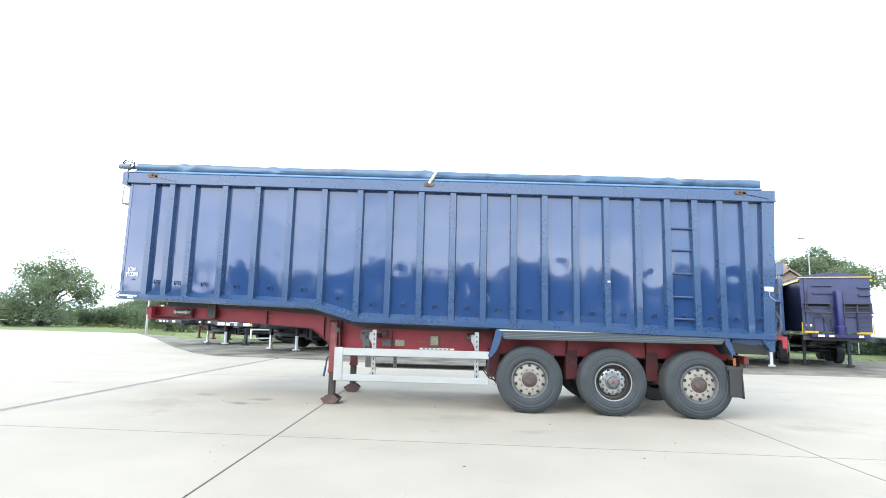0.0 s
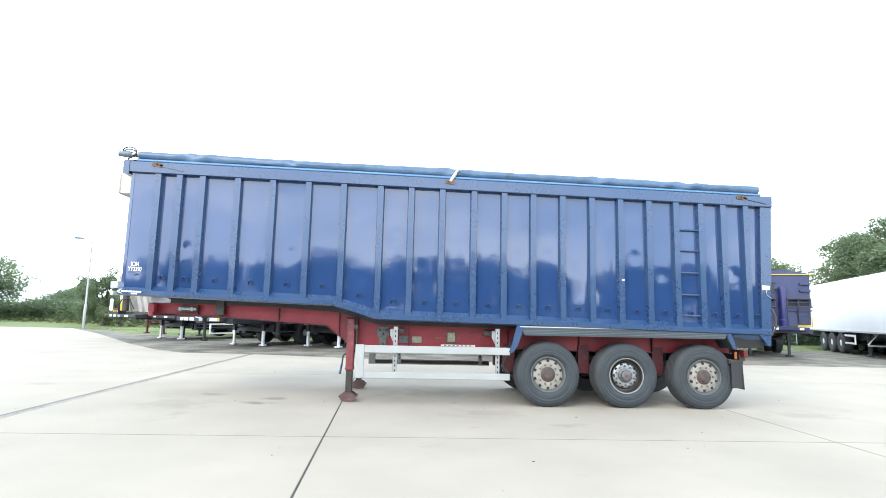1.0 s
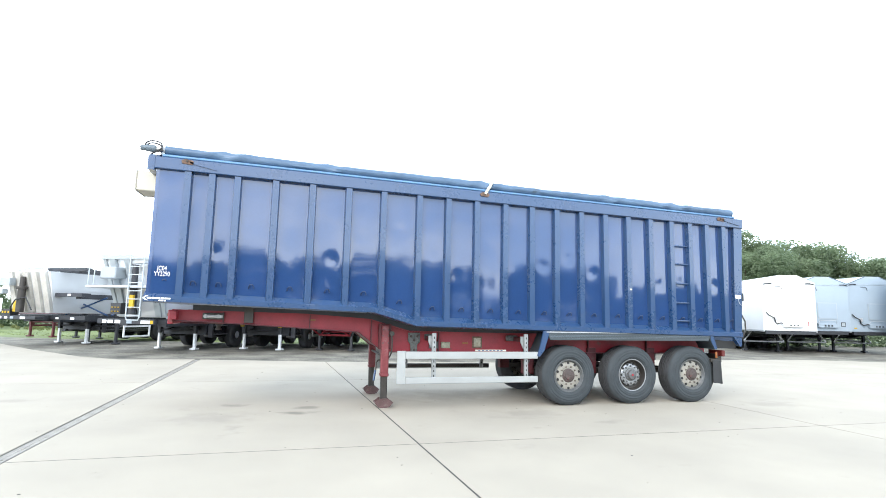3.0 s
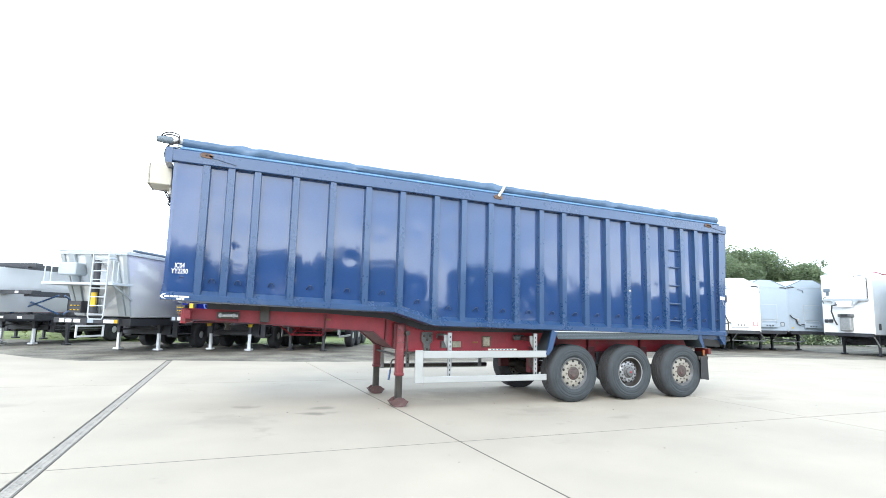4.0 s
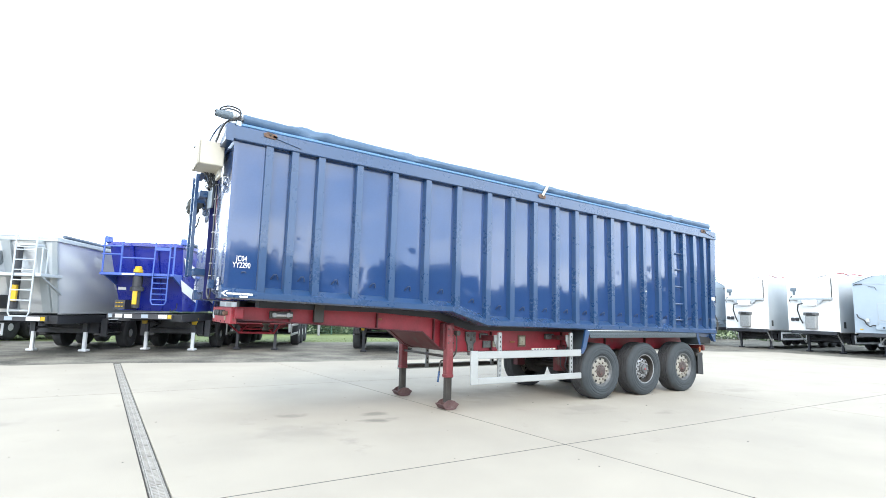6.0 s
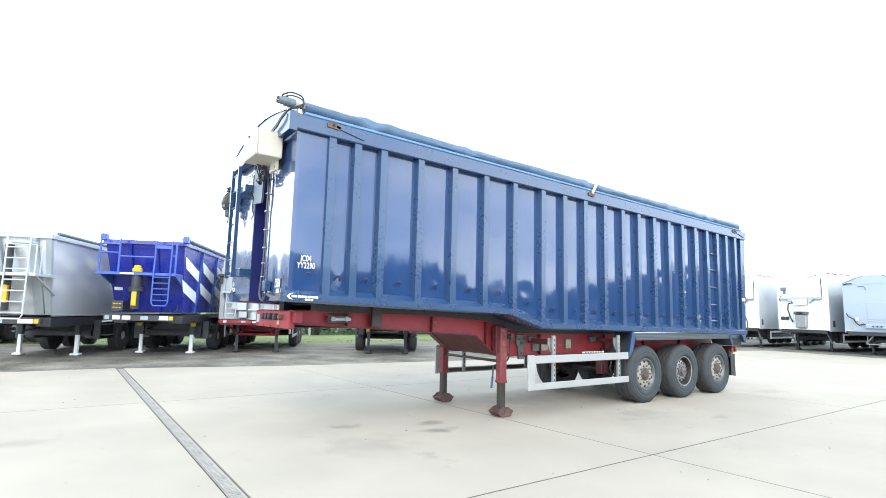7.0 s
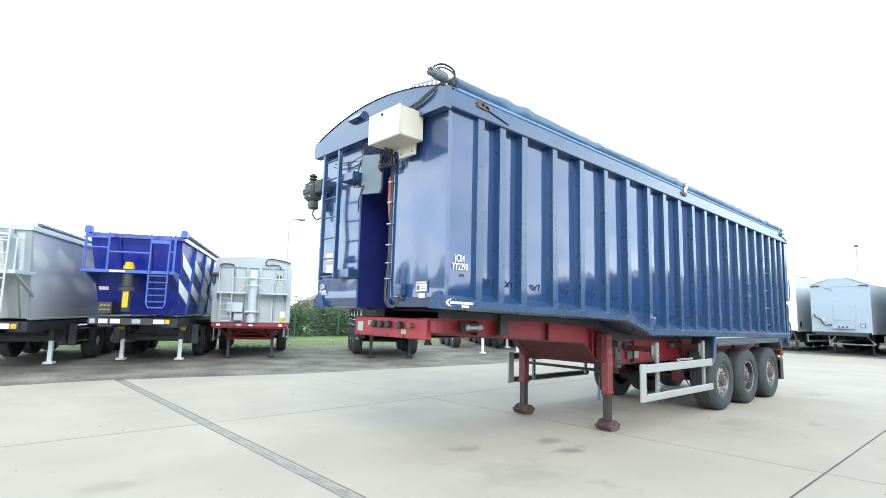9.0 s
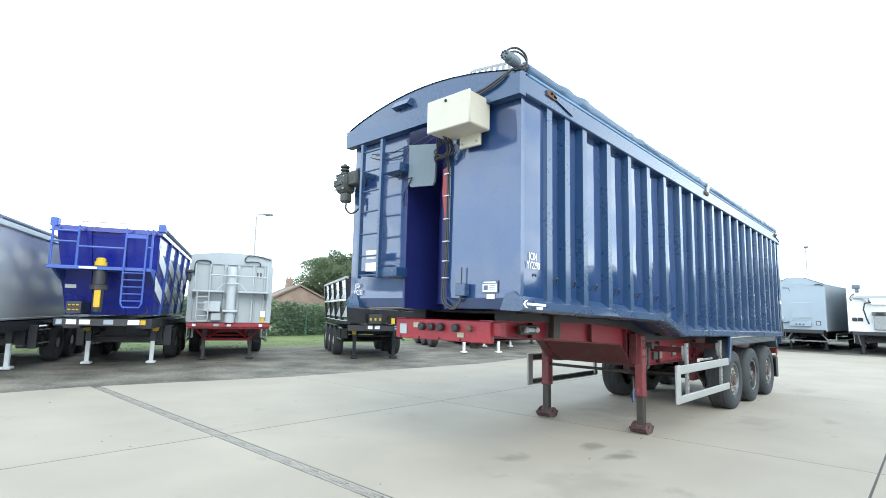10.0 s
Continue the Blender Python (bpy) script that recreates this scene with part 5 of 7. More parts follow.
def running_gear(tr, frame_mat, leg_x, first_axle, length, leg_mat="white_paint", bright=True, beam_z=1.18, beam_half=1.12, guard=True, leg_half=0.68, nose=0.0, lockers=False):
    """Chassis, legs, axles and guards of a parked trailer; its front is at x = 0 and it runs to +x."""
    for y in (-0.55, 0.55):
        bm = B()
        prism(bm, [(nose, beam_z), (nose, beam_z - 0.16), (leg_x - 0.4, beam_z - 0.22), (leg_x + 0.5, beam_z - 0.42), (length, beam_z - 0.40), (length, beam_z)], "y", y - 0.05, y + 0.05)
        part("chassis_beam", bm, frame_mat, tr)
    boxpart("front_beam", (nose - 0.04, -beam_half, beam_z - 0.17), (nose + 0.08, beam_half, beam_z), frame_mat, tr)
    for x in (leg_x + 0.6, first_axle, first_axle + 2.6):
        boxpart("cross_member", (x - 0.05, -0.52, beam_z - 0.34), (x + 0.05, 0.52, beam_z - 0.2), frame_mat, tr)
    for y in (-leg_half, leg_half):
        leg = boxpart("landing_leg", (leg_x - 0.07, y - 0.07, 0.62), (leg_x + 0.07, y + 0.07, beam_z), frame_mat if leg_mat == "white_paint" else leg_mat, tr)
        boxpart("inner_tube", (leg_x - 0.05, y - 0.05, 0.06), (leg_x + 0.05, y + 0.05, 0.64), leg_mat, leg, label="bare lower leg tube")
        boxpart("foot", (leg_x - 0.14, y - 0.12, 0.0), (leg_x + 0.14, y + 0.12, 0.07), leg_mat, leg, 0.02)
    tubepart("cross_shaft", [(leg_x, -leg_half, 0.75), (leg_x, leg_half, 0.75)], 0.03, frame_mat, tr)
    for y in (-1, 1):
        tubepart("leg_brace", [(leg_x, y * leg_half, 0.70), (leg_x + 0.8, y * 0.5, beam_z - 0.36)], 0.03, frame_mat, tr)
    for k in range(3):
        x = first_axle + 1.31 * k
        tubepart("axle", [(x, -0.85, 0.515), (x, 0.85, 0.515)], 0.06, "chassis_black", tr)
        for y, turn in ((-1.22, 0), (1.22, 180)):
            w = shared("wheel", LT_ME, tr, pose(x, y, 0.515, 0, 13 * k, turn))
            shared("rim", LR_ME if bright else LD_ME, w)
    for y in (-1.22, 1.22):
        a, b = sorted((y, y - math.copysign(0.4, y)))
        boxpart("wing", (first_axle - 0.62, a, beam_z - 0.10), (first_axle + 3.25, b, beam_z - 0.06), "chassis_black", tr)
    if guard:
        for y in (-1.2, 1.2):
            for z in (0.50, 0.86):
                boxpart("guard_rail", (leg_x + 0.45, y - 0.015, z), (first_axle - 0.65, y + 0.015, z + 0.09), guard, tr)
            boxpart("guard_post", (leg_x + 0.42, y - 0.02, 0.50), (leg_x + 0.52, y + 0.02, 0.95), guard, tr)
    if lockers:
        for s in (-1, 1):
            ya, yb = sorted((s * 0.60, s * 0.96))
            boxpart("cross_plate", (leg_x + 0.42, min(0, s * 0.95), 0.56), (leg_x + 0.46, max(0, s * 0.95), beam_z - 0.2), "chassis_black", tr)
            boxpart("side_beam", (nose + 0.75, ya, beam_z - 0.26), (length, yb, beam_z - 0.01), "chassis_black", tr)
            ya, yb = sorted((s * 0.72, s * 1.16))
            box_ = boxpart("side_locker", (leg_x + 0.55, ya, 0.46), (first_axle - 0.72, yb, 1.04), "black_body", tr, 0.03)
            for z in (0.56, 0.90):
                y0, y1 = sorted((s * 1.155, s * 1.185))
                boxpart("locker_rail", (leg_x + 0.50, y0, z), (first_axle - 0.68, y1, z + 0.035), "hub_grey", box_)
            y0, y1 = sorted((s * 1.0, s * 1.19))
            boxpart("end_plate", (leg_x + 0.46, y0, 0.46), (leg_x + 0.53, y1, 1.06), "chassis_black", box_)
    boxpart("tail_beam", (length - 0.1, -1.15, 0.62), (length, 1.15, 0.78), "chassis_black", tr)


def tub(tr, mat_name, length, z0, z1, w_top, w_bot, rake=0.25, name="body", wall=0.05):
    """An open tipping body: sloping front wall and tapered sides with thickness."""
    bm = B()

    def loop(wt, wb, x0, x1, za):
        return [bm.verts.new(p) for p in ((x0 + rake, -wb, za), (x1, -wb, za), (x1, wb, za), (x0 + rake, wb, za),
                                          (x0, -wt, z1), (x1, -wt, z1), (x1, wt, z1), (x0, wt, z1))]
    o, i = loop(w_top, w_bot, 0, length, z0), loop(w_top - wall, w_bot - wall, wall, length - wall, z0 + wall)
    for q in ((0, 3, 2, 1), (0, 1, 5, 4), (1, 2, 6, 5), (2, 3, 7, 6), (3, 0, 4, 7)):
        bm.faces.new([o[k] for k in q])
        bm.faces.new([i[k] for k in q[::-1]])
    for a, b in ((4, 5), (5, 6), (6, 7), (7, 4)):
        bm.faces.new((o[a], o[b], i[b], i[a]))
    return part(name, bm, mat_name, tr)


def ladder(tr, x, ya, yb, z0, z1, n, material, r=0.02, hoop=True):
    pts = [(x, ya, z1), (x, ya, z0 + 0.1), (x, ya + 0.05, z0), (x, yb - 0.05, z0), (x, yb, z0 + 0.1), (x, yb, z1)]
    lad = tubepart("ladder", pts, r, material, tr)
    for k in range(n):
        z = z0 + 0.15 + (z1 - z0 - 0.3) * k / (n - 1)
        tubepart("rung", [(x, ya, z), (x, yb, z)], r * 0.8, material, lad, 6)
    return lad


def plates(tr, x, z, ys, mats, h=0.11):
    """Small flat plates along the front beam."""
    for (ya, yb), m in zip(ys, mats):
        boxpart("plate", (x - 0.012, ya, z), (x, yb, z + h), m, tr, 0.002)


def at_front(x, y, axis=60.0):
    return pose(x, y, 0, 0, 0, axis)


# row with their fronts to the yard: y runs to the viewer's left
def blue_tipper():
    tr = thing("tipper_trailer", at_front(-5.57, 20.41, 64.0), "vivid blue tipping trailer with white chevrons and a front walkway", "trailer", "parked trailers")
    running_gear(tr, "chassis_black", 2.45, 4.3, 8.0, guard=None, beam_z=1.28, beam_half=0.95, leg_half=0.78, lockers=True)
    tub(tr, "vivid_blue", 7.8, 1.36, 3.38, 1.08, 0.94, 0.75)
    bm = B()
    for x0, y0, x1, y1 in ((-0.05, -1.14, 7.8, -1.04), (-0.05, 1.04, 7.8, 1.14)):
        box(bm, (x0, y0, 3.34), (x1, y1, 3.46), 0.01)
    box(bm, (-0.06, -1.14, 3.34), (0.05, 1.14, 3.46), 0.01)
    part("top_rail", bm, "vivid_blue", tr)
    # white slanted flashes and ribs along the sides
    for y, o in ((-1, -1), (1, 1)):
        for k in range(4):
            x = 0.10 + 1.85 * k
            f = B()
            for top in (3.06, 2.36):
                q = []
                for dx, z in ((0.10, top), (1.70, top - 0.36), (1.76, top - 0.70), (0.34, top - 0.36)):
                    w = 0.94 + (1.08 - 0.94) * (z - 1.36) / 2.02 + 0.012
                    q.append(f.verts.new((x + dx, o * w, z)))
                f.faces.new(q)
            ex = bmesh.ops.extrude_face_region(f, geom=list(f.faces))
            bmesh.ops.translate(f, vec=(0, o * 0.004, 0), verts=[v for v in ex["geom"] if isinstance(v, bmesh.types.BMVert)])
            part("flash", f, "white_paint", tr)
            r = B()
            prism(r, [(o * 0.93, 1.36), (o * 0.99, 1.36), (o * 1.14, 3.36), (o * 1.07, 3.36)], "x", x + 1.77, x + 1.83)
            part("side_rib", r, "vivid_frame", tr)
    # front: ram, walkway, rails, ladder, ears
    boxpart("walkway", (-0.36, -1.00, 2.42), (0.34, 1.12, 2.50), "vivid_frame", tr)
    prismpart("walkway_gusset", [(-0.34, 2.42), (0.36, 2.42), (0.46, 2.14)], "y", -0.99, -0.93, "vivid_frame", tr)
    prismpart("walkway_gusset", [(-0.34, 2.42), (0.36, 2.42), (0.46, 2.14)], "y", 0.96, 1.02, "vivid_frame", tr)
    for y in (1.06, 0.55, -0.97):
        tubepart("rail_post", [(-0.33, y, 2.48), (-0.33, y, 3.44)], 0.028, "vivid_frame", tr)
    for z, ya, yb in ((3.05, 0.55, 1.12), (2.95, -0.42, 0.55), (3.30, 0.55, 1.12), (3.00, -0.97, -0.86)):
        tubepart("handrail", [(-0.33, ya, z), (-0.33, yb, z)], 0.024, "vivid_frame", tr)
    tubepart("hoop_rail", [(-0.33, 0.55, 3.40), (-0.31, 0.50, 3.54), (-0.31, -0.40, 3.56), (-0.33, -0.48, 3.40)], 0.018, "alu_dull", tr)
    ladder(tr, -0.40, -0.86, -0.42, 1.56, 2.52, 5, "vivid_frame", 0.022)
    for y in (-0.86, -0.42):
        tubepart("ladder_stile", [(-0.40, y, 2.50), (-0.36, y, 3.44)], 0.022, "vivid_frame", tr)
    boxpart("rail_plate", (-0.40, -0.86, 3.20), (-0.36, -0.42, 3.30), "vivid_frame", tr)
    boxpart("walkway_plate", (-0.372, 0.12, 2.435), (-0.361, 0.48, 2.485), "white_mark", tr, 0.002)
    for y in (-1.12, 1.12):
        boxpart("sheet_bracket", (-0.12, y - 0.08, 3.42), (0.10, y + 0.08, 3.62), "vivid_frame", tr, 0.02)
    ram_ = B()
    lathe(ram_, [(0.11, 0), (0.11, 0.50), (0.19, 0.51), (0.19, 0.62), (0.14, 0.64), (0.14, 0.98), (0, 0.98)], (-0.20, 0.08, 1.45), "z", 18)
    part("ram_cylinder", ram_, "chassis_black", tr)
    boxpart("ram_guard", (-0.36, 0.0, 1.55), (-0.32, 0.13, 1.97), "yellow", tr, label="yellow ram guard")
    cap = B()
    lathe(cap, [(0.13, 0), (0.13, 0.09), (0.10, 0.11), (0.10, 0.17), (0.07, 0.19), (0, 0.19)], (-0.22, 0.08, 2.52), "z", 18)
    part("ram_cap", cap, "yellow", tr, "yellow ram cap above the walkway")
    boxpart("valve_block", (-0.16, 0.40, 1.40), (0.66, 0.70, 1.68), "chassis_black", tr)
    for y in (0.47, 0.55, 0.63):
        for z in (1.47, 1.58):
            boxpart("valve_tag", (-0.20, y - 0.028, z), (-0.16, y + 0.028, z + 0.03), "yellow", tr, 0.008)
    plates(tr, -0.04, 1.145, ((0.78, 0.9), (0.5, 0.70), (0.22, 0.44), (-0.25, -0.05), (-0.80, -0.55), (-0.93, -0.82)), ("pale_blue", "white_mark", "white_mark", "pale_blue", "white_mark", "yellow"))
    prismpart("data_plate", [(0.485, 2.00), (0.495, 2.00), (0.46, 2.09), (0.45, 2.09)], "y", 0.70, 0.93, "white_mark", tr)
    for y in (-0.85, 0.80):
        prismpart("yellow_gusset", [(y - 0.12, 1.12), (y + 0.12, 1.12), (y + 0.06, 0.90), (y - 0.06, 0.90)], "x", 2.25, 2.32, "yellow", tr)
    for y in (-0.30, 0.42):
        prismpart("front_rib", [(0.75, 1.36), (0.67, 1.36), (-0.06, 3.34), (0.02, 3.34)], "y", y - 0.05, y + 0.05, "vivid_blue", tr)
    for s, c in ((1, "vivid_frame"), (-1, "cable")):
        tubepart("air_line", curved([(0.66, s * 0.80, 1.62), (0.50, s * 0.86, 1.48), (0.42, s * 0.82, 1.40), (0.46, s * 0.70, 1.37), (0.60, s * 0.64, 1.42)], 4), 0.014, c, tr)
    boxpart("rolled_sheet", (0.1, -1.2, 3.46), (8.2, -1.05, 3.58), "tarp_dark", tr, 0.04)


def silver_tipper():
    tr = thing("tipper_trailer", at_front(-8.82, 20.45, 64.0), "smooth bare aluminium tipping trailer with white front walkway and ladder", "trailer", "parked trailers")
    running_gear(tr, "chassis_black", 2.65, 4.85, 8.9, guard=None, leg_half=0.78, lockers=True)
    tub(tr, "silver", 8.8, 1.24, 3.30, 1.15, 0.97, 0.72)
    bm = B()
    for s in (-1, 1):
        box(bm, (-0.04, s * 1.16 - 0.06, 3.24), (8.8, s * 1.16 + 0.06, 3.36), 0.01)
    box(bm, (-0.06, -1.2, 3.24), (0.06, 1.2, 3.36), 0.01)
    part("top_rail", bm, "grey_panel", tr)
    tubepart("rolled_sheet", [(0.3, -1.15, 3.42), (4.5, -1.16, 3.41), (8.6, -1.15, 3.42)], [0.05, 0.06, 0.05], "tarp_dark", tr, 10)
    for y in (-0.72, 0.15, 0.72):
        prismpart("front_rib", [(0.72, 1.26), (0.63, 1.26), (-0.09, 3.24), (0.0, 3.24)], "y", y - 0.11, y + 0.11, "grey_panel", tr)
    for s in (-1, 1):
        fold = B()
        prism(fold, [(0.74, 1.26), (0.66, 1.26), (-0.04, 3.26), (0.06, 3.26)], "y", min(s * 1.165, s * 1.03), max(s * 1.165, s * 1.03))
        for v in fold.verts:
            v.co.y -= s * 0.175 * (3.26 - v.co.z) / 2.0
        part("corner_fold", fold, "grey_panel", tr)
    boxpart("walkway", (-0.55, -1.15, 2.23), (0.42, 1.25, 2.31), "pale_grey", tr)
    prismpart("walkway_gusset", [(-0.5, 2.23), (-0.42, 2.23), (0.52, 1.80), (0.50, 1.75)], "y", -1.14, -1.08, "grey_panel", tr)
    for y in (1.2, 0.98, -1.1):
        tubepart("rail_post", [(-0.5, y, 2.3), (-0.5, y, 3.0)], 0.018, "pale_grey", tr)
    tubepart("handrail", [(-0.5, 1.2, 3.32), (-0.5, -0.46, 3.32)], 0.018, "pale_grey", tr)
    tubepart("handrail", [(-0.5, -0.62, 3.02), (-0.45, -1.05, 3.02), (-0.3, -1.12, 2.98), (-0.3, -1.12, 2.32)], 0.018, "pale_grey", tr)
    ladder(tr, -0.58, -0.98, -0.46, 1.16, 3.36, 8, "pale_grey", 0.021)
    boxpart("rest_platform", (-0.5, -0.96, 3.06), (-0.2, -0.48, 3.12), "pale_grey", tr)
    boxpart("tool_box", (-0.34, 0.30, 2.55), (0.18, 0.92, 2.95), "grey_panel", tr, 0.03, "pale grey tool box")
    boxpart("valve_block", (-0.2, 0.10, 1.34), (0.60, 0.50, 1.72), "chassis_black", tr)
    for y in (0.17, 0.29, 0.41):
        for z in (1.42, 1.56):
            boxpart("valve_tag", (-0.24, y - 0.028, z), (-0.20, y + 0.028, z + 0.03), "yellow", tr, 0.008)
    boxpart("ram_guard", (-0.2, -0.36, 1.55), (-0.12, -0.20, 2.0), "yellow", tr)
    rm = B()
    lathe(rm, [(0.12, 0), (0.12, 1.0), (0.10, 1.0), (0.10, 1.7), (0, 1.7)], (-0.05, -0.22, 1.35), "z", 16)
    part("ram_cylinder", rm, "chassis_black", tr)
    plates(tr, -0.04, 1.03, ((0.75, 0.92), (0.5, 0.7), (0.2, 0.42), (-0.25, -0.05), (-0.95, -0.6), (-1.08, -0.97)), ("white_mark", "white_mark", "white_mark", "pale_blue", "white_mark", "yellow"))
    boxpart("bottom_rail", (0.72, -0.985, 1.20), (8.8, -0.955, 1.25), "alu_dull", tr)


def panel_trailer():
    tr = thing("tipper_trailer", at_front(-1.95, 21.55, 66.0), "light grey tipping trailer with front shelves on a red chassis", "trailer", "parked trailers")
    running_gear(tr, "red", 0.85, 4.0, 8.0, leg_mat="chassis_black", guard="alu", beam_z=1.14)
    boxpart("front_bed", (-0.12, -1.16, 1.03), (0.25, 1.16, 1.14), "red", tr)
    bm = B()
    top = [(-1.15, 3.17)] + [(-1.15 + 2.30 * k / 12, 3.17 + 0.10 * math.sin(math.pi * k / 12)) for k in range(1, 12)] + [(1.15, 3.17)]
    prism(bm, [(1.18, 1.16), (-1.18, 1.16)] + top, "x", 0.06, 7.8)
    part("body", bm, "grey_panel", tr)
    # raised header and posts that frame the recessed sheets
    prismpart("header", [(-1.15, 2.90), (1.15, 2.90)] + top[::-1], "x", 0.0, 0.06, "off_white", tr)
    for y, w in ((-1.11, 0.08), (-0.95, 0.03), (-0.67, 0.025), (-0.19, 0.05), (0.19, 0.05), (0.60, 0.035), (1.11, 0.08)):
        boxpart("front_post", (0.0, y - w, 1.20), (0.06, y + w, 2.91), "off_white", tr, 0.012)
    boxpart("foot_rail", (-0.005, -1.18, 1.15), (0.065, 1.18, 1.21), "off_white", tr, 0.01)
    r = B()
    lathe(r, [(0.145, 0), (0.145, 0.30), (0.16, 0.31), (0.16, 0.36), (0.145, 0.37), (0.145, 1.58), (0.12, 1.66), (0, 1.68)], (-0.13, 0.0, 1.16), "z", 20)
    ram = part("ram_cylinder", r, "pale_grey", tr, "bright grey hydraulic ram")
    boxpart("ram_collar", (-0.32, -0.21, 1.46), (0.02, 0.21, 1.53), "pale_grey", ram, 0.02)
    for s in (-1, 1):
        lo, hi = sorted((s * 0.20, s * 1.05))
        shelf = boxpart("step_shelf", (-0.36, lo, 2.05), (0.0, hi, 2.10), "pale_grey", tr, 0.008)
        prismpart("shelf_cheek", [(0.0, 2.05), (-0.36, 2.05), (0.0, 1.86)], "y", hi - 0.03 if s > 0 else lo, hi if s > 0 else lo + 0.03, "pale_grey", shelf)
        tubepart("rail_brace", [(-0.34, s * 0.20, 2.32), (-0.34, s * 0.42, 2.10)], 0.018, "pale_grey", tr)
        tubepart("rail_post", [(-0.34, s * 0.60, 2.10), (-0.34, s * 0.60, 2.88)], 0.02, "pale_grey", tr)
        tubepart("rail_post", [(-0.34, s * 1.0, 2.10), (-0.34, s * 1.0, 2.88)], 0.018, "pale_grey", tr)
    tubepart("handrail", [(-0.34, -0.98, 2.54), (-0.34, 0.60, 2.56)], 0.02, "pale_grey", tr)
    tubepart("handrail", [(-0.34, -0.20, 2.32), (-0.34, 0.20, 2.32)], 0.02, "pale_grey", tr)
    ladder(tr, -0.34, 0.60, 0.92, 1.20, 2.05, 4, "pale_grey", 0.018)
    boxpart("pump_box", (-0.26, 0.27, 1.47), (0.0, 0.74, 1.78), "pale_grey", tr, 0.02)
    boxpart("pump_foot", (-0.22, 0.24, 1.21), (0.0, 0.52, 1.44), "grey_panel", tr, 0.02)
    boxpart("lower_post", (-0.06, -0.63, 1.20), (0.0, -0.58, 1.86), "pale_grey", tr)
    for y in (-0.74, -0.83):
        boxpart("vent_slot", (0.045, y - 0.02, 2.53), (0.062, y + 0.02, 2.70), "steel_dark", tr, 0.004)
    tubepart("hose", curved([(-0.05, 1.03, 2.55), (-0.06, 1.03, 2.86), (-0.06, 0.95, 2.98), (-0.06, 0.68, 2.98), (-0.06, 0.61, 2.90), (-0.06, 0.60, 2.6)]), 0.022, "cable", tr)
    tubepart("hose", curved([(-0.06, -0.80, 2.88), (-0.07, -0.76, 3.0), (-0.07, -0.55, 3.02), (-0.07, -0.38, 3.0), (-0.07, -0.34, 3.10), (-0.06, -0.45, 3.20), (-0.06, -0.75, 3.19), (-0.05, -1.10, 3.10)]), 0.018, "cable", tr)
    lamp = boxpart("work_lamp", (-0.16, 1.06, 2.60), (0.0, 1.28, 2.70), "chassis_black", tr, 0.03, "black work lamp on the corner")
    boxpart("lamp_stem", (-0.12, 1.12, 2.36), (-0.02, 1.22, 2.60), "chassis_black", lamp, 0.02)
    plates(tr, -0.12, 1.045, ((0.9, 1.0), (0.28, 0.42), (-0.06, 0.06), (-0.95, -0.85)), ("white_mark", "pale_blue", "white_mark", "white_mark"), 0.07)
    boxpart("data_plate", (-0.012, -1.00, 1.17), (-0.002, -0.89, 1.31), "yellow", tr, 0.002)
    boxpart("data_plate", (-0.012, -1.02, 1.33), (-0.002, -0.87, 1.52), "white_mark", tr, 0.002)
    tubepart("lower_bar", [(0.75, -0.66, 0.62), (0.75, 0.66, 0.62)], 0.045, "red", tr)
    for s in (-1, 1):
        tubepart("splayed_brace", [(0.1, s * 0.98, 1.04), (0.75, s * 0.64, 0.62)], 0.03, "red", tr)
        tubepart("splayed_brace", [(0.3, s * 0.10, 1.04), (0.75, s * 0.58, 0.64)], 0.025, "red", tr)
        boxpart("side_lamp_panel", (1.6, s * 1.06 - 0.03, 0.62), (1.9, s * 1.06 + 0.03, 0.98), "white_paint", tr, 0.01)


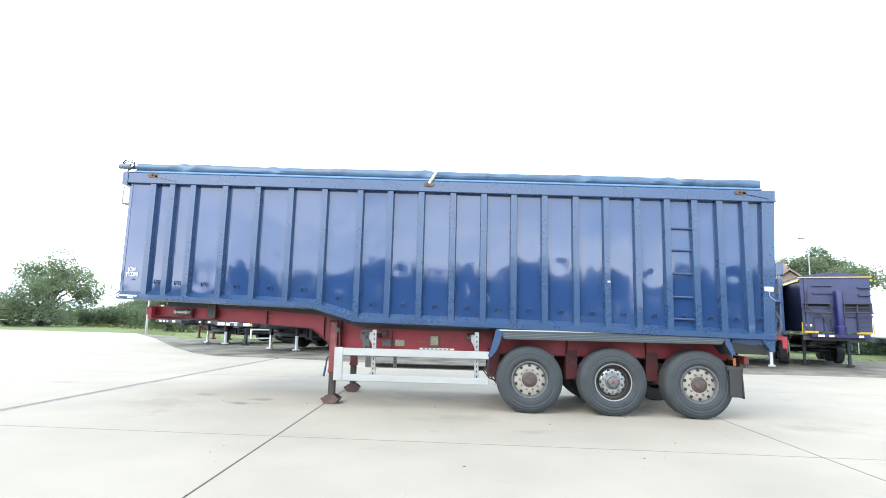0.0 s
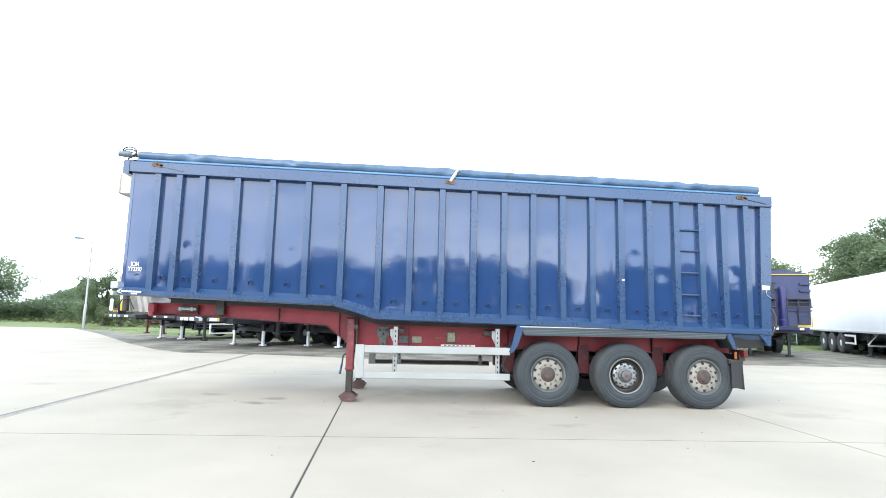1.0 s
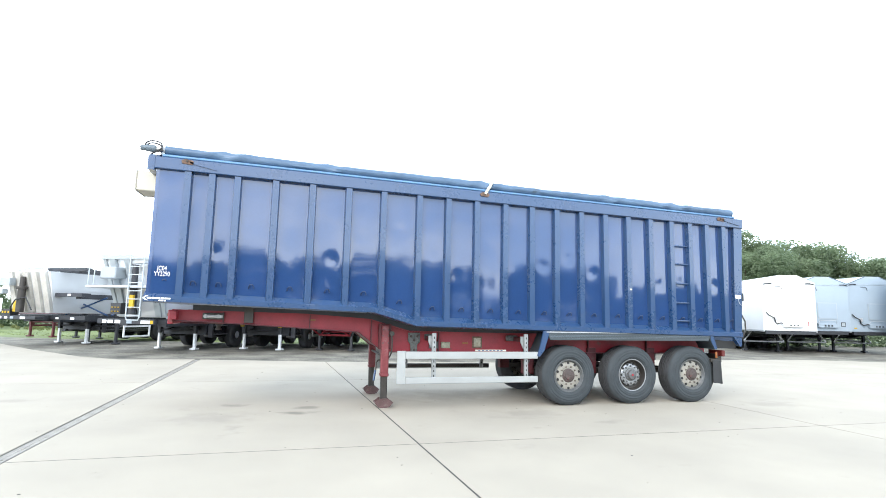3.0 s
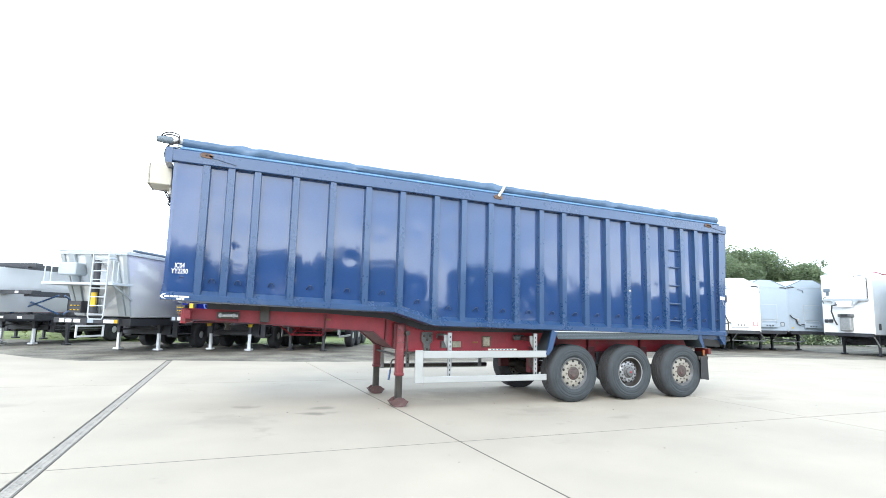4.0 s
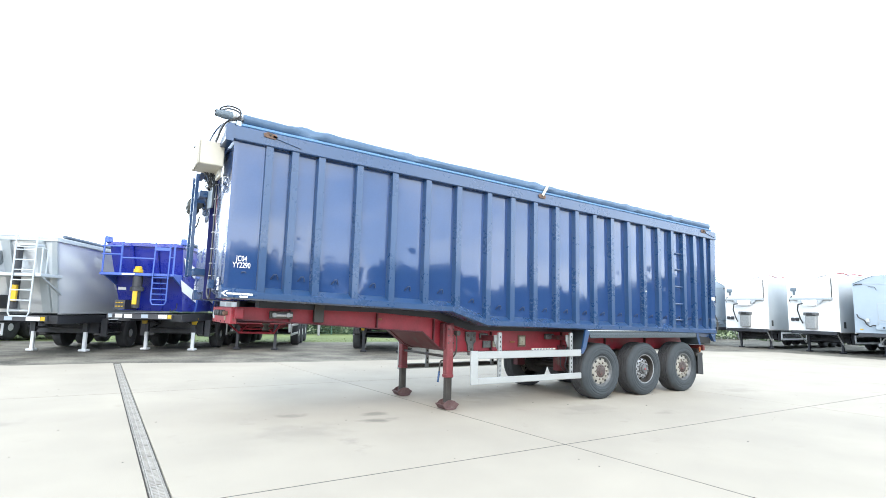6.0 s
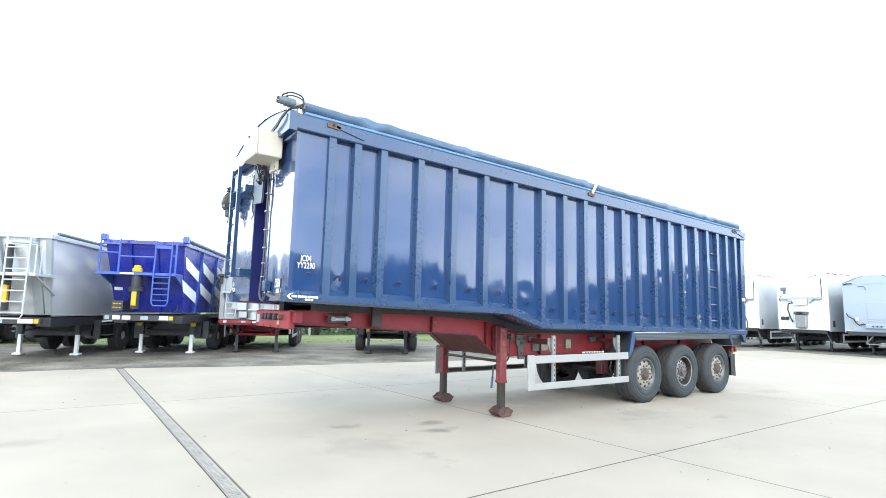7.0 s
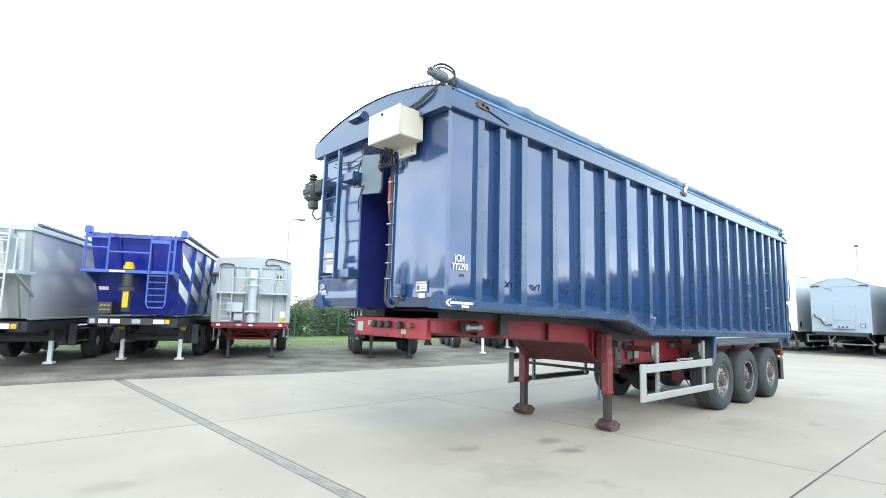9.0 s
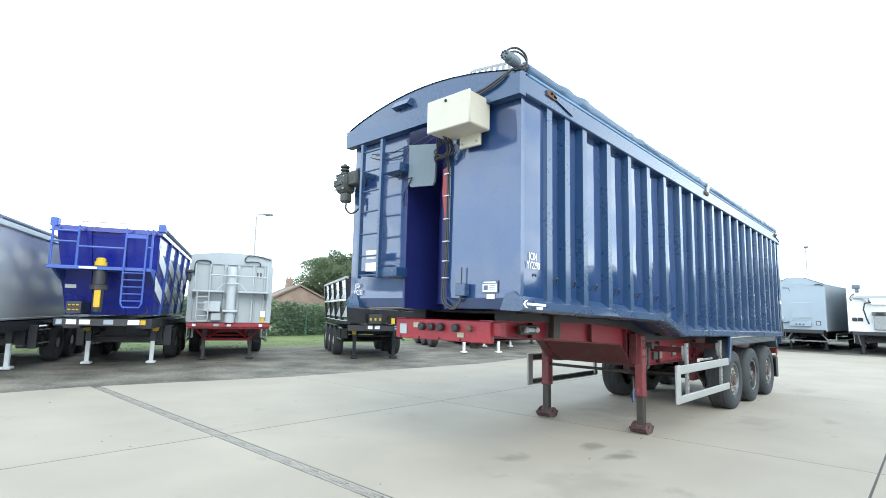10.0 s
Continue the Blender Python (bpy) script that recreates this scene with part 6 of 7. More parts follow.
def black_tipper():
    tr = thing("tipper_trailer", at_front(1.84, 18.85, 61.5), "black tipping trailer with white triangles on its ribbed sides", "trailer", "parked trailers")
    running_gear(tr, "chassis_black", 1.4, 3.05, 6.9, leg_mat="chassis_black", guard=None, beam_z=1.14)
    tub(tr, "black_body", 6.8, 1.20, 2.66, 1.20, 1.06, 0.2)

    def lean(z):
        return 1.06 + 0.14 * (z - 1.20) / 1.46

    for o in (-1, 1):
        boxpart("top_rail", (0.0, min(o * 1.16, o * 1.25), 2.60), (6.8, max(o * 1.16, o * 1.25), 2.68), "galv", tr)
        boxpart("mid_rail", (0.1, min(o * 1.10, o * 1.20), 1.90), (6.8, max(o * 1.10, o * 1.20), 1.98), "black_body", tr)
        boxpart("foot_rail", (0.1, min(o * 1.02, o * 1.14), 1.17), (6.8, max(o * 1.02, o * 1.14), 1.27), "black_body", tr)
        for k in range(5):
            x = 0.1 + 1.64 * k
            prismpart("side_rib", [(o * 1.06, 1.22), (o * 1.12, 1.22), (o * 1.26, 2.62), (o * 1.19, 2.62)], "x", x, x + 0.06, "black_body", tr)
        for k in range(4):
            x = 0.16 + 1.64 * k
            for za, zb in ((2.00, 2.56), (1.38, 1.88)):
                f = B()
                f.faces.new([f.verts.new((x + dx, o * (lean(z) + 0.010), z)) for dx, z in ((0.03, za), (1.52, za), (0.70, za + 0.25), (0.03, zb))])
                ex = bmesh.ops.extrude_face_region(f, geom=list(f.faces))
                bmesh.ops.translate(f, vec=(0, o * 0.004, 0), verts=[v for v in ex["geom"] if isinstance(v, bmesh.types.BMVert)])
                part("white_triangle", f, "white_paint", tr)
    for s in (-1, 1):
        lo, hi = sorted((s * 0.85, s * 1.12))
        tank = boxpart("side_tank", (1.75, lo, 0.62), (2.35, hi, 1.02), "black_body", tr, 0.04)
        for z in (0.60, 0.98):
            boxpart("guard_bar", (1.55, hi - 0.02 if s > 0 else lo, z), (2.45, hi + 0.01 if s > 0 else lo + 0.03, z + 0.04), "galv", tank)
    boxpart("valve_block", (-0.2, 0.1, 1.2), (0.1, 0.5, 1.5), "chassis_black", tr)
    for y in (0.15, 0.3, 0.45):
        boxpart("valve_tag", (-0.23, y - 0.03, 1.3), (-0.2, y + 0.03, 1.38), "yellow", tr)
    boxpart("ram_guard", (-0.2, -0.33, 1.2), (-0.14, -0.22, 1.38), "yellow", tr)
    for y in (0.72, -0.85):
        prismpart("yellow_gusset", [(y - 0.10, 1.0), (y + 0.10, 1.0), (y + 0.05, 0.8), (y - 0.05, 0.8)], "x", 1.25, 1.31, "yellow", tr)
    plates(tr, -0.04, 1.03, ((0.35, 0.5), (0.12, 0.28), (-0.5, -0.35)), ("white_mark", "white_mark", "pale_blue"))
    tubepart("front_rail", [(-0.3, -0.9, 0.85), (-0.3, -0.9, 1.1), (-0.3, -0.3, 1.1), (-0.3, -0.3, 0.85)], 0.02, "chassis_black", tr)


def red_tipper():
    tr = thing("tipper_trailer", at_front(10.5, 20.0), "blue tipping trailer on a red chassis with white landing legs", "trailer", "parked trailers")
    running_gear(tr, "red", 1.8, 4.6, 8.6, guard="red", beam_z=1.2)
    tub(tr, "blue_frame", 8.3, 1.28, 3.2, 1.12, 0.95, 0.2)
    for y in (-1.12, 1.12):
        boxpart("top_rail", (-0.05, y - 0.06, 3.15), (8.3, y + 0.06, 3.28), "blue_frame", tr)
    ladder(tr, -0.3, -1.12, -0.8, 1.3, 3.3, 8, "blue_frame", 0.025)
    boxpart("sheet_bracket", (-0.15, -1.26, 3.30), (0.12, -1.05, 3.75), "blue_frame", tr, 0.03)
    boxpart("corner_post", (-0.06, -1.20, 1.28), (0.06, -1.06, 3.40), "blue_frame", tr)
    boxpart("walkway", (-0.45, -1.15, 2.35), (0.1, 1.15, 2.42), "blue_frame", tr)
    boxpart("end_plate", (-0.05, -1.25, 0.75), (0.08, -1.10, 1.15), "red", tr)
    plates(tr, -0.04, 1.08, ((0.4, 0.6), (-0.2, 0.0)), ("white_mark", "white_mark"))


def navy_tipper():
    tr = thing("tipper_trailer", at_front(14.36, 21.03, 71.0), "faded navy tipping trailer with yellow corner marks and a rolled cover", "trailer", "parked trailers")
    running_gear(tr, "chassis_black", 1.7, 4.4, 8.6, leg_mat="chassis_black", guard="alu_dull", beam_z=1.2, leg_half=0.76)
    bm = B()
    prism(bm, [(1.08, 1.36), (-1.08, 1.36), (-1.11, 3.46), (1.11, 3.46)], "x", 0, 8.4)
    part("body", bm, "navy", tr)
    arch_ = [(-1.15, 3.46)] + [(-1.15 + 2.30 * k / 14, 3.46 + 0.16 * math.sin(math.pi * k / 14)) for k in range(1, 14)] + [(1.15, 3.46)]
    prismpart("rolled_cover", arch_, "x", 0.0, 8.4, "navy", tr)
    boxpart("rim_strip", (-0.06, -1.17, 3.41), (0.0, 1.17, 3.45), "yellow", tr)
    for o in (-1, 1):
        boxpart("corner_mark", (-0.03, min(o * 1.13, o * 1.10), 1.30), (0.0, max(o * 1.13, o * 1.10), 1.70), "yellow", tr, 0.002)
        boxpart("corner_mark", (-0.028, min(o * 1.05, o * 0.60), 1.30), (0.0, max(o * 1.05, o * 0.60), 1.38), "yellow", tr, 0.002)
        boxpart("side_mark", (0.05, min(o * 1.135, o * 1.215), 3.28), (8.3, max(o * 1.135, o * 1.215), 3.35), "yellow", tr, 0.001)
    r = B()
    lathe(r, [(0.18, 0), (0.18, 0.25), (0.14, 0.3), (0.14, 1.5), (0.12, 1.6), (0, 1.6)], (-0.2, -0.05, 1.3), "z", 18)
    part("ram_cylinder", r, "ram_navy", tr, "dark blue hydraulic ram")
    boxpart("front_bed", (-0.35, -0.9, 1.15), (0.2, 0.9, 1.28), "ram_navy", tr)
    boxpart("front_bar", (-0.05, -1.12, 2.26), (0, 1.12, 2.32), "navy", tr)
    boxpart("front_bar", (-0.05, -1.12, 1.92), (0, -0.2, 1.98), "navy", tr)
    boxpart("front_rib", (-0.06, 0.88, 1.45), (0, 0.98, 3.4), "navy", tr)
    boxpart("front_rib", (-0.05, 0.36, 1.36), (0, 0.42, 1.92), "navy", tr)
    boxpart("front_rib", (-0.05, -0.68, 1.36), (0, -0.62, 2.26), "navy", tr)
    for z in (2.72, 3.0):
        boxpart("front_step", (-0.12, -1.10, z), (0, -0.72, z + 0.07), "navy", tr)
        boxpart("front_step", (-0.08, 0.10, z + 0.08), (0, 0.72, z + 0.13), "navy", tr)
    # thin black plates paint the shade of recesses in the front
    boxpart("dark_recess", (-0.012, -1.04, 2.14), (-0.002, -0.22, 2.40), "dark_hole", tr, 0)
    boxpart("shelf", (-0.22, -1.06, 2.40), (0.0, -0.20, 2.45), "chassis_black", tr)
    boxpart("shelf", (-0.22, 0.18, 2.40), (0.0, 1.02, 2.45), "chassis_black", tr)
    boxpart("dark_recess", (-0.012, 0.20, 2.30), (-0.002, 1.0, 2.40), "dark_hole", tr, 0)
    for ya in (-1.05, -0.62, -0.22, 0.20, 1.0):
        boxpart("shelf_post", (-0.20, ya - 0.018, 2.06), (-0.16, ya + 0.018, 2.42), "chassis_black", tr, 0.003)
    tubepart("cross_rail", [(-0.20, -1.10, 2.08), (-0.20, -0.10, 2.08)], 0.022, "chassis_black", tr)
    tubepart("cross_rail", [(-0.20, 0.18, 2.08), (-0.20, 1.08, 2.08)], 0.022, "chassis_black", tr)
    ladder(tr, -0.14, -0.98, -0.62, 1.40, 2.06, 3, "chassis_black", 0.014)
    tubepart("pipe_frame", [(-0.12, 0.74, 1.40), (-0.12, 0.74, 1.86), (-0.12, 0.70, 1.90), (-0.12, 0.26, 1.90), (-0.12, 0.22, 1.84), (-0.12, 0.20, 1.40)], 0.016, "chassis_black", tr)
    tubepart("hose", [(-0.1, 0.9, 2.9), (-0.15, 0.95, 2.3), (-0.15, 0.8, 2.1), (-0.15, 0.5, 2.0), (-0.15, 0.35, 1.7)], 0.02, "cable", tr)
    plates(tr, -0.35, 1.17, ((0.5, 0.7), (0.2, 0.35), (-0.7, -0.55)), ("white_mark", "white_mark", "white_mark"), 0.08)
    boxpart("data_plate", (-0.02, 0.80, 1.55), (-0.01, 1.0, 1.63), "white_mark", tr, 0.001)


def steel_tipper():
    tr = thing("tipper_trailer", at_front(-13.6, 24.55), "weathered ribbed steel tipping trailer among parked flat frames", "trailer", "parked trailers")
    running_gear(tr, "chassis_black", 2.2, 5.9, 9.4, guard=None, leg_half=0.75, lockers=True)
    tub(tr, "silver", 8.6, 1.28, 2.92, 1.15, 0.95, 0.45)
    for y in (-0.85, -0.40, 0.05, 0.45, 0.85):
        prismpart("front_rib", [(0.42, 1.30), (0.30, 1.30), (-0.12, 2.92), (0.0, 2.92)], "y", y - 0.13, y + 0.13, "steel_sheet", tr)
    boxpart("tool_box", (-0.28, 0.55, 2.35), (-0.03, 1.10, 2.65), "grey_panel", tr)
    rm = B()
    lathe(rm, [(0.14, 0), (0.14, 0.9), (0.2, 0.92), (0.2, 1.0), (0.10, 1.02), (0.10, 1.4), (0, 1.4)], (-0.1, 0.1, 1.3), "z", 16)
    part("ram_cylinder", rm, "steel_dark", tr)
    boxpart("valve_block", (-0.12, 0.55, 1.16), (0.23, 1.0, 1.42), "chassis_black", tr)
    for y in (0.62, 0.78, 0.92):
        boxpart("valve_tag", (-0.145, y - 0.035, 1.26), (-0.12, y + 0.035, 1.34), "yellow", tr)
    boxpart("ram_guard", (-0.2, 0.2, 1.32), (-0.12, 0.34, 1.75), "yellow", tr)
    boxpart("spare_panel", (-0.16, 1.02, 1.30), (-0.08, 1.24, 1.85), "white_paint", tr, 0.04, "loose white panel strapped at the corner")
    boxpart("lamp_box", (-0.20, 1.00, 2.02), (0.06, 1.22, 2.22), "pale_grey", tr, 0.03)
    tubepart("air_line", [(-0.2, 0.4, 1.16), (-0.32, 0.3, 1.5), (-0.3, 0.1, 1.8), (-0.15, -0.2, 1.9), (-0.1, -0.5, 1.4)], 0.025, "cable", tr)
    tubepart("top_hoop", [(0.0, -1.0, 2.92), (0.2, -0.6, 3.06), (0.3, 0.3, 3.08), (0.2, 0.9, 2.95)], 0.035, "pale_grey", tr)
    boxpart("front_shelf", (-0.38, -1.1, 1.04), (0.1, 1.15, 1.16), "chassis_black", tr)
    plates(tr, -0.38, 1.05, ((0.95, 1.1), (0.6, 0.75), (0.3, 0.45), (0.0, 0.15), (-0.6, -0.35)), ("red_lens", "white_mark", "white_mark", "pale_blue", "white_mark"), 0.09)


def flat_frame(x, y, z, label, frame_mat="chassis_black", leg_mat="chassis_black", guard="white_paint", leg=2.6):
    """A bare gooseneck skeletal frame."""
    tr = thing("skeletal_trailer", at_front(x, y), label, "trailer", "parked trailers")
    running_gear(tr, frame_mat, leg, 6.2, 10.0, leg_mat=leg_mat, guard=guard, beam_z=1.2, leg_half=0.75)
    if z:
        boxpart("top_frame", (-0.3, -1.15, z), (0.1, 1.15, z + 0.14), "chassis_black", tr)
        for yy in (-0.6, 0.6):
            boxpart("top_beam", (0.0, yy - 0.08, z - 0.08), (8.5, yy + 0.08, z + 0.12), "chassis_black", tr)
        for s in (-1, 1):
            tubepart("folded_brace", [(1.0 + 0.04 * s, -1.05 * s, 1.22), (1.0 + 0.04 * s, 1.05 * s, z)], 0.035, "blue_frame", tr)
            tubepart("folded_brace", [(1.9 - 0.7 * s, -1.08, 1.22), (1.9 + 0.7 * s, -1.08, z)], 0.035, "blue_frame", tr)
        for yy in (-0.9, 0.9):
            boxpart("frame_post", (1.6, yy - 0.06, 1.2), (1.75, yy + 0.06, z), "chassis_black", tr)
        if z > 1.9:
            cage = boxpart("bumper_frame", (1.75, -1.22, 0.30), (1.83, -1.16, 0.80), "white_paint", tr, 0.01, "white painted box frame under the chassis")
            boxpart("bumper_post", (3.12, -1.22, 0.30), (3.20, -1.16, 0.80), "white_paint", cage, 0.01)
            for zz in (0.30, 0.73):
                boxpart("bumper_bar", (1.83, -1.215, zz), (3.12, -1.165, zz + 0.07), "white_paint", cage, 0.008)
            boxpart("upper_frame", (-0.1, -1.0, z + 1.02), (0.2, 1.0, z + 1.16), "chassis_black", tr)
            for yy in (-0.5, 0.5):
                boxpart("upper_beam", (0.1, yy - 0.07, z + 0.96), (8.0, yy + 0.07, z + 1.14), "chassis_black", tr)
                boxpart("frame_post", (2.4, yy - 0.05, z + 0.1), (2.52, yy + 0.05, z + 0.98), "chassis_black", tr)
        plates(tr, -0.3, z + 0.03, ((0.8, 0.95), (0.35, 0.5), (-0.6, -0.45)), ("white_mark", "white_mark", "white_mark"), 0.08)
    plates(tr, -0.04, 1.05, ((0.7, 0.9), (0.2, 0.35), (-0.6, -0.4)), ("white_mark", "white_mark", "white_mark"), 0.08)


def box_trailer(x, y, axis, kind, length=12.8, height=3.5, half=1.26):
    """A tall bulk trailer; x, y: the middle of its front, height: its ridge."""
    names = {"white": "plain white walking-floor bulk trailer with a shallow ridged roof", "pale": "pale blue walking-floor bulk trailer with front hatch and gabled roof",
             "machine": "white bulk trailer with a front discharge hopper and grey sides"}
    tr = thing("bulk_trailer", at_front(x, y, axis), names[kind], "trailer", "tall white trailers")
    leg = {"machine": 1.0, "white": 3.1, "pale": 1.9}[kind]
    running_gear(tr, "chassis_black", leg, 5.5 if kind == "white" else 7.6, length, leg_mat="chassis_black", guard="white_paint", beam_z=1.12, bright=kind == "white", leg_half=0.82, lockers=kind == "machine")
    # walls beside the front take a grey with their shade in it
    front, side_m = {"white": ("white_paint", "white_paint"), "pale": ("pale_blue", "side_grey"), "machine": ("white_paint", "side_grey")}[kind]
    eaves = height - 0.42 if kind != "machine" else height - 0.14
    w = half
    bm = B()
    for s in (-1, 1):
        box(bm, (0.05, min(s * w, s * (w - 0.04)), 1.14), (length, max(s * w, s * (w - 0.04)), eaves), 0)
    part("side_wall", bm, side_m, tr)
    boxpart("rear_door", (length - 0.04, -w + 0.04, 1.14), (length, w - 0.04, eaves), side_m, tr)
    boxpart("front_wall", (0.0, -w - 0.01, 1.12), (0.05, w + 0.01, eaves), front, tr, 0.012)
    roof_pts = [(-w - 0.01, eaves), (-w - 0.01, eaves + 0.05), (-0.36, height), (0.36, height), (w + 0.01, eaves + 0.05), (w + 0.01, eaves)]
    prismpart("roof", roof_pts, "x", -0.02, length, front, tr)
    for s in (-1, 1):
        boxpart("side_rail", (0.0, min(s * (w - 0.03), s * (w + 0.015)), 1.06), (length, max(s * (w - 0.03), s * (w + 0.015)), 1.14), "alu_dull", tr)
    # splayed frame and step bar under the nose
    if kind == "machine":
        for s in (-1, 1):
            tubepart("strut", [(leg - 0.1, s * 0.9, 0.45), (0.25, s * 0.95, 1.06)], 0.03, "alu_dull", tr)
        fr = tubepart("nose_bar", [(0.5, -0.9, 1.0), (0.5, 0.9, 1.0)], 0.03, "alu_dull", tr)
    else:
        fr = tubepart("nose_frame", [(leg - 0.3, -0.98, 0.52), (leg - 0.3, -0.62, 0.98), (leg - 0.3, 0.62, 0.98), (leg - 0.3, 0.98, 0.52)], 0.035, "white_paint", tr, 8, "white splayed frame under the nose")
        boxpart("step_bar", (leg - 0.34, -0.98, 0.46), (leg - 0.26, 0.98, 0.53), "alu_dull", fr)
        boxpart("nose_beam", (leg - 0.40, -0.75, 0.96), (leg - 0.30, 0.75, 1.06), "alu_dull", fr)
    if kind in ("white", "pale"):
        for s in (-1, 1):
            prismpart("gable_trim", [(s * w, eaves + 0.01), (s * w, eaves + 0.045), (s * 0.37, height + 0.008), (s * 0.37, height - 0.03)], "x", -0.034, -0.02, "wing" if kind == "pale" else "white_paint", tr)
            tubepart("stay", [(-0.03, s * (w - 0.05), eaves - 0.03), (-0.05, s * (w - 0.22), eaves + 0.02), (-0.03, s * (w - 0.42), eaves + 0.01)], 0.026, "chassis_black", tr)
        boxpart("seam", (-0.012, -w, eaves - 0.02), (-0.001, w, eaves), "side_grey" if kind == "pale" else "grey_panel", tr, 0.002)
        boxpart("hatch_frame", (-0.018, -0.65, 1.72), (-0.001, 0.30, 2.56), "grey_panel" if kind == "pale" else "white_paint", tr, 0.004)
        boxpart("hatch", (-0.026, -0.62, 1.75), (-0.002, 0.27, 2.53), front, tr, 0.004)
        boxpart("valve_tray", (-0.14, -0.60, 1.30), (0.0, 0.35, 1.50), front, tr, 0.01)
        tubepart("tray_rail", [(-0.05, -0.58, 1.50), (-0.09, -0.52, 1.66), (-0.09, 0.25, 1.66), (-0.05, 0.32, 1.50)], 0.012, "alu_dull", tr)
        for yy in (-0.28, -0.12, 0.04):
            boxpart("coupling", (-0.17, yy - 0.035, 1.36), (-0.14, yy + 0.035, 1.43), "chassis_black", tr, 0.006)
        pl = boxpart("warning_plate", (-0.012, -1.02, 1.36), (-0.001, -0.80, 1.58), "black" if kind == "pale" else "red", tr, 0.002)
        boxpart("plate_face", (-0.016, -0.99, 1.39), (-0.012, -0.83, 1.55), "grey_panel" if kind == "pale" else "white_mark", pl, 0.001)
        tubepart("hose", [(-0.03, w - 0.12, 2.0), (-0.1, w - 0.2, 1.86), (-0.10, w - 0.45, 1.72), (-0.06, w - 0.5, 1.55), (-0.08, 0.62, 1.44), (-0.1, 0.45, 1.5), (-0.08, 0.36, 1.48)], 0.028, "cable", tr)
        boxpart("air_valve", (-0.07, w - 0.62, 1.62), (-0.001, w - 0.46, 1.82), "alu_dull", tr, 0.02)
        if kind == "pale":
            boxpart("yellow_plate", (-0.012, 0.92, 1.26), (-0.001, 1.06, 1.32), "yellow", tr, 0.002)
        tubepart("cable", [(-0.02, 0.62, eaves - 0.12), (-0.05, 0.35, eaves - 0.14), (-0.03, 0.28, eaves - 0.3)], 0.012, "cable", tr)
    else:
        def up(pts):
            return [(a, 1.1 + (b - 1.1) * 1.2) for a, b in pts]

        def mbox(name, lo, hi, material, bevel=0.02, label=""):
            boxpart(name, (lo[0], lo[1], 1.1 + (lo[2] - 1.1) * 1.2), (hi[0], hi[1], 1.1 + (hi[2] - 1.1) * 1.2), material, tr, bevel, label)

        mbox("upper_hood", (-0.10, -0.95, 2.56), (0.0, 0.95, 3.30), "white_paint", 0.02)
        mbox("hopper", (-0.24, -1.02, 2.46), (0.0, 1.02, 2.56), "grey_panel")
        prismpart("hopper_neck", up([(0.38, 2.46), (-0.38, 2.46), (-0.30, 2.22), (0.30, 2.22)]), "x", -0.28, 0.0, "white_paint", tr)
        for s in (-1, 1):
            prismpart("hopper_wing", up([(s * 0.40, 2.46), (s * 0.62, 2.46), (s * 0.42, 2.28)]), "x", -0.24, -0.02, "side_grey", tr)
        mbox("motor_head", (-0.30, -0.32, 1.78), (0.0, 0.32, 1.92), "hub_grey", 0.03)
        mbox("motor", (-0.36, -0.14, 1.82), (-0.30, 0.14, 1.90), "black", 0.01)
        mbox("auger_case", (-0.26, -0.26, 1.20), (0.0, 0.26, 1.78), "galv", 0.03)
        mbox("work_lamp", (-0.16, 0.70, 2.86), (0.0, 1.02, 3.02), "wing", 0.03, "grey work lamp")
        mbox("lamp_bracket", (-0.14, 0.76, 2.70), (-0.02, 0.90, 2.86), "wing", 0.02)
        tubepart("cable", [(-0.06, 0.80, 3.05), (-0.08, 1.05, 2.9), (-0.05, 1.14, 2.75), (-0.05, 1.08, 2.62)], 0.018, "cable", tr)
        tubepart("hose", [(-0.26, 0.30, 2.55), (-0.28, 0.55, 2.50), (-0.24, 0.62, 2.2), (-0.2, 0.52, 1.75), (-0.1, 0.45, 1.5)], 0.035, "cable", tr)
        tubepart("hose", [(-0.04, -0.98, height - 0.3), (-0.05, -1.0, 3.3), (-0.05, -0.98, 2.85)], 0.02, "cable", tr)
        tubepart("hose", [(-0.05, -0.35, height - 0.35), (-0.15, -0.5, height - 0.22), (-0.15, -0.85, height - 0.18)], 0.014, "cable", tr)
        for yy in (0.78, 1.0):
            boxpart("socket", (-0.08, yy - 0.10, 1.62), (0.0, yy + 0.10, 1.80), "chassis_black", tr, 0.03)
        # wavy red tube added in place of red script lettering
        tubepart("red_rope", [(0.02, -w, eaves + 0.06), (0.5, -w - 0.02, eaves + 0.10), (1.0, -w - 0.02, eaves + 0.04), (1.6, -w - 0.02, eaves + 0.10), (2.4, -w, eaves + 0.07)], 0.03, "red", tr, 6, "wavy red tube standing for red script at the roof edge")
        boxpart("notice_plate", (0.35, -w - 0.012, 1.3), (0.55, -w - 0.001, 1.62), "black", tr, 0.001)


blue_tipper()
silver_tipper()
panel_trailer()
black_tipper()
red_tipper()
navy_tipper()
steel_tipper()
flat_frame(-12.2, 24.5, 1.95, "black skeletal frame trailer stacked with a second bare frame", guard=None, leg=1.85)
flat_frame(-14.6, 28.3, 0, "bare black skeletal trailer parked at the yard edge")
flat_frame(-16.0, 31.0, 0, "bare dull red skeletal trailer by the verge", "red_grime_shade", "red_grime_shade", "red_grime_shade", leg=0.6)
flat_frame(6.4, 17.3, 0, "bare red skeletal trailer with white landing legs", "red", "white_paint", "red")
flat_frame(-47.5, 43.5, 1.5, "dark bare frame trailer parked far off by the verge")
box_trailer(19.68, 20.15, 67.0, "white", height=3.80, half=1.18)
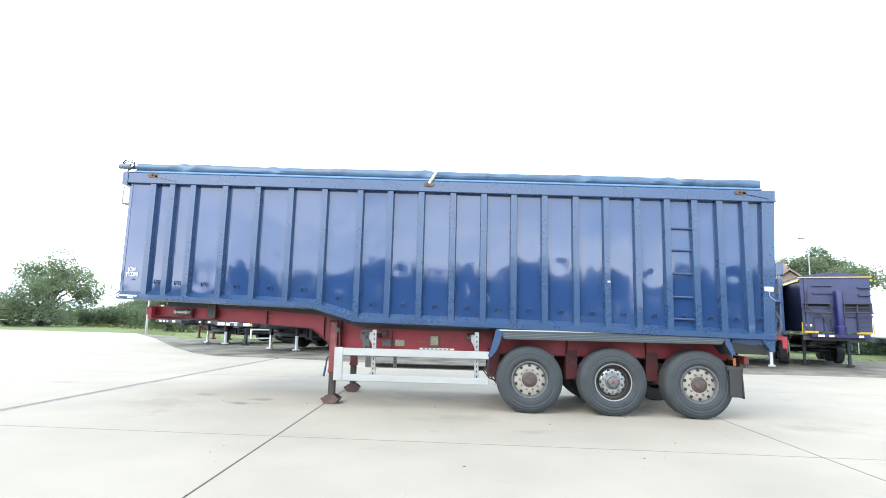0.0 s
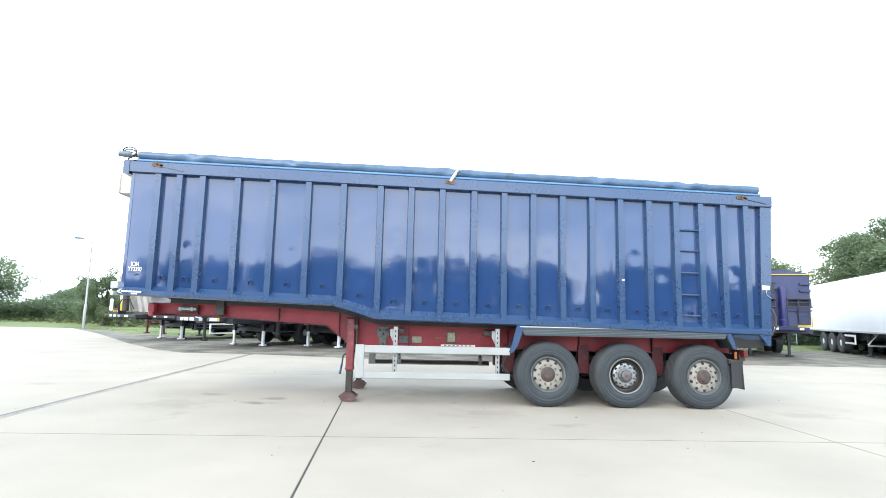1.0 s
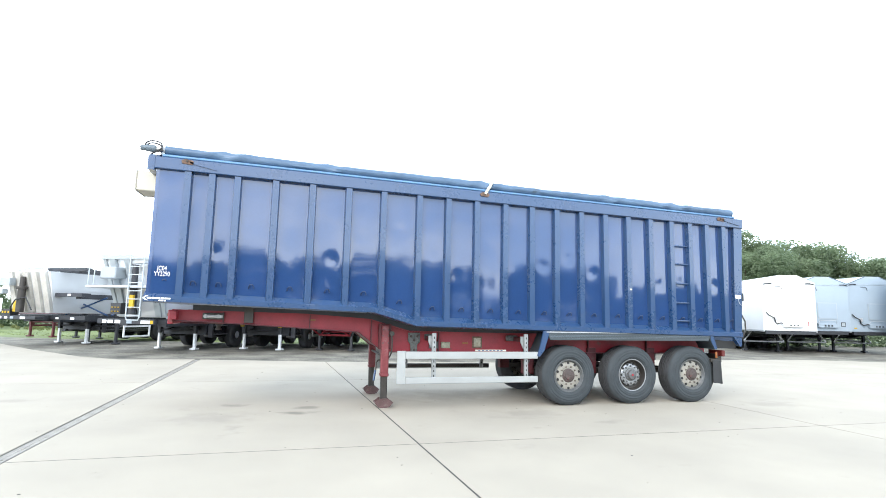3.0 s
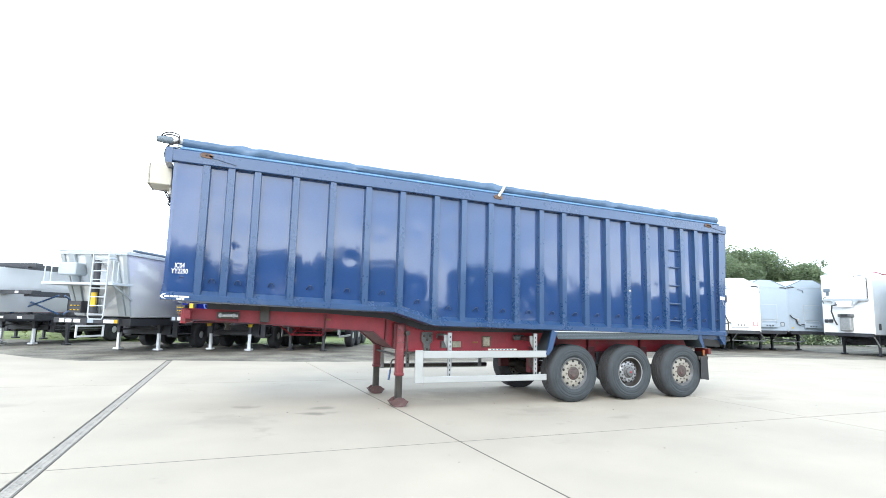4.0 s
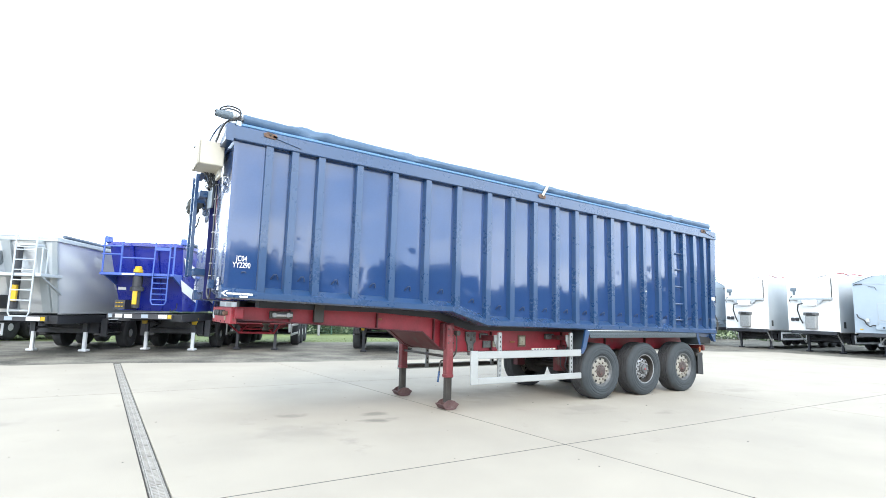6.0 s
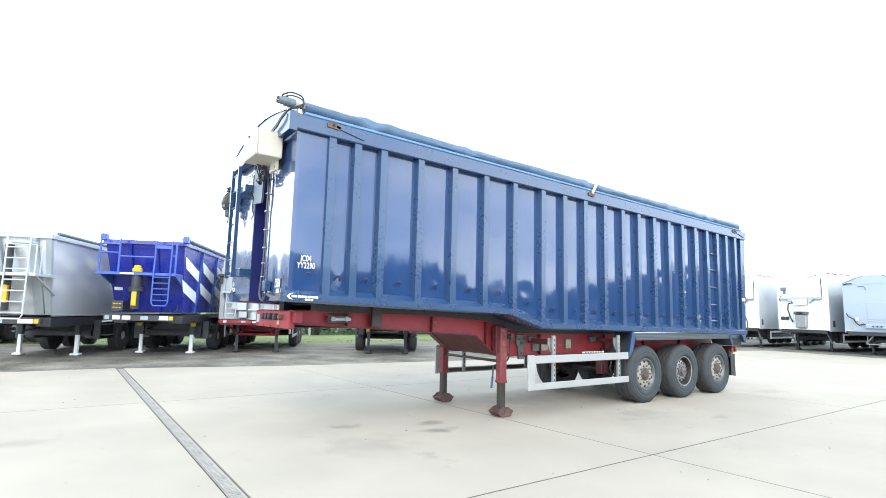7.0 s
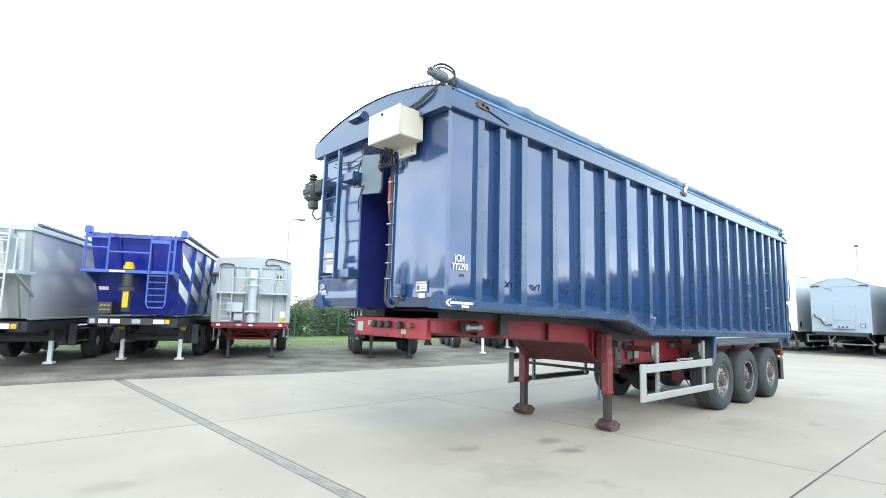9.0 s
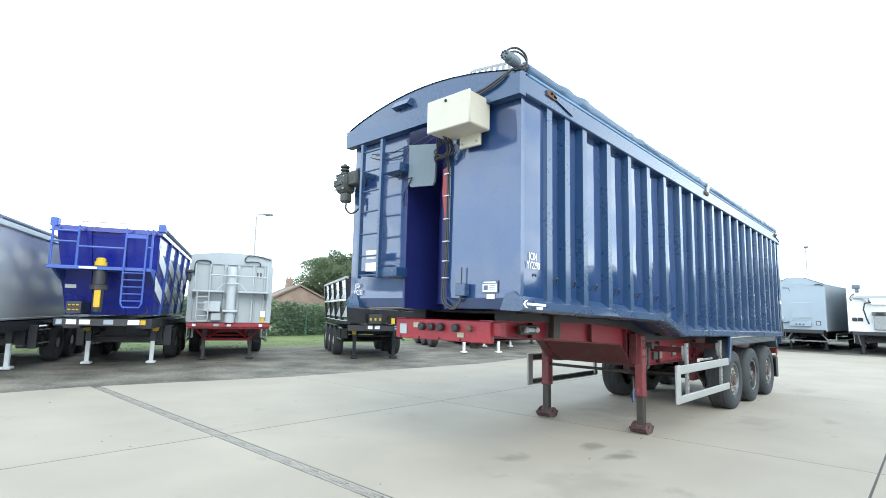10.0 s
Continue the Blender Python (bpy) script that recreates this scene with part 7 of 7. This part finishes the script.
box_trailer(22.68, 20.85, 70.0, "pale", height=3.88)
box_trailer(25.2, 20.2, 74.0, "pale", height=3.94)
box_trailer(24.85, 18.0, 2.0, "machine", height=4.2, half=1.18)
box_trailer(24.9, 14.62, -7.0, "machine", height=4.15)
box_trailer(24.3, 11.35, -4.0, "pale", height=3.88)
box_trailer(23.8, 7.9, 0.0, "machine", height=4.12)


# ---- lamp posts ----
def street_lamp(x, y, h, turn):
    p = thing("street_lamp", pose(x, y, 0, 0, 0, turn), "tall grey galvanised lamp post with one flat lantern", "lamp post", "yard lamps")
    tubepart("post", [(0, 0, -0.05), (0, 0, 1.6), (0, 0, 1.65), (0, 0, h - 0.1)], [0.085, 0.085, 0.055, 0.045], "lamp_grey", p, 10)
    tubepart("arm", [(0, 0, h - 0.15), (0.1, 0, h), (0.5, 0, h + 0.08)], 0.03, "lamp_grey", p)
    bm = B()
    prism(bm, [(0.45, h + 0.05), (0.55, h + 0.15), (1.0, h + 0.17), (1.05, h + 0.10), (1.0, h + 0.04)], "y", -0.13, 0.13)
    part("lantern", bm, "wing", p, "dark flat lantern head")


street_lamp(-23.47, 37.62, 6.1, 200)
street_lamp(4.8, 33.6, 6.85, 10)
street_lamp(36.5, 12.6, 6.7, 190)
street_lamp(30.0, 48.0, 9.3, 200)


# ---- houses beyond the verge ----
def house(x, y, turn, w, d, eaves, ridge, chimney=True):
    h = thing("house", pose(x, y, 0, 0, 0, turn), "red brick house with a brown tiled gable roof", "house", "houses beyond the verge")
    bm = B()
    prism(bm, [(-w / 2, 0), (w / 2, 0), (w / 2, eaves), (0, ridge - 0.15), (-w / 2, eaves)], "y", -d / 2, d / 2)
    part("wall", bm, "brick", h)
    for s in (-1, 1):
        k = (ridge - eaves) / (w / 2)
        prismpart("roof_slope", [(0, ridge), (s * (w / 2 + 0.35), eaves - 0.35 * k), (s * (w / 2 + 0.35), eaves - 0.35 * k + 0.16), (0, ridge + 0.16)], "y", -d / 2 - 0.3, d / 2 + 0.3, "roof", h)
        prismpart("barge_board", [(0, ridge - 0.05), (s * (w / 2 + 0.36), eaves - 0.36 * k - 0.05), (s * (w / 2 + 0.36), eaves - 0.36 * k + 0.17), (0, ridge + 0.17)], "y", -d / 2 - 0.34, -d / 2 - 0.30, "roof", h)
    if chimney:
        st = boxpart("chimney", (-0.45, d / 4 - 0.4, ridge - 0.8), (0.45, d / 4 + 0.4, ridge + 1.2), "brick", h)
        for s in (-0.2, 0.2):
            pot = B()
            lathe(pot, [(0.12, 0), (0.10, 0.35), (0, 0.35)], (s, d / 4, ridge + 1.2), "z", 10)
            part("chimney_pot", pot, "roof", st)
    for sx in (-w / 4, w / 4):
        wd = boxpart("window", (sx - 0.55, -d / 2 - 0.03, 1.0), (sx + 0.55, -d / 2 + 0.02, 2.1), "white_paint", h)
        boxpart("pane", (sx - 0.47, -d / 2 - 0.04, 1.08), (sx + 0.47, -d / 2 - 0.03, 2.02), "glass", wd, 0)


house(28.7, 69.5, -20, 9.0, 10, 2.3, 4.5)
house(32.0, 55.4, -24, 6.4, 9, 4.4, 7.0)
house(43.5, 57.5, -24, 8.0, 9, 2.7, 4.9, False)


# ---- trees, hedges, rough grass ----
def leaf_cloud(centres, n, size, seed, squash=0.8):
    """Many small leaf blades scattered in the outer part of overlapping clumps."""
    rnd = random.Random(seed)
    verts, faces = [], []
    total = sum(r ** 2 for *_, r in centres)
    for cx, cy, cz, r in centres:
        for _ in range(int(n * r ** 2 / total)):
            d = Vector((rnd.gauss(0, 1), rnd.gauss(0, 1), rnd.gauss(0, 1))).normalized()
            rad = r * (0.45 + 0.6 * rnd.random() ** 0.5)
            p = Vector((cx, cy, cz)) + Vector((d.x * rad, d.y * rad, d.z * rad * squash))
            u = Vector((rnd.gauss(0, 1), rnd.gauss(0, 1), rnd.gauss(0, 0.5))).normalized()
            w = u.cross(Vector((rnd.gauss(0, 1), rnd.gauss(0, 1), rnd.gauss(0, 1)))).normalized()
            s = size * (0.6 + 0.8 * rnd.random())
            k = len(verts)
            verts += [p - u * s, p - w * s * 0.5, p + u * s, p + w * s * 0.5]
            faces.append((k, k + 1, k + 2, k + 3))
    return verts, faces


def leaf_mesh(name, centres, n, size, seed, material, squash=0.8):
    verts, faces = leaf_cloud(centres, n, size, seed, squash)
    me = bpy.data.meshes.new(name)
    me.from_pydata(verts, [], faces)
    me.materials.append(M[material])
    return me


def tree_kind(seed, height, spread, leaves, size, clear=0.20):
    """A trunk with limbs and a crown of many clumps; returns the two meshes."""
    rnd = random.Random(seed)
    bm, clumps = B(), []
    fork = height * clear
    tube(bm, [(0, 0, -0.1), (0.03, 0.0, fork * 0.5), (0.0, 0.05, fork)], [height * 0.045, height * 0.034, height * 0.03], 10)
    limbs = 14
    for k in range(limbs):
        a = 2 * math.pi * k / limbs + rnd.uniform(-0.3, 0.3)
        up = rnd.uniform(0.08, 0.95)
        reach = spread * (0.42 + 0.58 * math.sin(math.pi * min(1.0, up * 0.95 + 0.12))) * rnd.uniform(0.8, 1.05)
        tip = Vector((math.cos(a) * reach, math.sin(a) * reach, fork + (height * 0.88 - fork) * up))
        mid = Vector((tip.x * 0.45, tip.y * 0.45, fork + (tip.z - fork) * 0.62))
        tube(bm, [(0, 0, fork * 0.9), tuple(mid), tuple(tip)], [height * 0.022, height * 0.013, height * 0.004], 6)
        clumps.append((tip.x, tip.y, tip.z, spread * rnd.uniform(0.26, 0.40)))
        for _ in range(4):
            o = Vector((rnd.gauss(0, 1), rnd.gauss(0, 1), rnd.gauss(0, 0.7))) * spread * 0.24
            q = mid.lerp(tip, rnd.uniform(0.4, 1.15)) + o
            clumps.append((q.x, q.y, max(q.z, fork * 0.8), spread * rnd.uniform(0.14, 0.28)))
    clumps.append((0, 0, height * 0.82, spread * 0.38))
    return finish(bm, "trunk", "bark"), leaf_mesh("crown", clumps, leaves, size, seed, "leaf")


KINDS = [tree_kind(3, 9.0, 4.6, 60000, 0.105), tree_kind(8, 10.0, 5.0, 66000, 0.108), tree_kind(21, 8.0, 3.6, 40000, 0.10), tree_kind(13, 7.2, 4.9, 30000, 0.11, 0.13),
         tree_kind(5, 9.0, 4.6, 8000, 0.22), tree_kind(31, 8.5, 4.2, 8000, 0.22)]


def tree(x, y, k, scale, turn, label):
    t = thing("tree", pose(x, y, -0.05, 0, 0, turn) @ Matrix.Scale(scale, 4), label, "tree", "trees round the yard")
    shared("trunk", KINDS[k][0], t)
    shared("crown", KINDS[k][1], t)


tree(-43.3, 51.0, 3, 0.96, 20, "broad round-headed oak tree standing in the verge")
tree(-39.5, 59.5, 3, 0.42, 75, "small round-headed tree rising from the hedge")
for x, y, k, s, a in ((-26.3, 44.8, 2, 0.56, 40), (-24.3, 43.6, 2, 0.40, 140), (-55, 98, 0, 0.55, 80), (-40, 105, 1, 0.5, 10), (-75, 120, 1, 0.6, 200), (-62, 97, 0, 0.55, 150)):
    tree(x, y, k, s, a, "leafy hedgerow tree beyond the verge")
for x, y, k, s, a in ((34.6, 37.6, 1, 0.90, 0), (38.6, 36.4, 0, 1.0, 70), (41.5, 34.0, 2, 1.02, 130), (44.5, 32.4, 2, 0.74, 200)):
    tree(x, y, k, s, a, "dense green tree behind the parked trailers")
for x, y, k, s, a in ((43.0, 68.5, 1, 1.12, 40), (37, 72, 1, 1.0, 15), (43, 78, 0, 0.95, 115), (14, 80, 0, 0.75, 215), (40.5, 66, 0, 0.95, 75)):
    tree(x, y, k, s, a, "green tree behind the houses")
rt = random.Random(77)
for k in range(30):
    x = -66 + 4.6 * k + rt.uniform(-2.0, 2.0)
    tall = 0.86 if -30 < x < 36 else 0.70
    tree(x, -46 + rt.uniform(-6, 4), 4 + k % 2, tall * rt.uniform(0.88, 1.12), rt.uniform(0, 360), "leafy tree on the far side of the yard")
# unseen trees added so the trailer's side reflects something dark
for k in range(9):
    tree(54 + 1.6 * k + rt.uniform(-2, 2), -3.0 - 5.2 * k, 4 + k % 2, rt.uniform(0.74, 0.95), rt.uniform(0, 360), "leafy tree added out of view for dark reflections")
# more trees out of view, added to darken what the front reflects
for k in range(9):
    tree(-76 + rt.uniform(-3, 3), -38 + 8.5 * k, 4 + k % 2, rt.uniform(0.8, 1.05), rt.uniform(0, 360), "leafy tree added out of view for dark reflections")


def hedge(name, pts, width, height, n, size, seed, material, label):
    """A ragged belt of growth along a line."""
    rnd = random.Random(seed)
    cl = []
    for (xa, ya), (xb, yb) in zip(pts, pts[1:]):
        steps = max(2, int(math.hypot(xb - xa, yb - ya) / (width * 0.6)))
        for k in range(steps):
            t = (k + rnd.random()) / steps
            r = width * rnd.uniform(0.45, 0.8)
            for lvl in (0.25, 0.62):
                cl.append((xa + (xb - xa) * t + rnd.uniform(-0.4, 0.4), ya + (yb - ya) * t + rnd.uniform(-0.4, 0.4), height * lvl * rnd.uniform(0.75, 1.2), min(r, height * 0.5)))
    ob = new(name, leaf_mesh(name, cl, n, size, seed, material))
    return tagged(ob, label, "hedge", kind="stuff")


hedge("hedge", [(-7, 37), (8, 36), (30, 36)], 1.4, 1.9, 44000, 0.115, 5, "leaf_hedge", "clipped green hedge behind the wire fence")
hedge("hedge", [(-62, 62), (-46, 58.5), (-36, 55), (-27, 51), (-15, 44), (-7, 39)], 2.0, 2.1, 42000, 0.12, 6, "leaf", "ragged green hedge along the verge")
hedge("hedge", [(25, 27), (38, 27), (44, 10), (42, -10)], 1.8, 2.2, 16000, 0.13, 7, "leaf_hedge", "overgrown hedge behind the white trailers")
hedge("hedge", [(-200, 190), (-60, 170), (60, 150), (200, 120)], 7.0, 5.0, 14000, 0.5, 8, "leaf", "distant line of field trees")
hedge("hedge", [(-75, -44), (0, -42), (80, -46)], 3.2, 4.6, 16000, 0.26, 9, "leaf_hedge", "tall hedge on the far side of the yard")
hedge("hedge", [(-75, -44), (-80, 0), (-78, 40)], 3.0, 3.6, 9000, 0.22, 19, "leaf_hedge", "tall hedge at the yard's end")
hedge("rough_grass", [(-60, 52), (-40, 53.5), (-27, 46), (-16, 38.5), (-6, 36)], 0.9, 0.26, 9000, 0.06, 10, "leaf_pale", "dry rough grass along the hedge")
verge = random.Random(4)
gv_, gf_ = [], []
for _ in range(9000):
    t = verge.random()
    x = -26 + 52 * t
    y = 37.8 - 0.45 * (x + 26) if x < -2 else 27.2 + 0.02 * (x + 2)
    y += abs(verge.gauss(0, 2.0)) + 0.1
    a, hgt = verge.uniform(0, 6.28), verge.uniform(-0.056, -0.03)
    k = len(gv_)
    gv_ += [(x - 0.03 * math.cos(a), y - 0.03 * math.sin(a), -0.06), (x + 0.03 * math.cos(a), y + 0.03 * math.sin(a), -0.06), (x + verge.uniform(-0.05, 0.05), y + verge.uniform(-0.05, 0.05), hgt)]
    gf_.append((k, k + 1, k + 2))
gm = bpy.data.meshes.new("grass_tufts")
gm.from_pydata(gv_, [], gf_)
gm.materials.append(M["grass"])
tagged(new("grass_tufts", gm), "uneven grass tufts along the edge of the verge", "grass", kind="stuff")

# green wire fence before the hedge
fence = thing("wire_fence", pose(0, 34.6, -0.05), "green wire mesh fence on slim posts before the hedge", "fence")
for k in range(13):
    x = -6 + 3.0 * k
    boxpart("post", (x - 0.03, -0.03, 0), (x + 0.03, 0.03, 1.5), "fence", fence)
wires = B()
for k in range(14):
    box(wires, (-6, -0.006, 0.08 + 0.105 * k), (30, 0.006, 0.092 + 0.105 * k))
part("wires", wires, "fence", fence)
